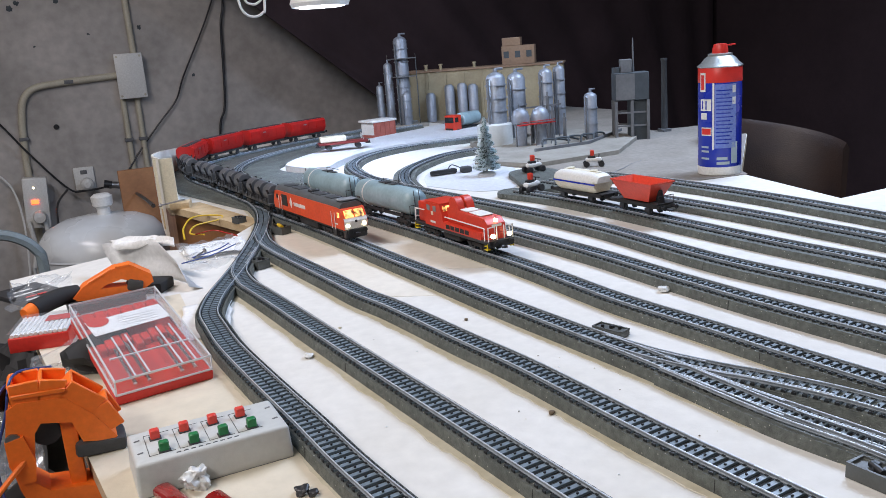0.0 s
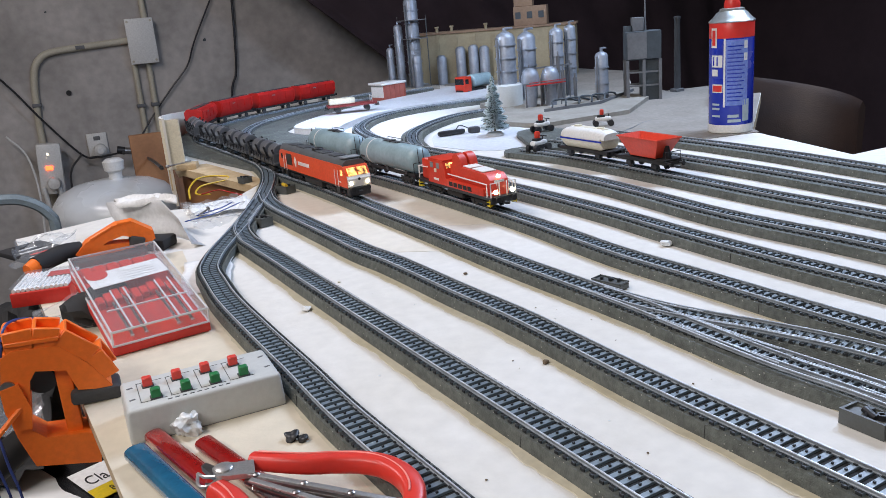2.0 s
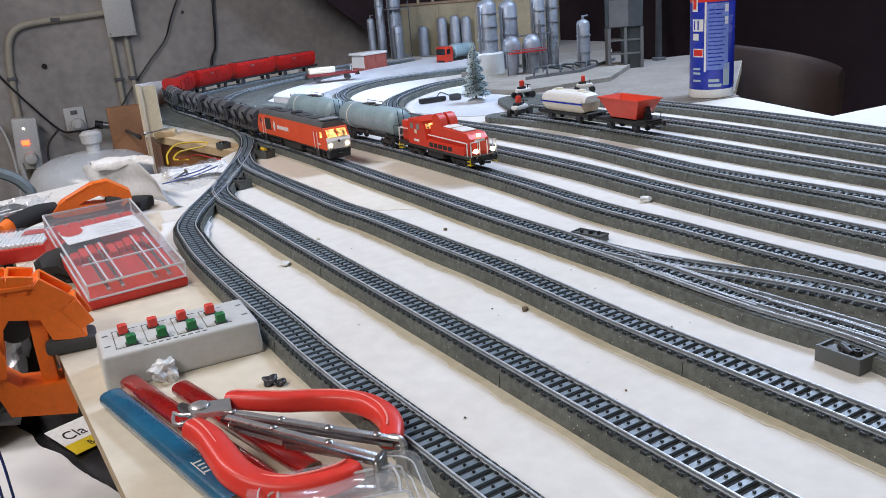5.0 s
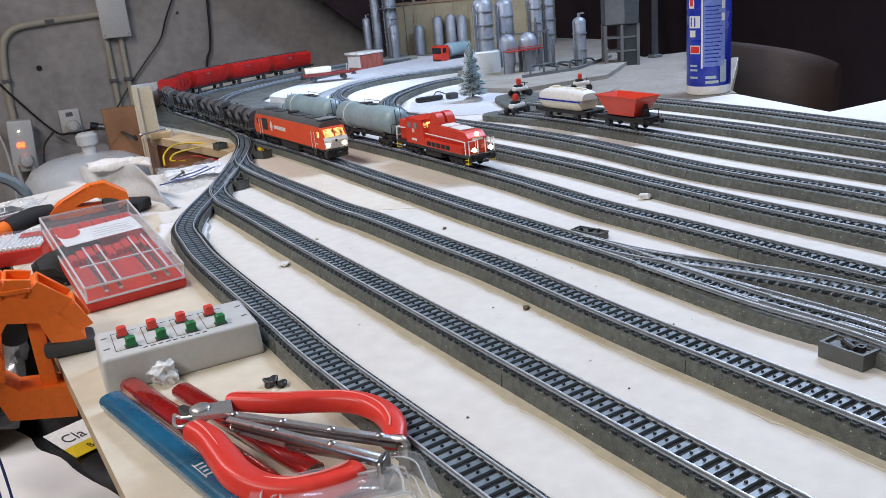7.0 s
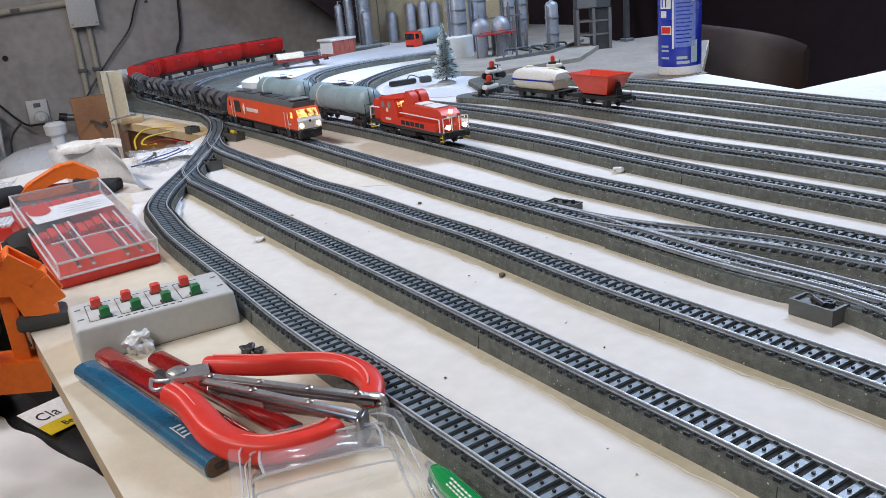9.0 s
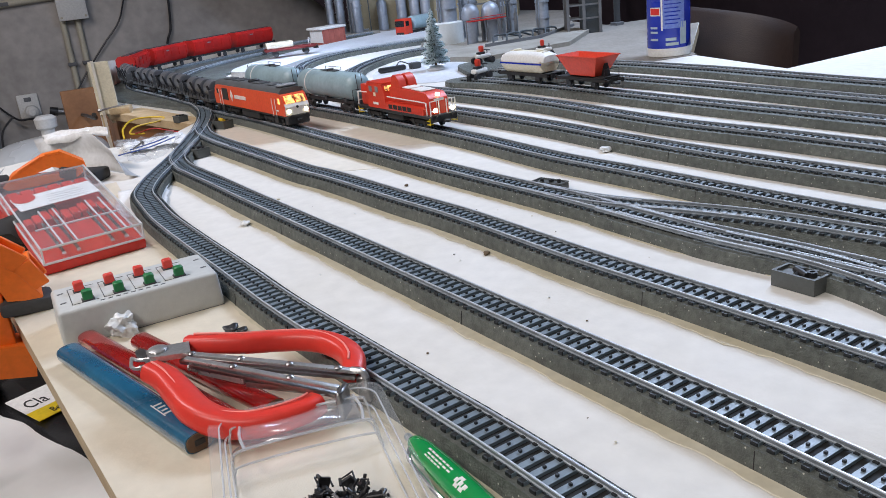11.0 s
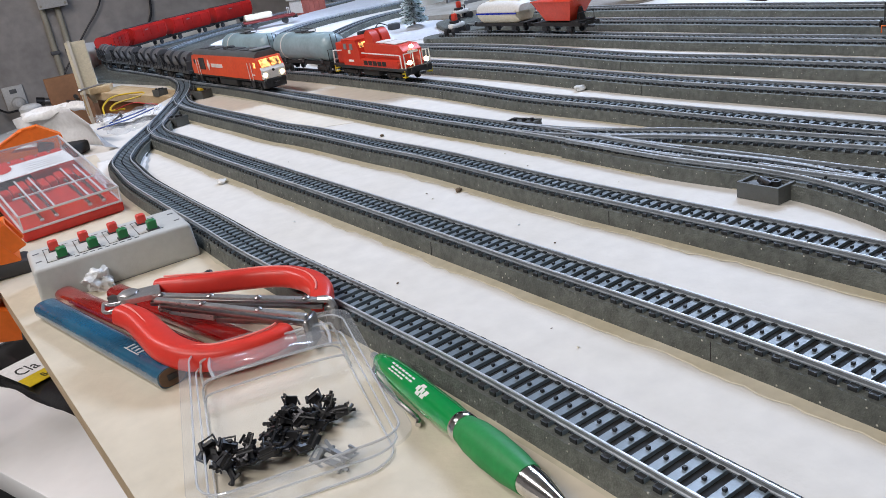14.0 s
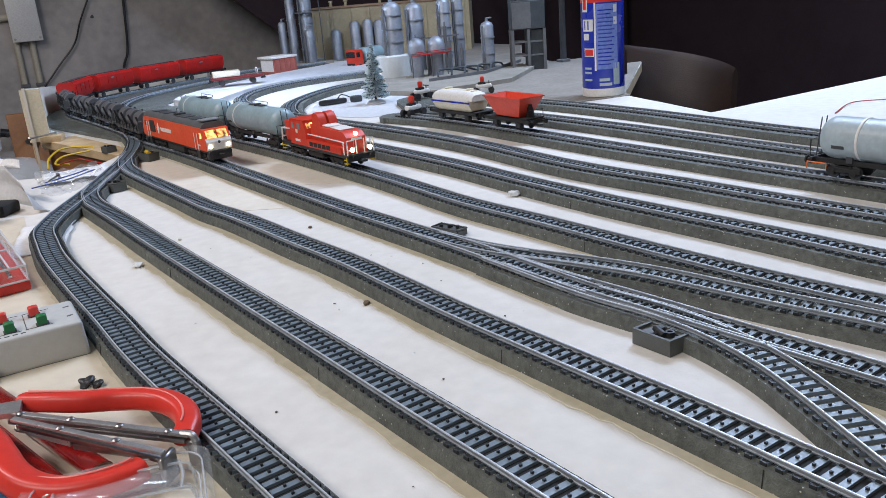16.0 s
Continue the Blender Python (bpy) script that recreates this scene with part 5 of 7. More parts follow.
for x, y, h, r in ((1.4270, 1.0420, 0.170, 0.0078),):
    ch = thing("chimney_model", "slim dark grey model chimney", "model chimney", m=pose(x, y, 0))
    part("shaft", Shape().lathe([(r, 0), (r * 0.85, h * 0.96), (r, h * 0.97), (r, h), (r * 0.5, h)], 14), "darkgrey", ch)
    part("foot", Shape().bevel_box((0, 0, 0.004), (r * 3, r * 3, 0.008), 0.001, seg=1), "plantgrey", ch)

dist = thing("distillation_model", "cluster of grey model distillation columns with platforms", "model factory", m=pose(1.0674, 1.8472, 0, 0, 0, 3.8) @ Matrix.Scale(1.24, 4))
part("footing", Shape().bevel_box((0.0, 0.0, 0.004), (0.12, 0.10, 0.008), 0.001, seg=1), "slab", dist)
column(dist, -0.028, 0.03, 0.105, 0.009, 3)
column(dist, -0.010, 0.012, 0.157, 0.0105, 5)
column(dist, 0.020, -0.005, 0.217, 0.0165, 6)
column(dist, 0.012, -0.032, 0.085, 0.011, 3)
platform(dist, 0.020, -0.005, 0.165, 0.054)
platform(dist, 0.020, -0.005, 0.122, 0.054)
for dx, dy in ((-0.006, -0.03), (0.046, -0.03), (0.046, 0.02), (-0.006, 0.02)):
    part("strut", Shape().rod((dx, dy, 0.008), (dx, dy, 0.166), 0.0013, seg=5), "plantdark", dist)

fac = thing("factory_model", "long ochre model factory hall with a brown roof tower", "model factory", m=pose(1.3518, 1.8262, 0, 0, 0, -35) @ Matrix.Diagonal((1.36, 1.25, 1.25, 1)))
part("wall", Shape().box((0, 0.05, 0.061), (0.37, 0.10, 0.122)), "factory", fac, "ochre hall walls")
part("roof", Shape().bevel_box((0, 0.05, 0.1245), (0.376, 0.106, 0.005), 0.001, seg=1), "factorybrown", fac)
for i in range(9):
    part("pilaster", Shape().box((-0.172 + i * 0.043, -0.0015, 0.060), (0.006, 0.003, 0.118)), "factory", fac)
part("roof_tower", Shape().bevel_box((0.085, 0.04, 0.150), (0.075, 0.055, 0.046), 0.001, seg=1), "factorybrown", fac, "brown roof tower")
part("tower_top", Shape().bevel_box((0.070, 0.04, 0.183), (0.042, 0.045, 0.020), 0.001, seg=1), "factorybrown", fac)
for i in range(3):
    part("tower_window", Shape().box((0.058 + i * 0.026, 0.0118, 0.152), (0.012, 0.001, 0.016)), "plantdark", fac)
for i, x in enumerate((-0.135, -0.10, -0.02)):
    part("roof_vent", Shape().rod((x, 0.03, 0.125), (x, 0.03, 0.138), 0.0035, seg=10).rod((x, 0.03, 0.137), (x, 0.03, 0.141), 0.005, seg=10), "factory", fac)
for i, (x, h) in enumerate(((-0.12, 0.072), (-0.075, 0.09), (-0.045, 0.092), (-0.02, 0.088))):
    part("silo", Shape().lathe([(0.0115, 0), (0.0115, h - 0.006), (0.007, h), (0.0001, h + 0.001)], 16, pose(x, -0.018, 0)), "plantsteel", fac, "small steel silo")

lorry = thing("model_lorry", "model tank lorry with a red cab and blue barrel", "lorry", m=pose(1.1260, 1.5119, 0.0, 0, 0, 23) @ Matrix.Scale(1.22, 4))
part("cab", Shape().bevel_box((-0.032, 0, 0.026), (0.024, 0.029, 0.034), 0.002), "red", lorry, "red cab")
part("windscreen", Shape().box((-0.0443, 0, 0.033), (0.0008, 0.025, 0.012)), "glass", lorry)
part("side_window", Shape().box((-0.036, -0.0147, 0.033), (0.010, 0.0008, 0.010)), "glass", lorry)
part("barrel", Shape().lathe([(0.0001, -0.032), (0.010, -0.031), (0.0145, -0.028), (0.0145, 0.028), (0.010, 0.031), (0.0001, 0.032)], 20, pose(0.020, 0, 0.031, 0, 90, 0)), "tank", lorry, "blue tank barrel")
part("chassis", Shape().box((0.0, 0, 0.0125), (0.092, 0.020, 0.005)), "blackmatt", lorry)
for x in (-0.032, 0.010, 0.026):
    for y in (-0.012, 0.012):
        part("wheel", Shape().rod((x, y - 0.003, 0.0065), (x, y + 0.003, 0.0065), 0.0065, seg=14), "black", lorry)

for x, y, a in ((0.7890, 0.5700, 20), (0.8900, 0.7350, 5), (1.0200, 0.7400, -30)):
    fg = thing("motorbike_model", "tiny model quad bike in white, black and red", "model vehicle", m=pose(x, y, 0.0090 if x < 1.0 else 0.0016, 0, 0, a) @ Matrix.Scale(1.22, 4))
    for dx in (-0.011, 0.011):
        for dy in (-0.006, 0.006):
            part("wheel", Shape().rod((dx, dy - 0.0025, 0.0045), (dx, dy + 0.0025, 0.0045), 0.0045, seg=12), "black", fg)
    part("body", Shape().bevel_box((0, 0, 0.0105), (0.024, 0.009, 0.006), 0.002), "white", fg, "white fairing")
    part("seat", Shape().bevel_box((-0.003, 0, 0.0145), (0.012, 0.007, 0.004), 0.0012), "black", fg)
    part("cargo", Shape().bevel_box((-0.002, 0, 0.0205), (0.006, 0.007, 0.009), 0.002), "red", fg, "red bundle")
    part("handlebar", Shape().rod((0.008, -0.007, 0.018), (0.008, 0.007, 0.018), 0.0007, seg=6).rod((0.008, 0, 0.012), (0.008, 0, 0.018), 0.0007, seg=6), "black", fg)
for k, half, ext in ((8, 0.030, 0.002), (9, 0.044, 0.112)):
    end, way = LINES[k].p[-1], (LINES[k].p[-1] - LINES[k].p[-3]).normalized()
    if k == 9:
        way = (Vector((0.8930, 0.7450, end.z)) - end).normalized()
    tip, side = end + way * ext, Vector((way.y, -way.x, 0))
    rim = [end - way * 0.07 - side * half * 0.62, end - way * 0.07 + side * half * 0.62, end + side * half * 0.9, tip + side * half]
    rim += [tip + side * half * math.cos(a) + way * half * math.sin(a) for a in (0.5, 1.0, 1.57, 2.1, 2.6)] + [tip - side * half, end - side * half * 0.9]
    single("end_plate", Shape().prism([(p.x, p.y) for p in rim], 0.0003, 0.0086 - 0.0002 * k / 8).bevel(0.001, 1), "bed", "rounded dark grey foam plate at the end of a siding", "foam plate")


can = thing("spray_can", "blue and red aerosol spray can with a red nozzle", "spray can", m=pose(1.1190, 0.5230, 0.0, 0, 0, 35.5) @ Matrix.Diagonal((1.14, 1.14, 1.15, 1)))
R = 0.0300
part("foot", Shape().lathe([(R * 0.9, 0), (R, 0.002), (R, 0.013), (R - 0.0004, 0.0135)], 40), "white", can, "white lower band")
part("body", Shape().lathe([(R - 0.0002, 0.0130), (R, 0.0135), (R, 0.130), (R - 0.0002, 0.1302)], 40), "canblue", can, "blue printed body")
part("red_band", Shape().lathe([(R + 0.0001, 0.130), (R + 0.0001, 0.1500), (R - 0.0006, 0.1512)], 40), "canred", can, "red upper band")
part("shoulder", Shape().lathe([(R + 0.0008, 0.1505), (R + 0.0010, 0.1520), (R - 0.0006, 0.1535), (R * 0.86, 0.1565), (R * 0.70, 0.1625), (R * 0.55, 0.1655), (R * 0.55, 0.1680), (R * 0.42, 0.1690)], 40), "canmetal", can, "bare metal shoulder")
part("cap", Shape().lathe([(R * 0.36, 0.168), (R * 0.36, 0.175), (R * 0.28, 0.1815), (0.0001, 0.182)], 20), "canred", can, "red spray cap")
part("straw", Shape().rod((0.004, -0.004, 0.1785), (0.030, -0.014, 0.1790), 0.0012, seg=8), "canred", can, "thin red straw")


def can_patch(a0, a1, z0, z1, mat, name, lift=0.0003):
    s = Shape()
    n = max(int(abs(a1 - a0) / 6), 2)
    lo, hi = [], []
    for i in range(n + 1):
        a = radians(a0 + (a1 - a0) * i / n)
        lo.append(s.bm.verts.new(((R + lift) * math.cos(a), (R + lift) * math.sin(a), z0)))
        hi.append(s.bm.verts.new(((R + lift) * math.cos(a), (R + lift) * math.sin(a), z1)))
    for i in range(n):
        s.bm.faces.new((lo[i], lo[i + 1], hi[i + 1], hi[i]))
    return part(name, s, mat, can)


F = -163   # side of the can that faces down the yard
can_patch(F - 18, F + 40, 0.040, 0.128, "canpanel", "text_panel")
can_patch(F - 24, F - 19, 0.038, 0.130, "white", "panel_edge")
for i in range(15):
    can_patch(F - 14, F + 20 + (i * 7) % 13, 0.046 + i * 0.0052, 0.0475 + i * 0.0052, "canblue", "text_bar", 0.0005)
can_patch(F - 62, F - 27, 0.092, 0.108, "white", "logo_bar")
can_patch(F - 56, F - 52, 0.094, 0.106, "canblue", "logo_bar", 0.0005)
can_patch(F - 44, F - 40, 0.094, 0.106, "canblue", "logo_bar", 0.0005)
can_patch(F - 60, F - 40, 0.080, 0.089, "white", "text_bar")
can_patch(F - 58, F - 26, 0.0575, 0.069, "white", "text_bar")
can_patch(F - 56, F - 28, 0.059, 0.0675, "canred", "text_bar", 0.0005)
for z in (0.040, 0.034, 0.024):
    can_patch(F - 58, F - 30 - z * 100, z, z + 0.0028, "tanklight", "text_bar")
can_patch(F + 26, F + 46, 0.018, 0.048, "tanklight", "bar_code")
for z in (0.105, 0.121):
    can_patch(F + 28, F + 38, z - 0.005, z + 0.005, "white", "hazard_mark", 0.0005)
can_patch(F - 12, F + 22, 0.017, 0.021, "tanklight", "text_bar")
can_patch(F - 12, F + 16, 0.0235, 0.0275, "tanklight", "text_bar")
can_patch(F - 64, F - 44, 0.118, 0.144, "white", "logo_bar", 0.0004)
can_patch(F - 60, F - 48, 0.121, 0.141, "canred", "logo_bar", 0.0006)

# chair in the operating pit
chair = thing("tub_chair", "dark brown leather tub chair standing in the pit", "chair", m=pose(1.4550, 0.7250, -0.850) @ Matrix.Diagonal((1.10, 1.12, 1.0, 1)))
s = Shape()
n = 26
outer, inner = [], []
for i in range(n + 1):
    a = radians(-25 + 215 * i / n)
    outer.append((0.132 * math.cos(a), 0.132 * math.sin(a), i / n))
    inner.append((0.121 * math.cos(a), 0.121 * math.sin(a), i / n))
rings = []
for (ox, oy, f), (ix, iy, _) in zip(outer, inner):
    top = 0.835 + 0.070 * min(1, f * 1.5)
    rings.append([s.bm.verts.new(q) for q in ((ox * 0.9, oy * 0.9, 0.40), (ox, oy, top - 0.012), ((ox + ix) / 2, (oy + iy) / 2, top), (ix, iy, top - 0.012), (ix * 0.9, iy * 0.9, 0.40))])
for a, b in zip(rings, rings[1:]):
    for k in range(5):
        s.bm.faces.new((a[k], b[k], b[(k + 1) % 5], a[(k + 1) % 5]))
s.bm.faces.new(rings[0])
s.bm.faces.new(rings[-1][::-1])
part("backrest", s, "leather", chair, "curved leather backrest")
part("seat", Shape().lathe([(0.10, 0.38), (0.112, 0.40), (0.112, 0.44), (0.095, 0.46), (0.0001, 0.465)], 28), "leather", chair)
for x, y in ((-0.08, -0.07), (0.08, -0.07), (0.08, 0.07), (-0.08, 0.07)):
    part("leg", Shape().rod((x, y, 0), (x * 0.9, y * 0.9, 0.39), 0.010, 0.014, 10), "woodend", chair)

# ring lamp over the curves
lamp = thing("ring_lamp", "round white lamp glowing over the layout", "lamp", m=pose(0.666, 1.1895, 0.330) @ Matrix.Diagonal((1.15, 1.15, 1.0, 1)))
part("glow_disc", Shape().lathe([(0.0001, 0.000), (0.040, 0.002), (0.050, 0.006), (0.050, 0.007), (0.0001, 0.007)], 28), "lampglow", lamp, "glowing diffuser")
part("housing", Shape().lathe([(0.051, 0.004), (0.054, 0.012), (0.050, 0.024), (0.020, 0.032), (0.0001, 0.033)], 28), "white", lamp)
part("arm", Shape().rod((0, 0, 0.03), (0, 0.0, 1.34), 0.006, seg=10), "white", lamp)
cl = thing("lamp_cable", "thin white lamp cable hanging in a loop", "cable")
part("cable", Shape().tube(smooth_line([(0.45, 0.775, 0.85), (0.430, 0.775, 0.45), (0.4252, 0.775, 0.3405), (0.437, 0.775, 0.321), (0.453, 0.775, 0.329), (0.455, 0.775, 0.350), (0.446, 0.785, 0.45), (0.48, 0.86, 1.6)], 8), 0.0018), "white", cl)

# ---- wall fittings ----
W = 3.097
jb = thing("junction_box", "grey-white plastic junction box on the concrete wall", "junction box", m=pose(0.4073, W, 0.2047) @ Matrix.Scale(1.155, 4))
part("housing", Shape().bevel_box((0, -0.02, 0), (0.088, 0.04, 0.148), 0.004), "pvc", jb)
part("lid", Shape().bevel_box((0, -0.042, 0), (0.092, 0.006, 0.152), 0.002), "pvc", jb)
for x in (-0.038, 0.038):
    for z in (-0.066, 0.066):
        part("screw", Shape().rod((x, -0.046, z), (x, -0.044, z), 0.004, seg=10), "conduit", jb)
cond = thing("conduit", "cream plastic conduit pipes clipped to the wall", "conduit")
part("pipe", Shape().tube([(0.424, W - 0.013, 1.64), (0.4341, W - 0.013, 0.2897)], 0.0121, 10), "conduit", cond)
part("pipe", Shape().tube([(0.366, W - 0.013, 0.120), (0.358, W - 0.013, -0.85)], 0.0110, 10), "conduit", cond)
part("pipe", Shape().tube([(0.4204, W - 0.013, 0.120), (0.4135, W - 0.013, -0.85)], 0.0110, 10), "conduit", cond)
part("pipe", Shape().tube(smooth_line([(0.3566, W - 0.013, 0.2105), (0.2584, W - 0.013, 0.2053), (0.1315, W - 0.013, 0.1983), (0.0509, W - 0.013, 0.1864), (0.0083, W - 0.013, 0.1486), (-0.0091, W - 0.013, 0.0846), (-0.0185, W - 0.013, -0.0082), (-0.0257, W - 0.013, -0.1708), (-0.031, W - 0.013, -0.85)], 6), 0.0133, 10), "conduit", cond)
for x, z in ((0.3645, -0.048), (0.419, -0.048), (-0.0165, -0.002), (0.178, 0.2008)):
    part("clip", Shape().bevel_box((x, W - 0.013, z), (0.034, 0.028, 0.014), 0.002), "plantgrey", cond)
so = thing("wall_socket", "white double wall socket with a plug in it", "socket", m=pose(0.1725, W, -0.1816) @ Matrix.Scale(1.155, 4))
part("plate", Shape().bevel_box((0, -0.006, 0), (0.066, 0.012, 0.078), 0.003), "pvc", so)
part("hole", Shape().bevel_box((0, -0.0125, 0.022), (0.022, 0.002, 0.014), 0.0008), "plantgrey", so)
part("plug", Shape().lathe([(0.020, 0), (0.022, 0.01), (0.020, 0.040), (0.010, 0.050), (0.0001, 0.051)], 18, pose(0.005, -0.012, -0.018, 90, 0, 0)), "pvc", so)
ps = thing("power_strip", "white power strip with a lit red switch and a plug", "power strip", m=pose(-0.0131, 3.0207, -0.2437, 0, 4, 0) @ Matrix.Scale(1.155, 4))
part("body", Shape().bevel_box((0, 0, 0), (0.076, 0.045, 0.170), 0.006), "pvc", ps)
part("switch", Shape().bevel_box((-0.004, -0.024, 0.005), (0.022, 0.005, 0.014), 0.001), "redglow", ps, "lit red switch")
part("indicator", Shape().ball((-0.004, -0.023, 0.052), 0.003, 8), "headlight", ps)
part("plug", Shape().lathe([(0.021, 0), (0.022, 0.012), (0.018, 0.034), (0.0001, 0.038)], 18, pose(0.006, -0.022, -0.045, 90, 0, 0)), "pvc", ps)
for x in (-0.028, 0.02):
    part("cord", Shape().tube(smooth_line([(x, -0.03, -0.06), (x + 0.01, -0.03, -0.16), (x - 0.01, -0.03, -0.30), (x, 0.0, -0.60)], 6), 0.0075, 8), "pvc", ps)


def cable(label, pts, r, mat, name="cable"):
    t = thing(name, label, "cable")
    part("cable_run", Shape().tube(smooth_line(pts, 8), r, 7), mat, t)


cable("thin black cable running down the concrete wall", [(-0.1778, 3.0425, 0.1850), (-0.0830, 3.0425, 0.0596), (-0.0063, 3.0425, -0.0585), (0.1065, 3.0425, -0.2079), (0.1669, 3.0316, -0.2247), (0.2528, 3.0207, -0.2178)], 0.0042, "black")
cable("thin black cable hanging from above the wall", [(1.000, 3.08, 1.050), (0.870, 3.08, 0.700), (0.767, 3.08, 0.476), (0.715, 3.08, 0.370), (0.614, 3.08, 0.188), (0.569, 3.08, 0.091), (0.493, 3.08, 0.009), (0.402, 3.08, -0.094), (0.318, 3.06, -0.196), (0.2852, 3.0207, -0.2115)], 0.0035, "black")
cable("black cable hanging straight down the wall", [(0.860, 3.08, 1.050), (0.835, 3.08, 0.700), (0.812, 3.08, 0.473), (0.791, 3.08, 0.374), (0.778, 3.08, 0.193), (0.762, 3.08, 0.044), (0.730, 3.08, -0.058), (0.700, 3.08, -0.442)], 0.0050, "black")
cable("black cable sagging to the cabinet", [(0.2528, 3.0207, -0.2178), (0.2971, 2.6065, -0.1795), (0.3023, 1.9525, -0.1142), (0.2926, 1.4075, -0.0591), (0.2725, 1.0860, -0.0120)], 0.0042, "black")
cable("black cable drooping by the white vessel", [(0.1065, 3.0425, -0.2079), (0.0611, 2.8245, -0.2435), (0.0594, 2.6065, -0.3405), (0.0578, 2.3885, -0.3793), (0.0202, 2.2250, -0.4646)], 0.0042, "black")
cable("white cord looping down beside the ring lamp", [(0.440, 1.19, 1.642), (0.470, 1.19, 0.520), (0.498, 1.19, 0.365), (0.504, 1.19, 0.338), (0.513, 1.19, 0.326), (0.529, 1.19, 0.321), (0.545, 1.19, 0.328), (0.552, 1.19, 0.350), (0.560, 1.19, 0.520), (0.590, 1.19, 1.642)], 0.0026, "pvc")
cable("thin white cord hanging by the power strip", [(-0.1443, 3.0425, -0.1036), (-0.0867, 3.0207, -0.1843), (-0.0692, 2.9880, -0.3359), (-0.0861, 2.9335, -0.5704)], 0.004, "pvc")
cable("bent blue-grey hose behind the table", [(-0.2001, 1.7345, -0.1131), (-0.0966, 1.7345, -0.1292), (-0.0275, 1.7345, -0.1399), (0.0245, 1.7345, -0.1802), (0.0359, 1.7345, -0.2503), (0.0292, 1.7345, -0.5918)], 0.014, "hose", "hose")
adapter = thing("cable_connector", "small metal cable connector with black cords", "connector", m=pose(0.2891, 2.9989, -0.2142, 0, 10, 0) @ Matrix.Scale(1.15, 4))
part("barrel", Shape().rod((-0.03, 0, 0), (0.03, 0, 0), 0.012, seg=14).rod((0.03, 0, 0), (0.045, 0, 0), 0.008, seg=12), "steel", adapter)
part("grip", Shape().rod((-0.045, 0, 0.002), (-0.02, 0, 0), 0.014, seg=12), "black", adapter)

vessel = thing("pressure_vessel", "white enamelled pressure vessel with a round cap", "vessel", m=pose(0.1889, 2.0397, -0.85) @ Matrix.Diagonal((1.16, 1.16, 0.969, 1)))
part("shell", Shape().lathe([(0.150, 0.0), (0.155, 0.05), (0.155, 0.60), (0.150, 0.640), (0.130, 0.672), (0.095, 0.692), (0.05, 0.702), (0.0001, 0.705)], 48), "tankwhite", vessel)
part("cap", Shape().lathe([(0.016, 0.69), (0.016, 0.725), (0.024, 0.732), (0.026, 0.758), (0.018, 0.766), (0.0001, 0.768)], 24, pose(0.012, 0, 0)), "pvc", vessel, "round white cap")
part("weld_seam", Shape().lathe([(0.1552, 0.596), (0.157, 0.60), (0.1552, 0.604)], 48), "tankwhite", vessel)
cab = thing("brown_cabinet", "brown wooden cabinet under the far end of the board", "cabinet")
part("side_panel", Shape().bevel_box((0.345, 1.41, -0.425), (0.02, 0.67, 0.79), 0.002, (0, 0, -1.5)), "brown", cab)
part("back_panel", Shape().bevel_box((0.374, 2.094, -0.455), (0.23, 0.02, 0.80), 0.002), "brown", cab)
part("front_panel", Shape().bevel_box((0.46, 1.08, -0.435), (0.23, 0.02, 0.79), 0.002), "brown", cab)
part("shelf", Shape().bevel_box((0.43, 0.86, -0.175), (0.33, 0.37, 0.02), 0.002, (0, 0, 10)), "brown", cab)

# ---- near half: switch box, tools and clutter ----
sb = thing("switch_box", "pale grey control box with red and green push buttons", "switch box", m=pose(0.2025, -0.0325, 0.0, 0, 0, 2.3) @ Matrix.Scale(1.02, 4))
part("housing", Shape().box((0, 0, 0.0108), (0.0915, 0.0475, 0.0215), taper=0.975).bevel(0.0022, 3), "box", sb, "pale grey plastic housing")
for i in range(4):
    x = -0.0295 + i * 0.0172
    part("printed_frame", Shape().box((x + 0.001, 0.0145, 0.02165), (0.0150, 0.0003, 0.0002)).box((x + 0.001, -0.0150, 0.02165), (0.0150, 0.0003, 0.0002)).box((x - 0.0062, 0, 0.02165), (0.0003, 0.029, 0.0002)), "darkgrey", sb)
    for y, mt, lb, dx in ((0.0078, "btnred", "red push button", 0.0), (-0.0118, "btngreen", "green push button", 0.0026)):
        b = part("button", Shape().bevel_box((x + dx, y, 0.0246), (0.0056, 0.0048, 0.0062), 0.0007, seg=1), mt, sb, lb)
        part("button_collar", Shape().bevel_box((x + dx, y, 0.0219), (0.0070, 0.0062, 0.0008), 0.0002, seg=1), "rubber", b)
for i in range(9):
    part("print_bar", Shape().box((-0.020 + i * 0.0042, -0.0190, 0.02165), (0.0026, 0.0010, 0.0002)), "darkgrey", sb)
for x in (-0.040, 0.040):
    for y in (0.010, -0.008):
        part("slot", Shape().box((x, y, 0.0216), (0.0034, 0.0014, 0.0004), (0, 0, 12)), "plantgrey", sb)
part("base_seam", Shape().box((0, 0, 0.0006), (0.0905, 0.0465, 0.0012)), "grey", sb)

wax = Shape()
bmesh.ops.create_icosphere(wax.bm, subdivisions=4, radius=0.0085)
for v in wax.bm.verts:
    v.co *= 0.94 + 0.50 * noise.noise(v.co * 170) + 0.26 * noise.noise(v.co * 420 + Vector((3, 1, 0)))
    v.co.z = max(v.co.z * 0.9, -0.0065)
single("wax_lump", wax, "wax", "lump of whitish translucent wax by the switch box", "wax", m=pose(0.1902, -0.0600, 0.0066))

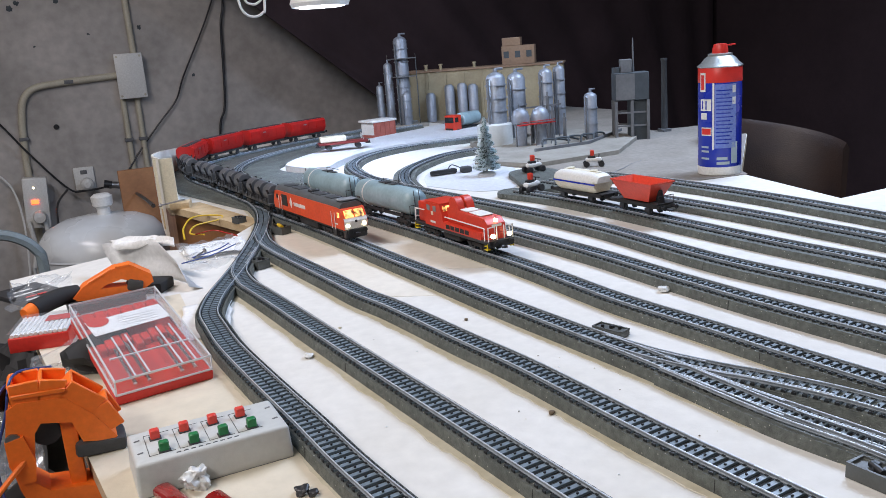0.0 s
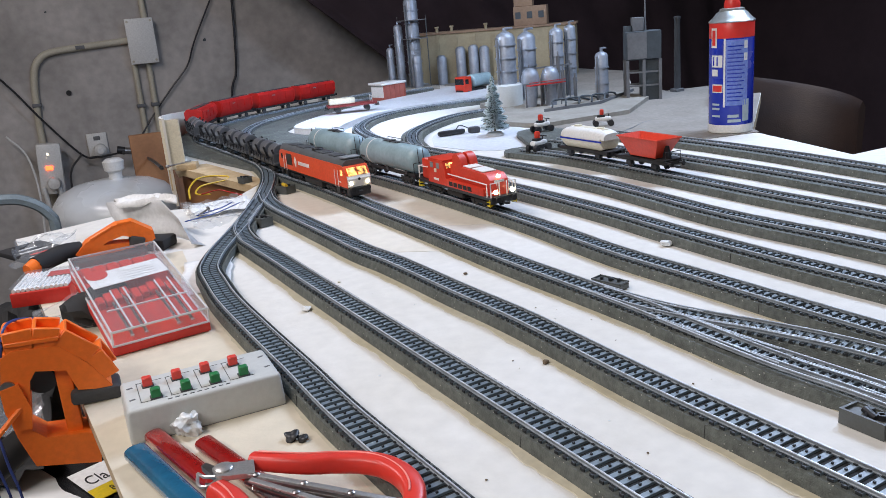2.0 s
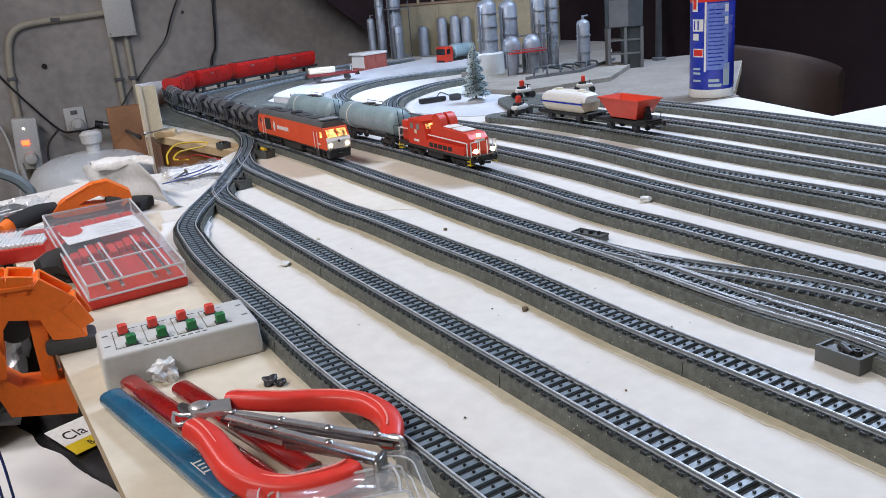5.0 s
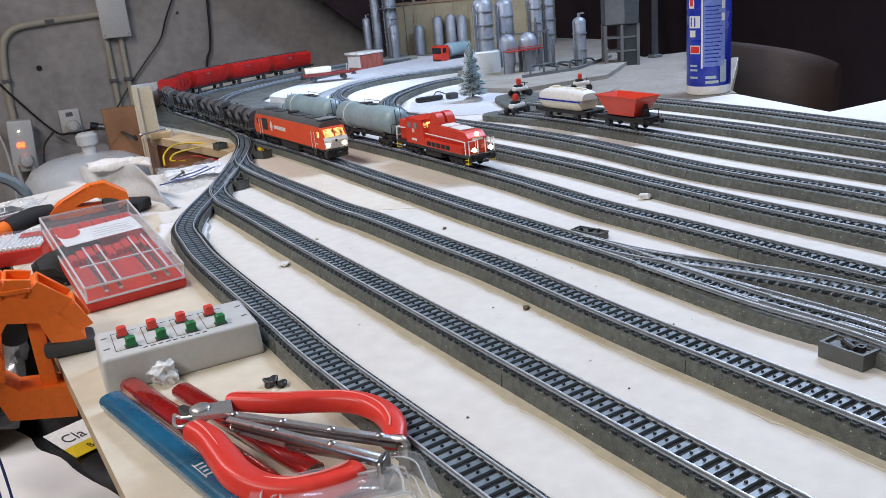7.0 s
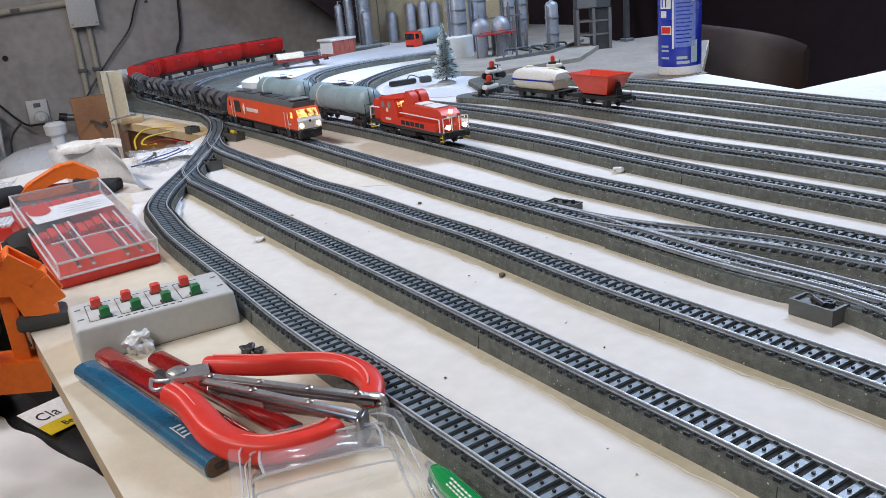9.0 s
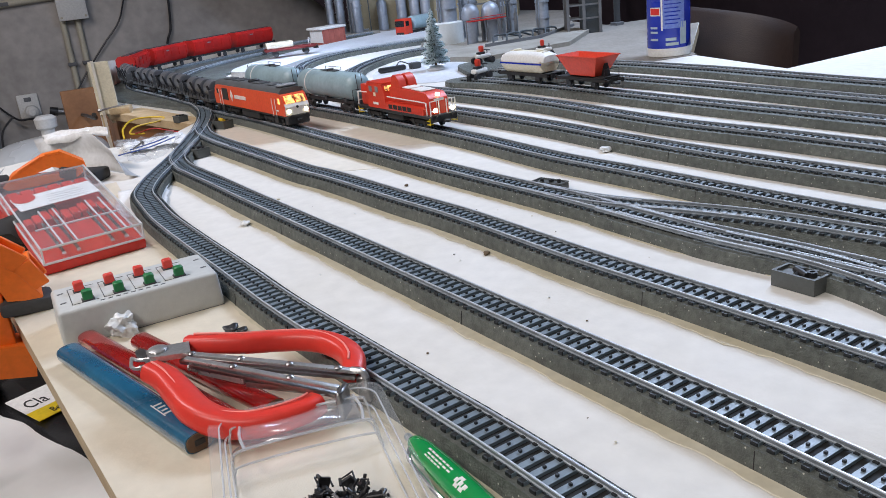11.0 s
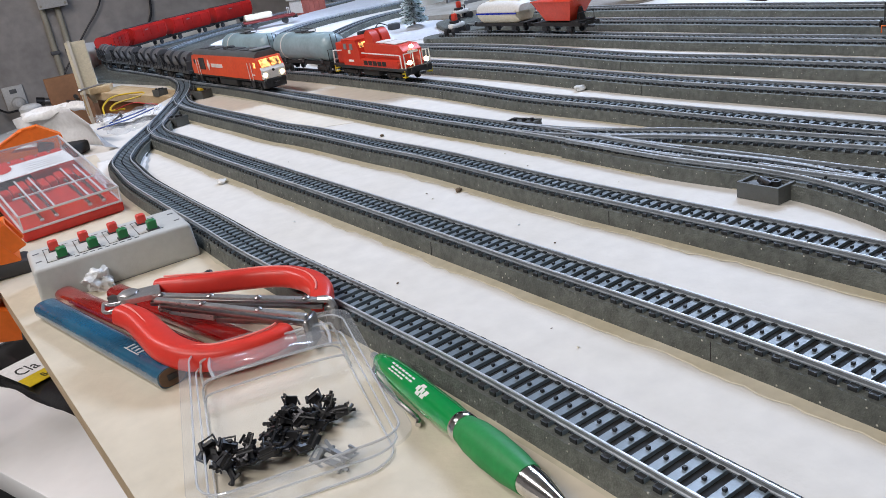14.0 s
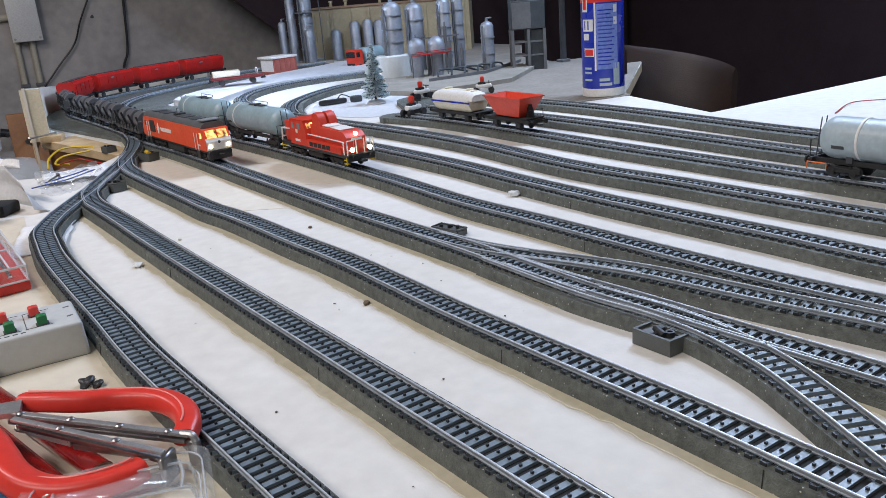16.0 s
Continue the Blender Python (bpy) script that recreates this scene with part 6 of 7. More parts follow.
case = thing("bit_case", "red screwdriver-bit case with a clear lid, propped up at the back", "tool case", m=pose(0.1532, 0.0944, 0.0006, 11.5, 0, 10.3) @ Matrix.Scale(1.045, 4))
w, l = 0.0715, 0.137
part("tray", Shape().box((w / 2, l / 2, 0.0038), (w, l, 0.0076)).bevel(0.0016, 2), "casered", case, "red plastic tray")
for nm, c, sz in (("lid_top", (w / 2, l / 2, 0.0196), (w - 0.002, l - 0.002, 0.0010)), ("lid_side", (w / 2, 0.0012, 0.0136), (w - 0.002, 0.0010, 0.0106)), ("lid_side", (w / 2, l - 0.0012, 0.0136), (w - 0.002, 0.0010, 0.0106)),
                 ("lid_side", (0.0012, l / 2, 0.0136), (0.0010, l - 0.005, 0.0106)), ("lid_side", (w - 0.0012, l / 2, 0.0136), (0.0010, l - 0.005, 0.0106))):
    lo = part(nm, Shape().box(c, sz), "clear", case, "clear plastic lid")
    lo.visible_shadow = False
# rim tubes whitened to paint the highlights of the lid's edges
for z in (0.0197, 0.0082):
    part("lid_rim", Shape().tube([(0.001, 0.001, z), (w - 0.001, 0.001, z), (w - 0.001, l - 0.001, z), (0.001, l - 0.001, z), (0.001, 0.001, z)], 0.0009, 6), "lidglint", case, "lid edge with a white highlight in its colour")
for q in ((0.001, 0.001), (w - 0.001, 0.001), (w - 0.001, l - 0.001), (0.001, l - 0.001)):
    part("lid_corner", Shape().rod((*q, 0.0082), (*q, 0.0197), 0.0007, seg=6), "lidglint", case)
part("lid_bar", Shape().box((w / 2, 0.034, 0.0193), (w - 0.012, 0.0012, 0.0010)), "lidglint", case)
for x in (0.016, 0.026, 0.050, 0.060):
    part("lid_rib", Shape().box((x, 0.034, 0.0193), (0.0012, 0.064, 0.0010)), "lidglint", case, "moulded lid rib")
    part("driver_shank", Shape().rod((x, 0.006, 0.0105), (x, 0.072, 0.0105), 0.0016, seg=8), "chrome", case, "bright steel bit")
for i in range(9):
    x = 0.008 + i * 0.0068
    h = 0.012 + 0.006 * ((i * 37) % 5) / 4
    part("bit_holder", Shape().bevel_box((x, 0.066 + 0.008 * ((i * 13) % 4) / 3, 0.0100), (0.0058, h, 0.0060), 0.0008, seg=1), "casered", case)
for i in range(6):
    part("socket", Shape().bevel_box((0.010 + i * 0.0105, 0.118, 0.0105), (0.0085, 0.016, 0.0065), 0.001, seg=1), "casered", case)
part("leaflet", Shape().box((w * 0.5, 0.093, 0.0170), (w * 0.84, 0.026, 0.0003), (0, 0, 4)), "paper", case, "white printed leaflet")
part("brand_dot", Shape().rod((0.014, 0.100, 0.0173), (0.014, 0.100, 0.0175), 0.0085, seg=24), "casered", case, "red roundel")
for i in range(4):
    part("print_bar", Shape().box((0.044, 0.086 + i * 0.0042, 0.0173), (0.030, 0.0005, 0.0002)), "greyfoil", case)

glove = Shape()
bmesh.ops.create_icosphere(glove.bm, subdivisions=3, radius=0.022)
for v in glove.bm.verts:
    v.co = Vector((v.co.x * 1.35, v.co.y * 0.9, v.co.z * 0.8)) * (1 + 0.5 * noise.noise(v.co * 70))
    v.co.z = max(v.co.z, -0.014)
single("work_glove", glove, "blackmatt", "crumpled black work glove under the bit case", "glove", m=pose(0.1515, 0.187, 0.0142))

c2 = thing("drill_case", "flat red drill-bit case with a ribbed pale lid", "tool case", m=pose(0.1034, 0.3055, 0.0, 0, 0, -10.5))
part("tray", Shape().box((0, 0, 0.0068), (0.052, 0.060, 0.0136)).bevel(0.0012, 2), "casered", c2, "bright red tray")
for i in range(12):
    part("lid_rib", Shape().rod((-0.0225 + i * 0.0041, -0.0275, 0.0150), (-0.0225 + i * 0.0041, 0.0275, 0.0150), 0.0019, seg=8), "paper", c2, "pale ribbed insert")
part("label_plate", Shape().bevel_box((0.012, 0.012, 0.0172), (0.024, 0.016, 0.0008), 0.0003, seg=1), "casered", c2)
cl2 = part("lid", Shape().bevel_box((0, 0, 0.0182), (0.051, 0.059, 0.0010), 0.0004, seg=1), "clear", c2, "clear lid")
cl2.visible_shadow = False

# clamp gripping the board's edge
cp = thing("bar_clamp", "orange plastic bar clamp gripping the board's edge", "clamp", m=pose(0.1225, 0.0316, 0.0, 0, 0, 1.2) @ Matrix.Diagonal((1.045, 1.0, 0.945, 1)) @ pose(-0.13, -0.03, 0.0))
cy = 0.030
k = 1.045
outline = [(0.100, 0.056), (0.106, 0.0595), (0.125, 0.0575), (0.131, 0.0560), (0.1445, 0.0405), (0.155, 0.022), (0.153, 0.020), (0.136, 0.024), (0.132, 0.039), (0.116, 0.043), (0.112, 0.037), (0.107, 0.004), (0.114, -0.004), (0.135, -0.007), (0.143, -0.012), (0.140, -0.031), (0.105, -0.022), (0.099, 0.001), (0.096, 0.024), (0.097, 0.039)]
ol = [(0.11 + (x - 0.11) * k, 0.272 + (z - 0.272) * k) for x, z in outline]
turn = pose(0, cy, 0, 90, 0, 0)
part("jaw_frame", Shape().prism(ol, -0.013, 0.013, turn).bevel(0.0016, 2), "orange", cp, "orange plastic jaw frame")
spine = [(0.11 + (x - 0.11) * k, 0.272 + (z - 0.272) * k) for x, z in ((0.1035, 0.0665), (0.1185, 0.0665), (0.1315, 0.0630), (0.1470, 0.0465), (0.1535, 0.0300))]
for (xa, za), (xb, zb) in zip(spine, spine[1:]):
    ln, an = math.hypot(xb - xa, zb - za), math.degrees(math.atan2(zb - za, xb - xa))
    for y in (-0.0112, 0.0112):
        part("arm_flange", Shape().bevel_box(((xa + xb) / 2, cy + y, (za + zb) / 2 - 0.002), (ln + 0.0012, 0.0026, 0.0150), 0.0007, (0, -an, 0), 1), "orange", cp)
    part("pocket_rib", Shape().bevel_box((xa, cy, za - 0.002), (0.0024, 0.0205, 0.0140), 0.0006, (0, -an, 0), 1), "orange", cp)
part("pocket_rib", Shape().bevel_box((spine[-1][0], cy, spine[-1][1] + 0.001), (0.0030, 0.0240, 0.0070), 0.0006, (0, 68, 0), 1), "orange", cp)
part("side_groove", Shape().bevel_box((0.1180, cy - 0.0132, 0.0535), (0.030, 0.0014, 0.0030), 0.0005, (0, 4, 0), 1), "orange", cp)
part("pad", Shape().bevel_box((0.147, cy - 0.002, 0.0058), (0.030, 0.026, 0.0105), 0.003, (0, 4, 0)), "rubber", cp, "dark grey rubber pad")
part("lower_pad", Shape().bevel_box((0.150, cy, -0.0265), (0.020, 0.024, 0.010), 0.002), "rubber", cp)
part("sliding_jaw", Shape().box((0.1305, cy + 0.002, 0.004), (0.0092, 0.020, 0.070)).bevel(0.0012, 2), "orange", cp, "orange sliding jaw")
part("pivot", Shape().rod((0.100, cy - 0.0150, 0.026), (0.100, cy + 0.0150, 0.026), 0.0042, seg=16), "steel", cp, "steel pivot pin")
part("pivot", Shape().rod((0.118, cy - 0.006, 0.022), (0.118, cy + 0.012, 0.022), 0.0085, seg=18), "black", cp, "black knob")
part("cheek", Shape().prism([(0.11 + (x - 0.11) * k, 0.272 + (z - 0.272) * k) for x, z in ((0.096, 0.036), (0.106, 0.038), (0.110, 0.020), (0.108, 0.006), (0.100, 0.006), (0.096, 0.020))], 0.0125, 0.0155, turn).bevel(0.0008, 1), "orange", cp)
part("grip", Shape().rod((0.100, cy + 0.005, 0.050), (0.035, cy + 0.03, 0.058), 0.010, 0.012, 12), "blackmatt", cp, "black rubber grip")
part("lower_grip", Shape().rod((0.104, cy, -0.018), (0.060, cy - 0.01, -0.045), 0.010, 0.012, 12), "blackmatt", cp)

# second clamp lying on the heap
c3 = thing("trigger_clamp", "orange and black trigger clamp lying on the tool heap", "clamp")
frame_turn = pose(0, 0.375, 0, 90, 0, 0)
part("jaw_frame", Shape().prism([(0.1297, 0.0195), (0.1412, 0.0300), (0.1718, 0.0436), (0.1890, 0.0448), (0.2081, 0.0315), (0.2090, 0.0230), (0.1980, 0.0166), (0.1910, 0.0265), (0.1780, 0.0315), (0.1630, 0.0280), (0.1571, 0.0250), (0.1720, 0.0240), (0.1840, 0.0228), (0.1860, 0.0172), (0.1728, 0.0160), (0.1500, 0.0150), (0.1334, 0.0160)], -0.010, 0.010, frame_turn).bevel(0.0014, 2), "orange", c3, "orange jaw frame")
for x0, z0, x1, z1 in ((0.146, 0.0325, 0.170, 0.0430), (0.174, 0.0445, 0.188, 0.0450)):
    part("arm_rib", Shape().rod((x0, 0.3655, z0), (x1, 0.3655, z1), 0.0016, seg=6), "orange", c3)
part("pad", Shape().bevel_box((0.1905, 0.3735, 0.0225), (0.0150, 0.0230, 0.0115), 0.002, (0, 18, 0)), "rubber", c3, "dark rubber pad")
part("grip", Shape().tube(smooth_line([(0.1345, 0.3790, 0.0210), (0.1200, 0.3720, 0.0225), (0.1060, 0.3600, 0.0215), (0.0930, 0.3480, 0.0195)], 6), 0.0092, 14), "blackmatt", c3, "black rubber grip")
part("grip_end", Shape().rod((0.0940, 0.3490, 0.0196), (0.0855, 0.3415, 0.0180), 0.0086, 0.0060, 12), "orange", c3)
single("grey_block", Shape().bevel_box((0.160, 0.378, 0.0078), (0.075, 0.050, 0.0150), 0.003, (0, 0, 4)), "darkgrey", "dark tool pouch under the trigger clamp", "pouch")

# carpenter's pencils
def pencil(name, label, a, b, wd, mat, print_at=None):
    a, b = Vector(a), Vector(b)
    d = b - a
    t = thing(name, label, "pencil", m=Matrix.Translation((a + b) / 2) @ d.to_track_quat("X", "Z").to_matrix().to_4x4())
    L, h = d.length, wd * 0.34
    sec = [(wd * 0.5 * math.copysign(abs(math.cos(a)) ** 0.8, math.cos(a)), h * math.copysign(abs(math.sin(a)) ** 0.7, math.sin(a))) for a in (2 * math.pi * i / 20 for i in range(20))]
    part("barrel", Shape().sweep([(-L / 2, 0, 0), (0, 0, 0), (L / 2, 0, 0)], sec), mat, t)
    part("end_grain", Shape().sweep([(L / 2, 0, 0), (L / 2 + 0.0004, 0, 0)], [(x * 0.9, y * 0.9) for x, y in sec]), "woodend", t, "bare wooden end")
    part("lead", Shape().bevel_box((L / 2 + 0.0005, 0, 0), (0.0006, wd * 0.35, h * 0.6), 0.0002, seg=1), "black", t)
    if print_at is not None:
        for i in range(4):
            part("print_bar", Shape().box((print_at + i * 0.0036, 0.0003 * (i % 2), h + 0.00005), (0.0012, 0.0042 - 0.0008 * (i % 3), 0.0003)), "greyfoil", t)
        part("print_bar", Shape().box((print_at + 0.005, -0.0022, h - 0.0002), (0.015, 0.0006, 0.0003)), "greyfoil", t)
    return t


pencil("carpenter_pencil", "flat dark blue carpenter's pencil with pale lettering", (0.1592, -0.0758, 0.0050), (0.2018, -0.2165, 0.0050), 0.0136, "pencilblue", 0.036)
pencil("carpenter_pencil", "shiny red carpenter's pencil under the wire stripper", (0.1700, -0.0600, 0.0048), (0.2190, -0.2120, 0.0048), 0.0112, "pencilred")
pencil("marking_pencil", "shiny red marking pencil with a black end under the wire stripper", (0.1955, -0.0850, 0.0045), (0.2370, -0.2080, 0.0045), 0.0112, "pencilred")

# wire stripper with red handles
ws = thing("wire_stripper", "wire stripper with red dipped handles and steel jaws", "pliers")


def grip(points, r):
    pts = smooth_line(points, 8)
    n = len(pts)
    rad = [r * (0.80 + 0.20 * math.sin(math.pi * min(max(i / n, 0.05), 0.95))) for i in range(n)]
    return part("handle", Shape().tube(pts, rad, 20, 0.80, 0.62), "handle", ws, "red plastic-dipped handle")


outer = [(0.2125, -0.1560, 0.0240), (0.2248, -0.1650, 0.0238), (0.2374, -0.1702, 0.0220), (0.2506, -0.1728, 0.0200), (0.2625, -0.1785, 0.0190), (0.2712, -0.1865, 0.0180), (0.2762, -0.1985, 0.0170), (0.2762, -0.2105, 0.0160), (0.2718, -0.2210, 0.0150)]
lower = [(0.1925, -0.1700, 0.0220), (0.1975, -0.1800, 0.0200), (0.2007, -0.1931, 0.0170), (0.2040, -0.2064, 0.0140), (0.2108, -0.2165, 0.0110), (0.2211, -0.2235, 0.0092), (0.2327, -0.2272, 0.0090), (0.2452, -0.2284, 0.0095), (0.2525, -0.2262, 0.0100)]
for line, r in ((outer, 0.0064), (lower, 0.0072)):
    g = grip(line, r)
    # moulded ridge; its pale colour paints the highlight that runs along it
    bead = [p + Vector((-0.0012, 0.0022, r * 0.785)) for p in smooth_line(line, 8)[3:-3]]
    part("parting_seam", Shape().tube(bead, 0.00055, 6), "seam_glint", g, "raised parting seam with its highlight in the colour")
part("jaw", Shape().prism([(0.1928, -0.1585), (0.1935, -0.1672), (0.1990, -0.1702), (0.2036, -0.1716), (0.2107, -0.1744), (0.2124, -0.1610), (0.2037, -0.1588), (0.1975, -0.1560)], 0.0250, 0.0275).bevel(0.0006, 1), "bright", ws, "bright steel stripping jaw")
part("jaw", Shape().prism([(0.1886, -0.1480), (0.1912, -0.1462), (0.1975, -0.1560), (0.2000, -0.1640), (0.1950, -0.1660), (0.1915, -0.1580)], 0.0215, 0.0246).bevel(0.0005, 1), "steel", ws, "lower steel jaw")
part("jaw_tang", Shape().prism([(0.1880, -0.1660), (0.1960, -0.1690), (0.1985, -0.1800), (0.1930, -0.1810)], 0.0200, 0.0248).bevel(0.0005, 1), "steel", ws)
part("pivot", Shape().lathe([(0.0044, 0), (0.0046, 0.0010), (0.0032, 0.0018), (0.0001, 0.0020)], 22, pose(0.1978, -0.1620, 0.0275)), "bright", ws, "domed pivot screw")


def link(a, b, width, thick, mat="bright", name="link_bar"):
    a, b = Vector(a), Vector(b)
    m = Matrix.Translation((a + b) / 2) @ (b - a).to_track_quat("X", "Z").to_matrix().to_4x4()
    q = Shape().bevel_box((0, 0, 0), ((b - a).length, width, thick), min(width, thick) * 0.22)
    bmesh.ops.transform(q.bm, matrix=m, verts=q.bm.verts)
    return part(name, q, mat, ws, "bright steel link bar" if mat == "bright" else "dark steel link")


link((0.2060, -0.1700, 0.0268), (0.2730, -0.2245, 0.0178), 0.0034, 0.0016)
link((0.2060, -0.1710, 0.0232), (0.2718, -0.2238, 0.0150), 0.0034, 0.0022, "steel")
link((0.2075, -0.1770, 0.0262), (0.2612, -0.2310, 0.0164), 0.0031, 0.0016)
link((0.2090, -0.1770, 0.0225), (0.2600, -0.2300, 0.0130), 0.0030, 0.0022, "steel")
link((0.2125, -0.1780, 0.0195), (0.2290, -0.1968, 0.0165), 0.0040, 0.0036)
link((0.2300, -0.1960, 0.0150), (0.2560, -0.2190, 0.0120), 0.0060, 0.0030, "steel")
for x, y, z in ((0.2110, -0.1745, 0.0262), (0.2300, -0.1895, 0.0236), (0.2480, -0.2050, 0.0212), (0.2660, -0.2190, 0.0190), (0.2250, -0.1945, 0.0232), (0.2450, -0.2145, 0.0196)):
    part("rivet", Shape().lathe([(0.0019, 0), (0.0019, 0.0008), (0.0010, 0.0014), (0.0001, 0.0015)], 12, pose(x, y, z)), "steel", ws, "steel rivet")
sp = [Vector((0.2085, -0.1770, 0.0215)).lerp(Vector((0.2135, -0.1800, 0.0200)), i / 40) + Vector((0.0014 * math.cos(i * 0.95), 0.0010 * math.cos(i * 0.95), 0.0016 * math.sin(i * 0.95))) for i in range(41)]
part("spring", Shape().tube(sp, 0.0004, 5), "bright", ws, "coil spring")
part("stop_hook", Shape().tube(smooth_line([(0.2705, -0.2225, 0.0182), (0.2742, -0.2255, 0.0178), (0.2752, -0.2268, 0.0150), (0.2742, -0.2262, 0.0090)], 5), 0.0017, 8), "bright", ws, "bent steel stop hook")
part("stop_plate", Shape().bevel_box((0.2745, -0.2255, 0.0090), (0.0060, 0.0034, 0.0130), 0.0008, (0, 0, -40), 1), "steel", ws, "dark steel stop plate")
part("stop_plate", Shape().bevel_box((0.2620, -0.2325, 0.0100), (0.0030, 0.0110, 0.0135), 0.0008, (0, 0, -40), 1), "steel", ws, "dark steel stop plate")

for pts in ([(0.1955, -0.1640, 0.0250), (0.1890, -0.1600, 0.0246), (0.1862, -0.1540, 0.0240)], [(0.1955, -0.1660, 0.0250), (0.1885, -0.1690, 0.0244), (0.1850, -0.1640, 0.0238), (0.1862, -0.1540, 0.0240)]):
    part("wire_fork", Shape().tube(smooth_line(pts, 6), 0.0009, 7), "bright", ws, "thin bent steel fork")

# blister tray with couplings
tray = thing("blister_tray", "clear plastic blister tray lying open on the board", "tray", m=pose(0.2333, -0.2794, 0.0006, 0, 0, -10))
tw, tl, th = 0.069, 0.112, 0.013


def edge(a, b, r, n=5):
    """Rounded rectangle, counter-clockwise."""
    out = []
    for cx, cyy, q in ((a - r, -b + r, -90), (a - r, b - r, 0), (-a + r, b - r, 90), (-a + r, -b + r, 180)):
        out += [(cx + r * math.cos(radians(q + 90 * i / n)), cyy + r * math.sin(radians(q + 90 * i / n))) for i in range(n + 1)]
    return out


s = Shape()
loops = []
for inset, z in ((0.0042, 0.0), (0.0012, th), (-0.0028, th), (-0.0028, th - 0.0012)):
    loops.append([s.bm.verts.new((x, y, z)) for x, y in edge(tw / 2 - inset, tl / 2 - inset, 0.010)])
s.bm.faces.new(loops[0])
for a, b in zip(loops, loops[1:]):
    for i in range(len(a)):
        s.bm.faces.new((a[i], a[(i + 1) % len(a)], b[(i + 1) % len(a)], b[i]))
to = part("shell", s, "clearbag", tray)
to.visible_shadow = False
# beads and ridges carry the tray's highlights as milky white
for z, ins in ((th, 0.001), (th * 0.55, 0.0028), (0.0004, 0.0045)):
    e = edge(tw / 2 - ins, tl / 2 - ins, 0.010)
    part("rim_bead", Shape().tube([(x + 0.0012 * noise.noise(Vector((x * 40, y * 40, z * 90))), y + 0.0012 * noise.noise(Vector((x * 40, y * 40, 5 + z * 90))), z + 0.0010 * noise.noise(Vector((x * 55, y * 55, 9)))) for x, y in e + e[:1]], 0.00042, 6), "edgeglint", tray)
for y0, z0, r0 in ((0.030, 0.0105, 0.0006), (0.0245, 0.0070, 0.0005), (0.048, 0.0118, 0.0006)):
    arch = smooth_line([(-tw / 2 + 0.0045, y0 - 0.003, 0.0015), (-tw / 2 + 0.0055, y0 - 0.001, z0 * 0.75), (-tw / 2 + 0.0095, y0, z0), (0, y0 + 0.0008, z0 + 0.0003), (tw / 2 - 0.0095, y0, z0), (tw / 2 - 0.0055, y0 - 0.001, z0 * 0.75), (tw / 2 - 0.0045, y0 - 0.003, 0.0015)], 5)
    part("fold_ridge", Shape().tube(arch, r0, 6), "edgeglint", tray, "folded ridge with its highlight in the colour")
for x0 in (-0.0240, 0.0245):
    part("fold_ridge", Shape().tube(smooth_line([(x0, 0.030, 0.0104), (x0 * 1.05, 0.040, 0.0112), (x0, 0.051, 0.0116)], 5), 0.0007, 6), "edgeglint", tray, "folded ridge with its highlight in the colour")
bay = Shape()
q = [bay.bm.verts.new(v) for v in ((-0.0245, 0.0305, 0.0103), (0.0245, 0.0305, 0.0103), (0.0240, 0.0515, 0.0114), (-0.0240, 0.0515, 0.0114))]
bay.bm.faces.new(q)
bo = part("raised_bay", bay, "clearbag", tray, "raised clear bay")
bo.visible_shadow = False
sol = bo.modifiers.new("thickness", "SOLIDIFY")
sol.thickness = 0.0005
rng = random.Random(11)


def coupling(x, y, z, a, mat="black"):
    t = thing("coupling", "tiny black plastic model coupling" if mat == "black" else "tiny grey model coupling", "coupling", "loose couplings", m=pose(x, y, z, rng.uniform(-35, 35), rng.uniform(-35, 35), a) @ Matrix.Scale(0.88, 4))
    part("hook", Shape().box((0, 0, 0), (0.0085, 0.0022, 0.0016)).box((0.0048, 0, 0.0016), (0.0014, 0.0052, 0.0044)).box((0.0048, 0.0026, 0.004), (0.0040, 0.0010, 0.0010)), mat, t)
    part("shaft", Shape().rod((-0.0042, -0.003, 0), (-0.0042, 0.003, 0), 0.0007, seg=6).rod((-0.002, 0, 0), (-0.0075, 0.001, 0.0018), 0.0008, seg=6), mat, t)
    part("loop", Shape().tube([(0.002, -0.0032, 0.001), (0.0075, -0.0032, 0.0026), (0.0075, 0.0032, 0.0026), (0.002, 0.0032, 0.001)], 0.0005, 5), mat, t)


heap = smooth_line([(0.2040, -0.2885), (0.2090, -0.2965), (0.2150, -0.2995), (0.2215, -0.2985), (0.2265, -0.2905), (0.2330, -0.2865), (0.2420, -0.2885), (0.2490, -0.2940)], 6)
for i in range(38):
    q = heap[rng.randrange(len(heap))]
    tall = 0.0035 + 0.0045 * rng.random() * (1.0 if 0.215 < q.x < 0.245 else 0.6)
    coupling(q.x - 0.0015 + rng.gauss(0, 0.0022), q.y - 0.0040 + rng.gauss(0, 0.0026), tall, rng.uniform(0, 360))
for x, y in ((0.2290, -0.3040), (0.2335, -0.3075), (0.2360, -0.3020)):
    coupling(x, y, 0.0040, rng.uniform(0, 360))
for x, y in ((0.2350, -0.3225), (0.2385, -0.3190)):
    coupling(x, y, 0.0035, rng.uniform(0, 360), "grey")

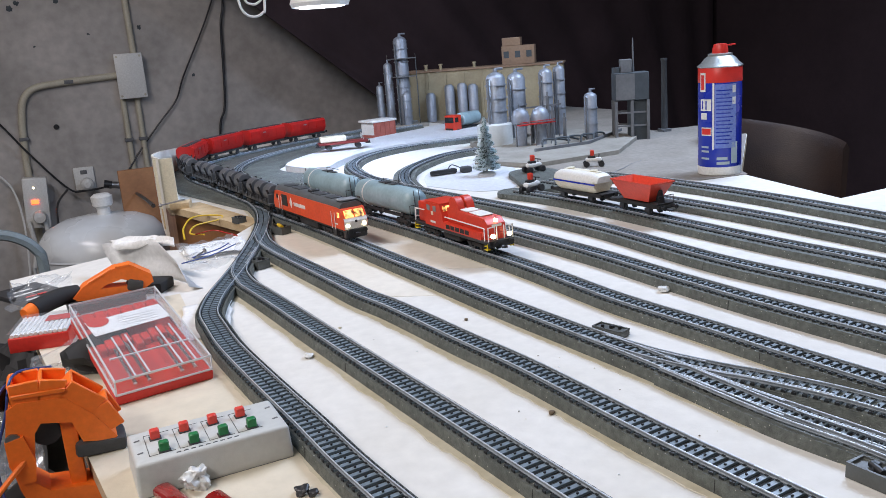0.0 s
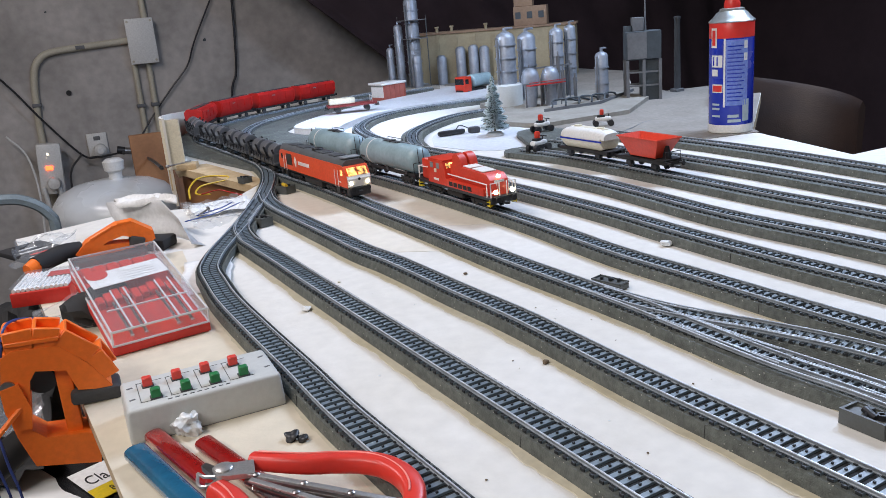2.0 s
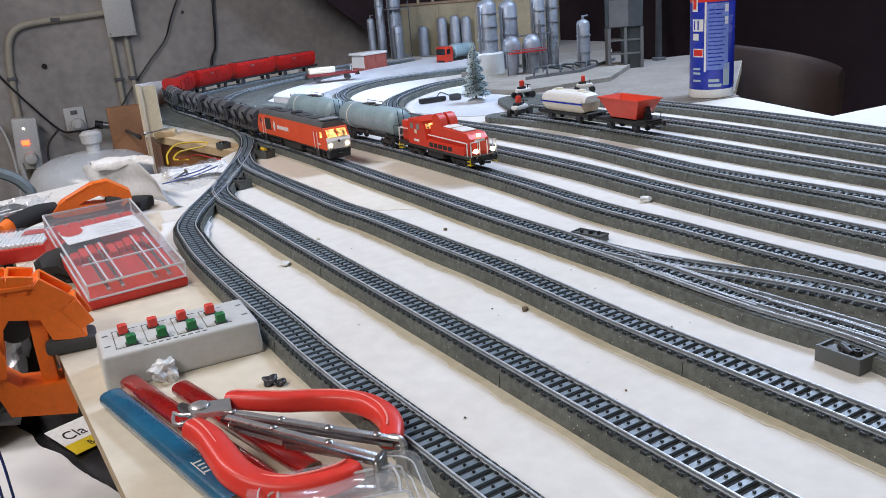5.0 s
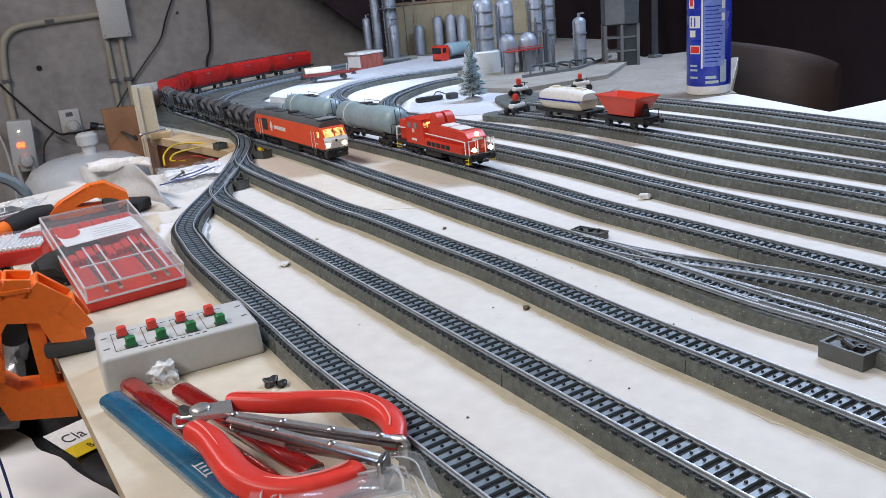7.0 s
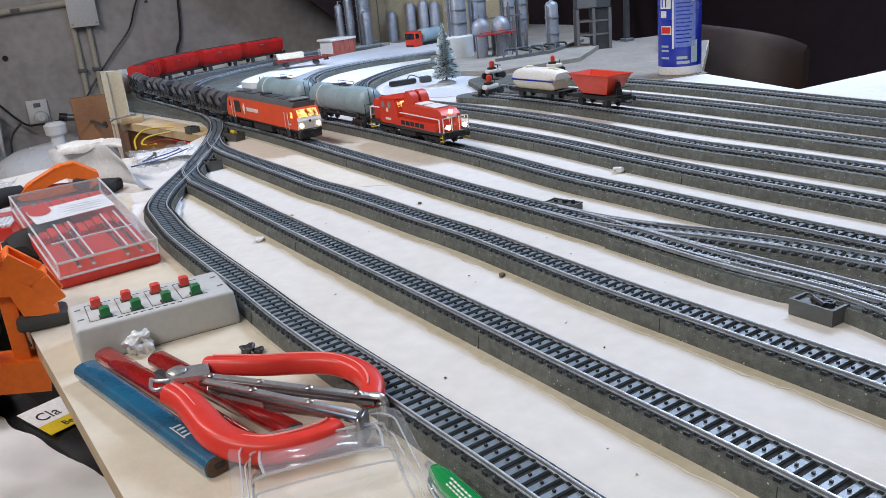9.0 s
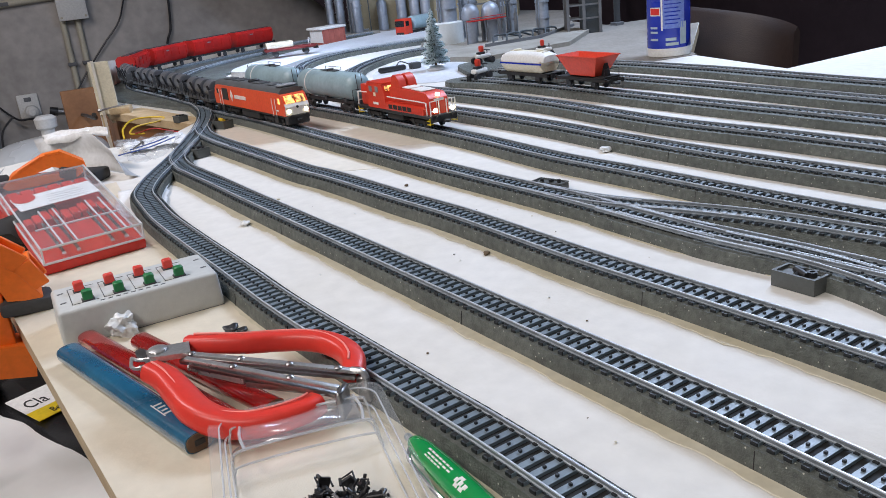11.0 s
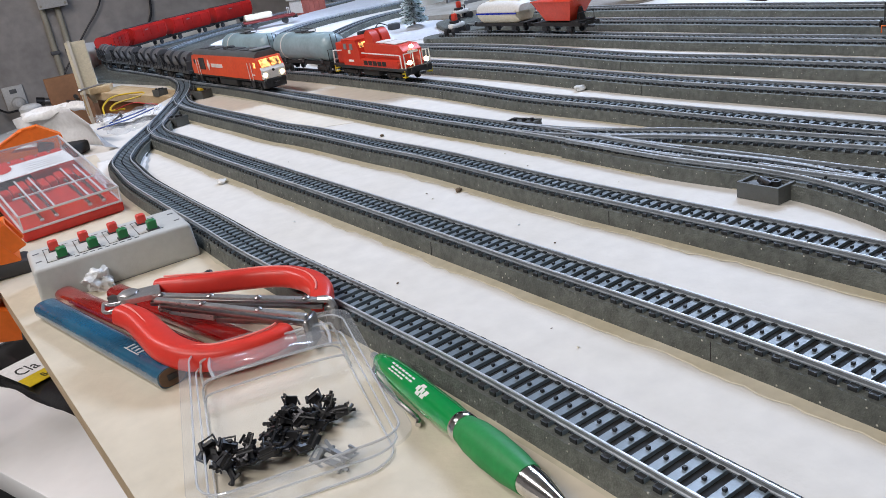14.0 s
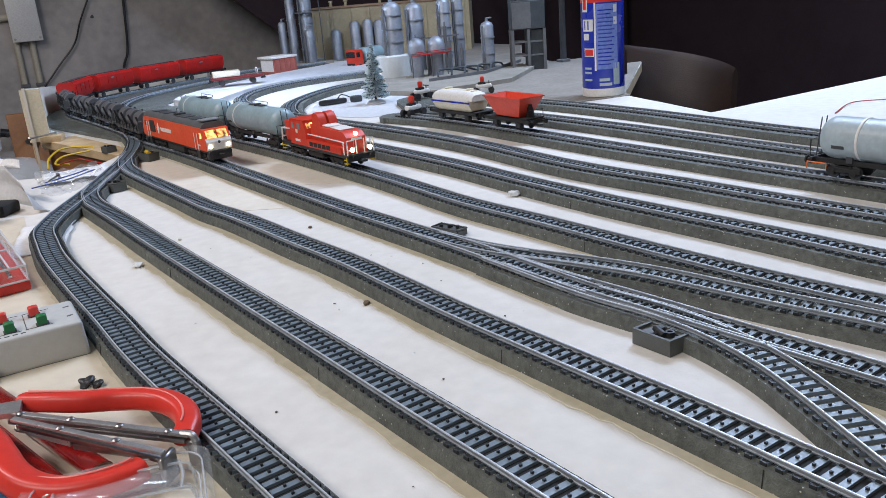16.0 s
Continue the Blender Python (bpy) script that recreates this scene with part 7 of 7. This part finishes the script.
# ball pen
pn = thing("ball_pen", "transparent green ball pen with a chrome clip and soft grip", "pen", m=Matrix.Translation((0.2747, -0.2762, 0.0075)) @ (Vector((0.0048, -0.140, 0.0))).to_track_quat("Z", "X").to_matrix().to_4x4() @ Matrix.Diagonal((0.92, 0.92, 0.915, 1.0)))
part("push_button", Shape().lathe([(0.0016, -0.006), (0.0018, -0.005), (0.0018, 0.001), (0.0030, 0.002)], 16), "canmetal", pn)
part("barrel", Shape().lathe([(0.0030, 0.000), (0.0044, 0.003), (0.0054, 0.012), (0.0060, 0.030), (0.0060, 0.062), (0.0056, 0.070)], 28), "pengreen", pn, "glossy green barrel")
part("ring", Shape().lathe([(0.0057, 0.069), (0.0060, 0.0695), (0.0060, 0.0725), (0.0057, 0.073)], 28), "chrome", pn, "chrome ring")
part("grip", Shape().lathe([(0.0055, 0.0728), (0.0068, 0.080), (0.0072, 0.090), (0.0068, 0.102), (0.0056, 0.112)], 28), "pengrip", pn, "matt green grip")
part("nose_cone", Shape().lathe([(0.0054, 0.112), (0.0050, 0.118), (0.0026, 0.130), (0.0010, 0.136), (0.0005, 0.138)], 24), "chrome", pn, "chrome nose cone")
part("clip", Shape().tube(smooth_line([(0.0010, 0.0030, 0.003), (-0.0010, 0.0070, 0.010), (-0.0030, 0.0076, 0.030), (-0.0050, 0.0066, 0.045), (-0.0056, 0.0084, 0.049)], 6), 0.0011, 8), "chrome", pn, "chrome clip")
for ang, z0, count, ln, wd in ((0.10, 0.018, 7, 0.0020, 0.0008), (0.38, 0.020, 6, 0.0022, 0.0008), (0.62, 0.019, 5, 0.0018, 0.0007), (0.10, 0.044, 1, 0.0030, 0.0016), (0.40, 0.0425, 3, 0.0022, 0.0020), (0.70, 0.044, 2, 0.0026, 0.0016)):
    for i in range(count):
        part("print_bar", Shape().box((0, 0, 0), (0.0003, wd, ln)), "white", pn).matrix_basis = pose(0.00595 * math.cos(ang), 0.00595 * math.sin(ang), z0 + i * (ln + 0.0009), 0, 0, math.degrees(ang))

# turnout motors
def motor(label, x, y, sx, sy, h, rot, glow=False):
    t = thing("turnout_motor", label, "turnout motor", "turnout motors", m=pose(x, y, 0.0005, 0, 0, rot))
    part("case", Shape().box((0, 0, h / 2), (sx, sy, h)).bevel(0.0006, 1), "motor", t)
    part("rim", Shape().box((0, sy / 2 - 0.0006, h + 0.0005), (sx, 0.0012, 0.0012)).box((0, -sy / 2 + 0.0006, h + 0.0005), (sx, 0.0012, 0.0012)).box((sx / 2 - 0.0006, 0, h + 0.0005), (0.0012, sy, 0.0012)).box((-sx / 2 + 0.0006, 0, h + 0.0005), (0.0012, sy, 0.0012)), "motor", t)
    for i in range(3):
        part("terminal", Shape().rod((-sx * 0.2 + i * sx * 0.18, sy * 0.22 - i * sy * 0.24, h), (-sx * 0.2 + i * sx * 0.18, sy * 0.22 - i * sy * 0.24, h + 0.0026), 0.0016, seg=8), "black", t)
    part("lever", Shape().box((sx * 0.15, -sy * 0.05, h + 0.0014), (sx * 0.3, 0.0022, 0.0014), (0, 0, 30)), "black", t)
    if glow:
        part("coil_wire", Shape().rod((-sx * 0.2, -sy * 0.3, h + 0.001), (sx * 0.2, sy * 0.3, h + 0.001), 0.0026, seg=10), "wireyellow", t, "copper-yellow coil")


mb = thing("turnout_motor", "dark grey open turnout motor box beside the turnout", "turnout motor", "turnout motors")
rimq = [(0.5066, -0.2436), (0.5096, -0.2690), (0.5240, -0.2678), (0.5212, -0.2424)]
inner = [(0.5084, -0.2452), (0.5110, -0.2672), (0.5224, -0.2662), (0.5200, -0.2440)]
tb = Shape()
r4 = [[tb.bm.verts.new((x, y, z)) for x, y in q] for q, z in ((rimq, 0.0003), (rimq, 0.0024), (rimq, 0.0028), (rimq, 0.0094), (inner, 0.0094), (inner, 0.0076))]
for a, b in zip(r4, r4[1:]):
    for q in range(4):
        tb.bm.faces.new((a[q], a[(q + 1) % 4], b[(q + 1) % 4], b[q]))
tb.bm.faces.new(r4[0])
tb.bm.faces.new(r4[-1])
part("case", tb, "motor", mb)
part("coil", Shape().rod((0.5135, -0.2610, 0.0086), (0.5155, -0.2520, 0.0096), 0.0021, seg=10).rod((0.5112, -0.2560, 0.0080), (0.5150, -0.2550, 0.0100), 0.0012, seg=8), "black", mb, "black coil")
part("contact", Shape().bevel_box((0.5180, -0.2530, 0.0088), (0.0038, 0.0048, 0.0030), 0.0005, seg=1), "black", mb)
part("terminal", Shape().lathe([(0.0026, 0.0076), (0.0026, 0.0106), (0.0014, 0.0106), (0.0014, 0.0080)], 14, pose(0.5168, -0.2615, 0)), "black", mb, "round black terminal")
motor("low dark turnout motor between two tracks", 0.5342, 0.0088, 0.0125, 0.0290, 0.0052, 18)
motor("small dark turnout motor with a copper coil", 0.4004, 0.6040, 0.0172, 0.026, 0.0100, 27, True)
motor("small dark turnout motor at the fork", 0.3335, 0.4330, 0.0170, 0.0212, 0.0095, 22)
motor("small dark turnout motor at the fork", 0.3661, 0.7275, 0.0152, 0.0174, 0.0086, 22)

# crumbs and scraps
for x, y, r, mt, lb in ((0.3039, 0.1084, 0.0040, "wax", "white crumb of filler on the board"), (0.6411, 0.0739, 0.0052, "wax", "white lump of filler on the board"), (0.4149, -0.0913, 0.0021, "leafbrown", "dry brown scrap on the board"),
                        (0.2427, -0.1005, 0.0045, "black", "small black plastic scrap"), (0.2480, -0.1060, 0.0032, "black", "small black plastic scrap"), (0.6930, 0.0337, 0.002, "wax", "white crumb of filler on the board"),
                        (0.8576, 0.2117, 0.003, "wax", "white crumb of filler on the board"), (0.3332, 0.0686, 0.0018, "glue", "pale glue crumb on the board"), (0.3485, 0.1631, 0.0016, "glue", "pale glue crumb on the board"),
                        (0.4508, 0.1133, 0.0018, "leafbrown", "dry brown scrap on the board"), (0.3196, -0.1964, 0.0006, "leafbrown", "dry brown scrap on the board"), (0.4032, -0.2167, 0.0006, "leafbrown", "dry brown scrap on the board"), (0.4741, -0.1662, 0.0006, "leafbrown", "dry brown scrap on the board")):
    s = Shape()
    bmesh.ops.create_icosphere(s.bm, subdivisions=3, radius=r)
    for v in s.bm.verts:
        v.co *= 1 + 0.6 * noise.noise(v.co * 260 + Vector((x * 40, y * 40, 0)))
        v.co.z *= 0.6
    z = 0.5 * r + 0.0002
    single("crumb", s, mt, lb, "crumb", m=pose(x, y, z))
rng = random.Random(23)
for i in range(16):
    k, y = rng.choice((1, 2, 2, 3, 3)), rng.uniform(-0.42, 0.18)
    q = LINES[k].at(LINES[k].at_y(y))
    s = Shape()
    bmesh.ops.create_icosphere(s.bm, subdivisions=1, radius=rng.uniform(0.0004, 0.0008))
    for v in s.bm.verts:
        v.co = Vector((v.co.x * rng.uniform(0.7, 1.6), v.co.y, v.co.z * 0.5))
    single("dust_crumb", s, rng.choice(("glue", "wax", "glue", "leafbrown")), "tiny crumb of dirt lying on the board", "crumb", m=pose(q.x + rng.uniform(0.024, 0.060), q.y, 0.0006), group="dirt crumbs")
wr = thing("thin_wire", "thin brown wire loop lying between the tracks", "wire")
part("strand", Shape().tube(smooth_line([(0.594, 0.428, 0.001), (0.600, 0.40, 0.004), (0.593, 0.371, 0.006), (0.586, 0.359, 0.001), (0.597, 0.347, 0.003)], 6), 0.0006, 5), "woodend", wr)
for x0, y0, x1, y1 in ((0.99, 0.65, 1.12, 0.73), (1.16, 0.12, 1.35, 0.15)):
    wr = thing("thin_wire", "thin grey feeder wire lying on the board", "wire")
    part("strand", Shape().tube(smooth_line([(x0, y0, 0.001), (x0 * 0.6 + x1 * 0.4, y0 + 0.03, 0.002), (x0 * 0.3 + x1 * 0.7, y1 - 0.02, 0.001), (x1, y1, 0.001)], 6), 0.0007, 5), "redwagon" if x0 > 1 else "grey", wr)


def crumpled(name, label, cat, x0, x1, y0, y1, z, amp, mat, seed, n=26, skew=0.0, rise=0.0):
    s = Shape()
    g = []
    for j in range(n + 1):
        row = []
        for i in range(n + 1):
            u, v = i / n, j / n
            p = Vector((x0 + (x1 - x0) * u + skew * v, y0 + (y1 - y0) * v, 0))
            h = abs(noise.noise(p * 28 + Vector((seed, 0, 0)))) * amp + abs(noise.noise(p * 75 + Vector((0, seed, 0)))) * amp * 0.5
            e = 0.004 * noise.noise(p * 50)
            row.append(s.bm.verts.new((p.x + e, p.y + e, z + h + rise * v * (1 - v) * 4)))
        g.append(row)
    for a, b in zip(g, g[1:]):
        for i in range(n):
            s.bm.faces.new((a[i], a[i + 1], b[i + 1], b[i]))
    ob = single(name, s, mat, label, cat)
    if mat in ("clear", "clearbag"):
        ob.visible_shadow = False
    else:
        sol = ob.modifiers.new("thickness", "SOLIDIFY")
        sol.thickness = 0.0004
    return ob


crumpled("plastic_bag", "crumpled clear plastic bag beside the track", "bag", 0.258, 0.335, 0.457, 0.612, 0.001, 0.021, "clearbag", 3)
crumpled("plastic_bag", "crumpled clear plastic bag on the table", "bag", 0.092, 0.144, 0.172, 0.246, 0.001, 0.016, "clearbag", 9)
crumpled("plastic_bag", "clear plastic wrapping by the tool heap", "bag", 0.063, 0.128, 0.422, 0.53, 0.002, 0.020, "clearbag", 14)
crumpled("paper_sheet", "white paper sheet lying by the fork of the tracks", "paper", 0.211, 0.259, 0.211, 0.318, 0.0012, 0.004, "paper", 5, 14, 0.02)
crumpled("paper_sheet", "white paper lying at the board's end", "paper", 0.267, 0.345, 0.526, 0.604, 0.003, 0.006, "paper", 8, 14)
# upright paper bag
s = Shape()
cols = [(0.192, 0.470), (0.202, 0.468), (0.215, 0.462), (0.232, 0.445), (0.246, 0.420), (0.256, 0.385), (0.262, 0.360)]
g = []
for j in range(9):
    v = j / 8
    row = []
    for i, (x, y) in enumerate(cols):
        f = i / 6
        top = 0.044 - 0.040 * max(0, f - 0.72) / 0.28 - 0.012 * (1 - f)
        z = 0.001 + top * v
        q = Vector((x, y, z))
        row.append(s.bm.verts.new((x - 0.012 * v + 0.006 * noise.noise(q * 60), y + 0.05 * v * (1 - f) + 0.006 * noise.noise(q * 60 + Vector((7, 0, 0))), z)))
    g.append(row)
for a, b in zip(g, g[1:]):
    for i in range(6):
        s.bm.faces.new((a[i], a[i + 1], b[i + 1], b[i]))
bag = thing("paper_bag", "crumpled white and grey packaging bag standing on the table", "bag", m=pose(0.2122, 0.4561, 0.0, 0, 0, 2.1) @ Matrix.Scale(1.06, 4) @ pose(-0.22, -0.43, 0.0))
bo = part("film", s, "greyfoil", bag, "grey printed film side")
sol = bo.modifiers.new("thickness", "SOLIDIFY")
sol.thickness = 0.0005
fold = Shape()
g = []
for j in range(8):
    v = j / 7
    row = []
    for i in range(13):
        f = i / 12
        x, y = 0.190 + 0.058 * f, 0.488 - 0.072 * f * f
        q = Vector((x, y, v))
        row.append(fold.bm.verts.new((x + 0.004 * noise.noise(q * 50), y - 0.006 + 0.030 * v + 0.004 * noise.noise(q * 40), 0.028 + 0.010 * math.sin(v * 2.2 + 0.3) + 0.008 * f + 0.005 * noise.noise(q * 45))))
    g.append(row)
for a, b in zip(g, g[1:]):
    for i in range(12):
        fold.bm.faces.new((a[i], a[i + 1], b[i + 1], b[i]))
fo = part("folded_top", fold, "paper", bag, "crumpled white top")
sol = fo.modifiers.new("thickness", "SOLIDIFY")
sol.thickness = 0.0005
part("dark_inside", Shape().bevel_box((0.215, 0.395, 0.006), (0.040, 0.030, 0.012), 0.003, (0, 0, -35)), "blackmatt", bag, "dark pouch beneath")
yw = thing("yellow_wire", "thin yellow wire coiled behind the fork of the tracks", "wire")
part("strand", Shape().tube(smooth_line([(0.2792, 0.6922, -0.0043), (0.2863, 0.7492, 0.0021), (0.3111, 0.8140, 0.0043), (0.3501, 0.8060, 0.0021), (0.3446, 0.7827, 0.0000), (0.3060, 0.7622, 0.0000), (0.2910, 0.7157, -0.0021), (0.3067, 0.6832, 0.0000)], 8), 0.0014, 6), "wireyellow", yw)
part("strand", Shape().tube(smooth_line([(0.2956, 0.6935, 0.0000), (0.3178, 0.6728, 0.0064), (0.3322, 0.6514, 0.0043), (0.3424, 0.6186, 0.0043)], 8), 0.0008, 6), "redwagon", yw)
for pts in ([(0.2652, 0.4918, 0.0128), (0.2974, 0.5048, 0.0150), (0.3167, 0.5390, 0.0128)], [(0.2494, 0.4691, 0.0128), (0.2868, 0.4877, 0.0128), (0.3244, 0.5285, 0.0128)]):
    w2 = thing("feeder_wire", "thin blue feeder wires to the turnout", "wire")
    part("strand", Shape().tube(smooth_line(pts, 6), 0.0008, 5), "wireblue", w2)
batt = thing("small_screw", "bright metal screw lying on the plastic bag", "screw", m=pose(0.269, 0.485, 0.015, 0, 70, 20))
part("shank", Shape().rod((0, 0, 0), (0, 0, 0.012), 0.0012, seg=8), "steel", batt)
part("head", Shape().lathe([(0.0034, 0.012), (0.0034, 0.0135), (0.0001, 0.015)], 12), "steel", batt)

# below the board's edge
shelf = thing("white_shelf_board", "white laminated board leaning below the table", "board", m=pose(0.118, 0.010, -0.112, 0, 0, 25.5))
part("panel", Shape().bevel_box((0.0207, -0.03, 0), (0.1085, 0.60, 0.018), 0.0015), "laminate", shelf)
sack = thing("mortar_bag", "black glossy packaging bag with a white and yellow label", "bag", m=pose(0.186, 0.045, -0.104, 0, 0, 24.5))
s = Shape()
bmesh.ops.create_grid(s.bm, x_segments=24, y_segments=30, size=0.5)
for v in s.bm.verts:
    x, y = v.co.x, v.co.y
    v.co = Vector((x * 0.106, y * 0.36, 0.007 * (1 - (2 * x) ** 4) * (1 - (2 * y) ** 6) + 0.0025 * noise.noise(Vector((x * 6, y * 9, 0)))))
so = part("film", s, "bagblack", sack)
sol = so.modifiers.new("thickness", "SOLIDIFY")
sol.thickness = 0.003
part("label", Shape().box((-0.022, 0.083, 0.0078), (0.050, 0.035, 0.0006)), "paper", sack, "white printed label")
part("label_band", Shape().box((-0.022, 0.0558, 0.0078), (0.050, 0.0190, 0.0006)), "yellow", sack, "yellow label band")


def lettering(text, size, mat, parent, m):
    cu = bpy.data.curves.new("lettering", "FONT")
    cu.body, cu.size, cu.extrude = text, size, 0.0001
    ob = bpy.data.objects.new("lettering_source", cu)
    scene.collection.objects.link(ob)
    me = bpy.data.meshes.new_from_object(ob.evaluated_get(bpy.context.evaluated_depsgraph_get()))
    bpy.data.objects.remove(ob)
    me.materials.append(M[mat])
    o = new("lettering", me)
    o.parent = parent
    o.matrix_basis = m
    return o


lettering("Cla", 0.0125, "black", sack, pose(-0.042, 0.072, 0.0083) @ Matrix.Diagonal((1.0, 1.7, 1.0, 1.0)))
lettering("Bet", 0.0070, "black", sack, pose(-0.034, 0.0505, 0.0083) @ Matrix.Diagonal((1.0, 1.7, 1.0, 1.0)))
for i in range(3):
    bw = thing("blue_wire", "thin dark blue wire hanging over the board's edge", "wire")
    d = i * 0.006
    part("strand", Shape().tube(smooth_line([(0.115 - d, 0.10, 0.040), (0.098 - d, 0.03, 0.062 - d), (0.090 - d, 0.02, 0.040), (0.080 - d, 0.02, 0.010), (0.082 - d, 0.01, -0.020), (0.088 - d, 0.0, -0.07), (0.09 - d, -0.02, -0.25)], 8), 0.0009, 6), "wireblue", bw)
ow = thing("orange_cable", "thin orange cable curling below the clamp", "cable")
part("cable_run", Shape().tube(smooth_line([(0.100, 0.02, 0.012), (0.086, 0.01, 0.002), (0.072, 0.0, -0.010), (0.06, 0.0, -0.03), (0.075, 0.0, -0.035)], 8), 0.0018, 7), "orange", ow)
crumpled("plastic_bag", "clear plastic bag hanging beside the clamp", "bag", 0.02, 0.10, 0.05, 0.20, -0.03, 0.03, "clearbag", 21)
crumpled("dark_cloth", "dark cloth bundle on the shelf beside the table", "cloth", -0.12, 0.09, 0.12, 0.62, -0.10, 0.05, "blackmatt", 31)
single("side_shelf", Shape().bevel_box((-0.04, 0.36, -0.13), (0.30, 0.75, 0.02), 0.002), "darkgrey", "dark grey side shelf next to the layout", "shelf")

# black packaging card in the tool heap
card = thing("packaging_card", "black packaging card with red and white print in the tool heap", "packaging", m=pose(0.0890, 0.4740, 0.0006, 0, 0, 28) @ Matrix.Diagonal((1.45, 1.02, 1.0, 1)))
part("backing", Shape().bevel_box((0, 0, 0.003), (0.036, 0.100, 0.006), 0.0012), "black", card, "glossy black card")
for i, (yy, wd, mt) in enumerate(((-0.034, 0.020, "canred"), (-0.022, 0.024, "white"), (-0.010, 0.016, "canred"), (0.006, 0.022, "white"), (0.022, 0.014, "white"))):
    part("print_bar", Shape().box((-0.002, yy, 0.0062), (wd, 0.0045, 0.0003)), mt, card)
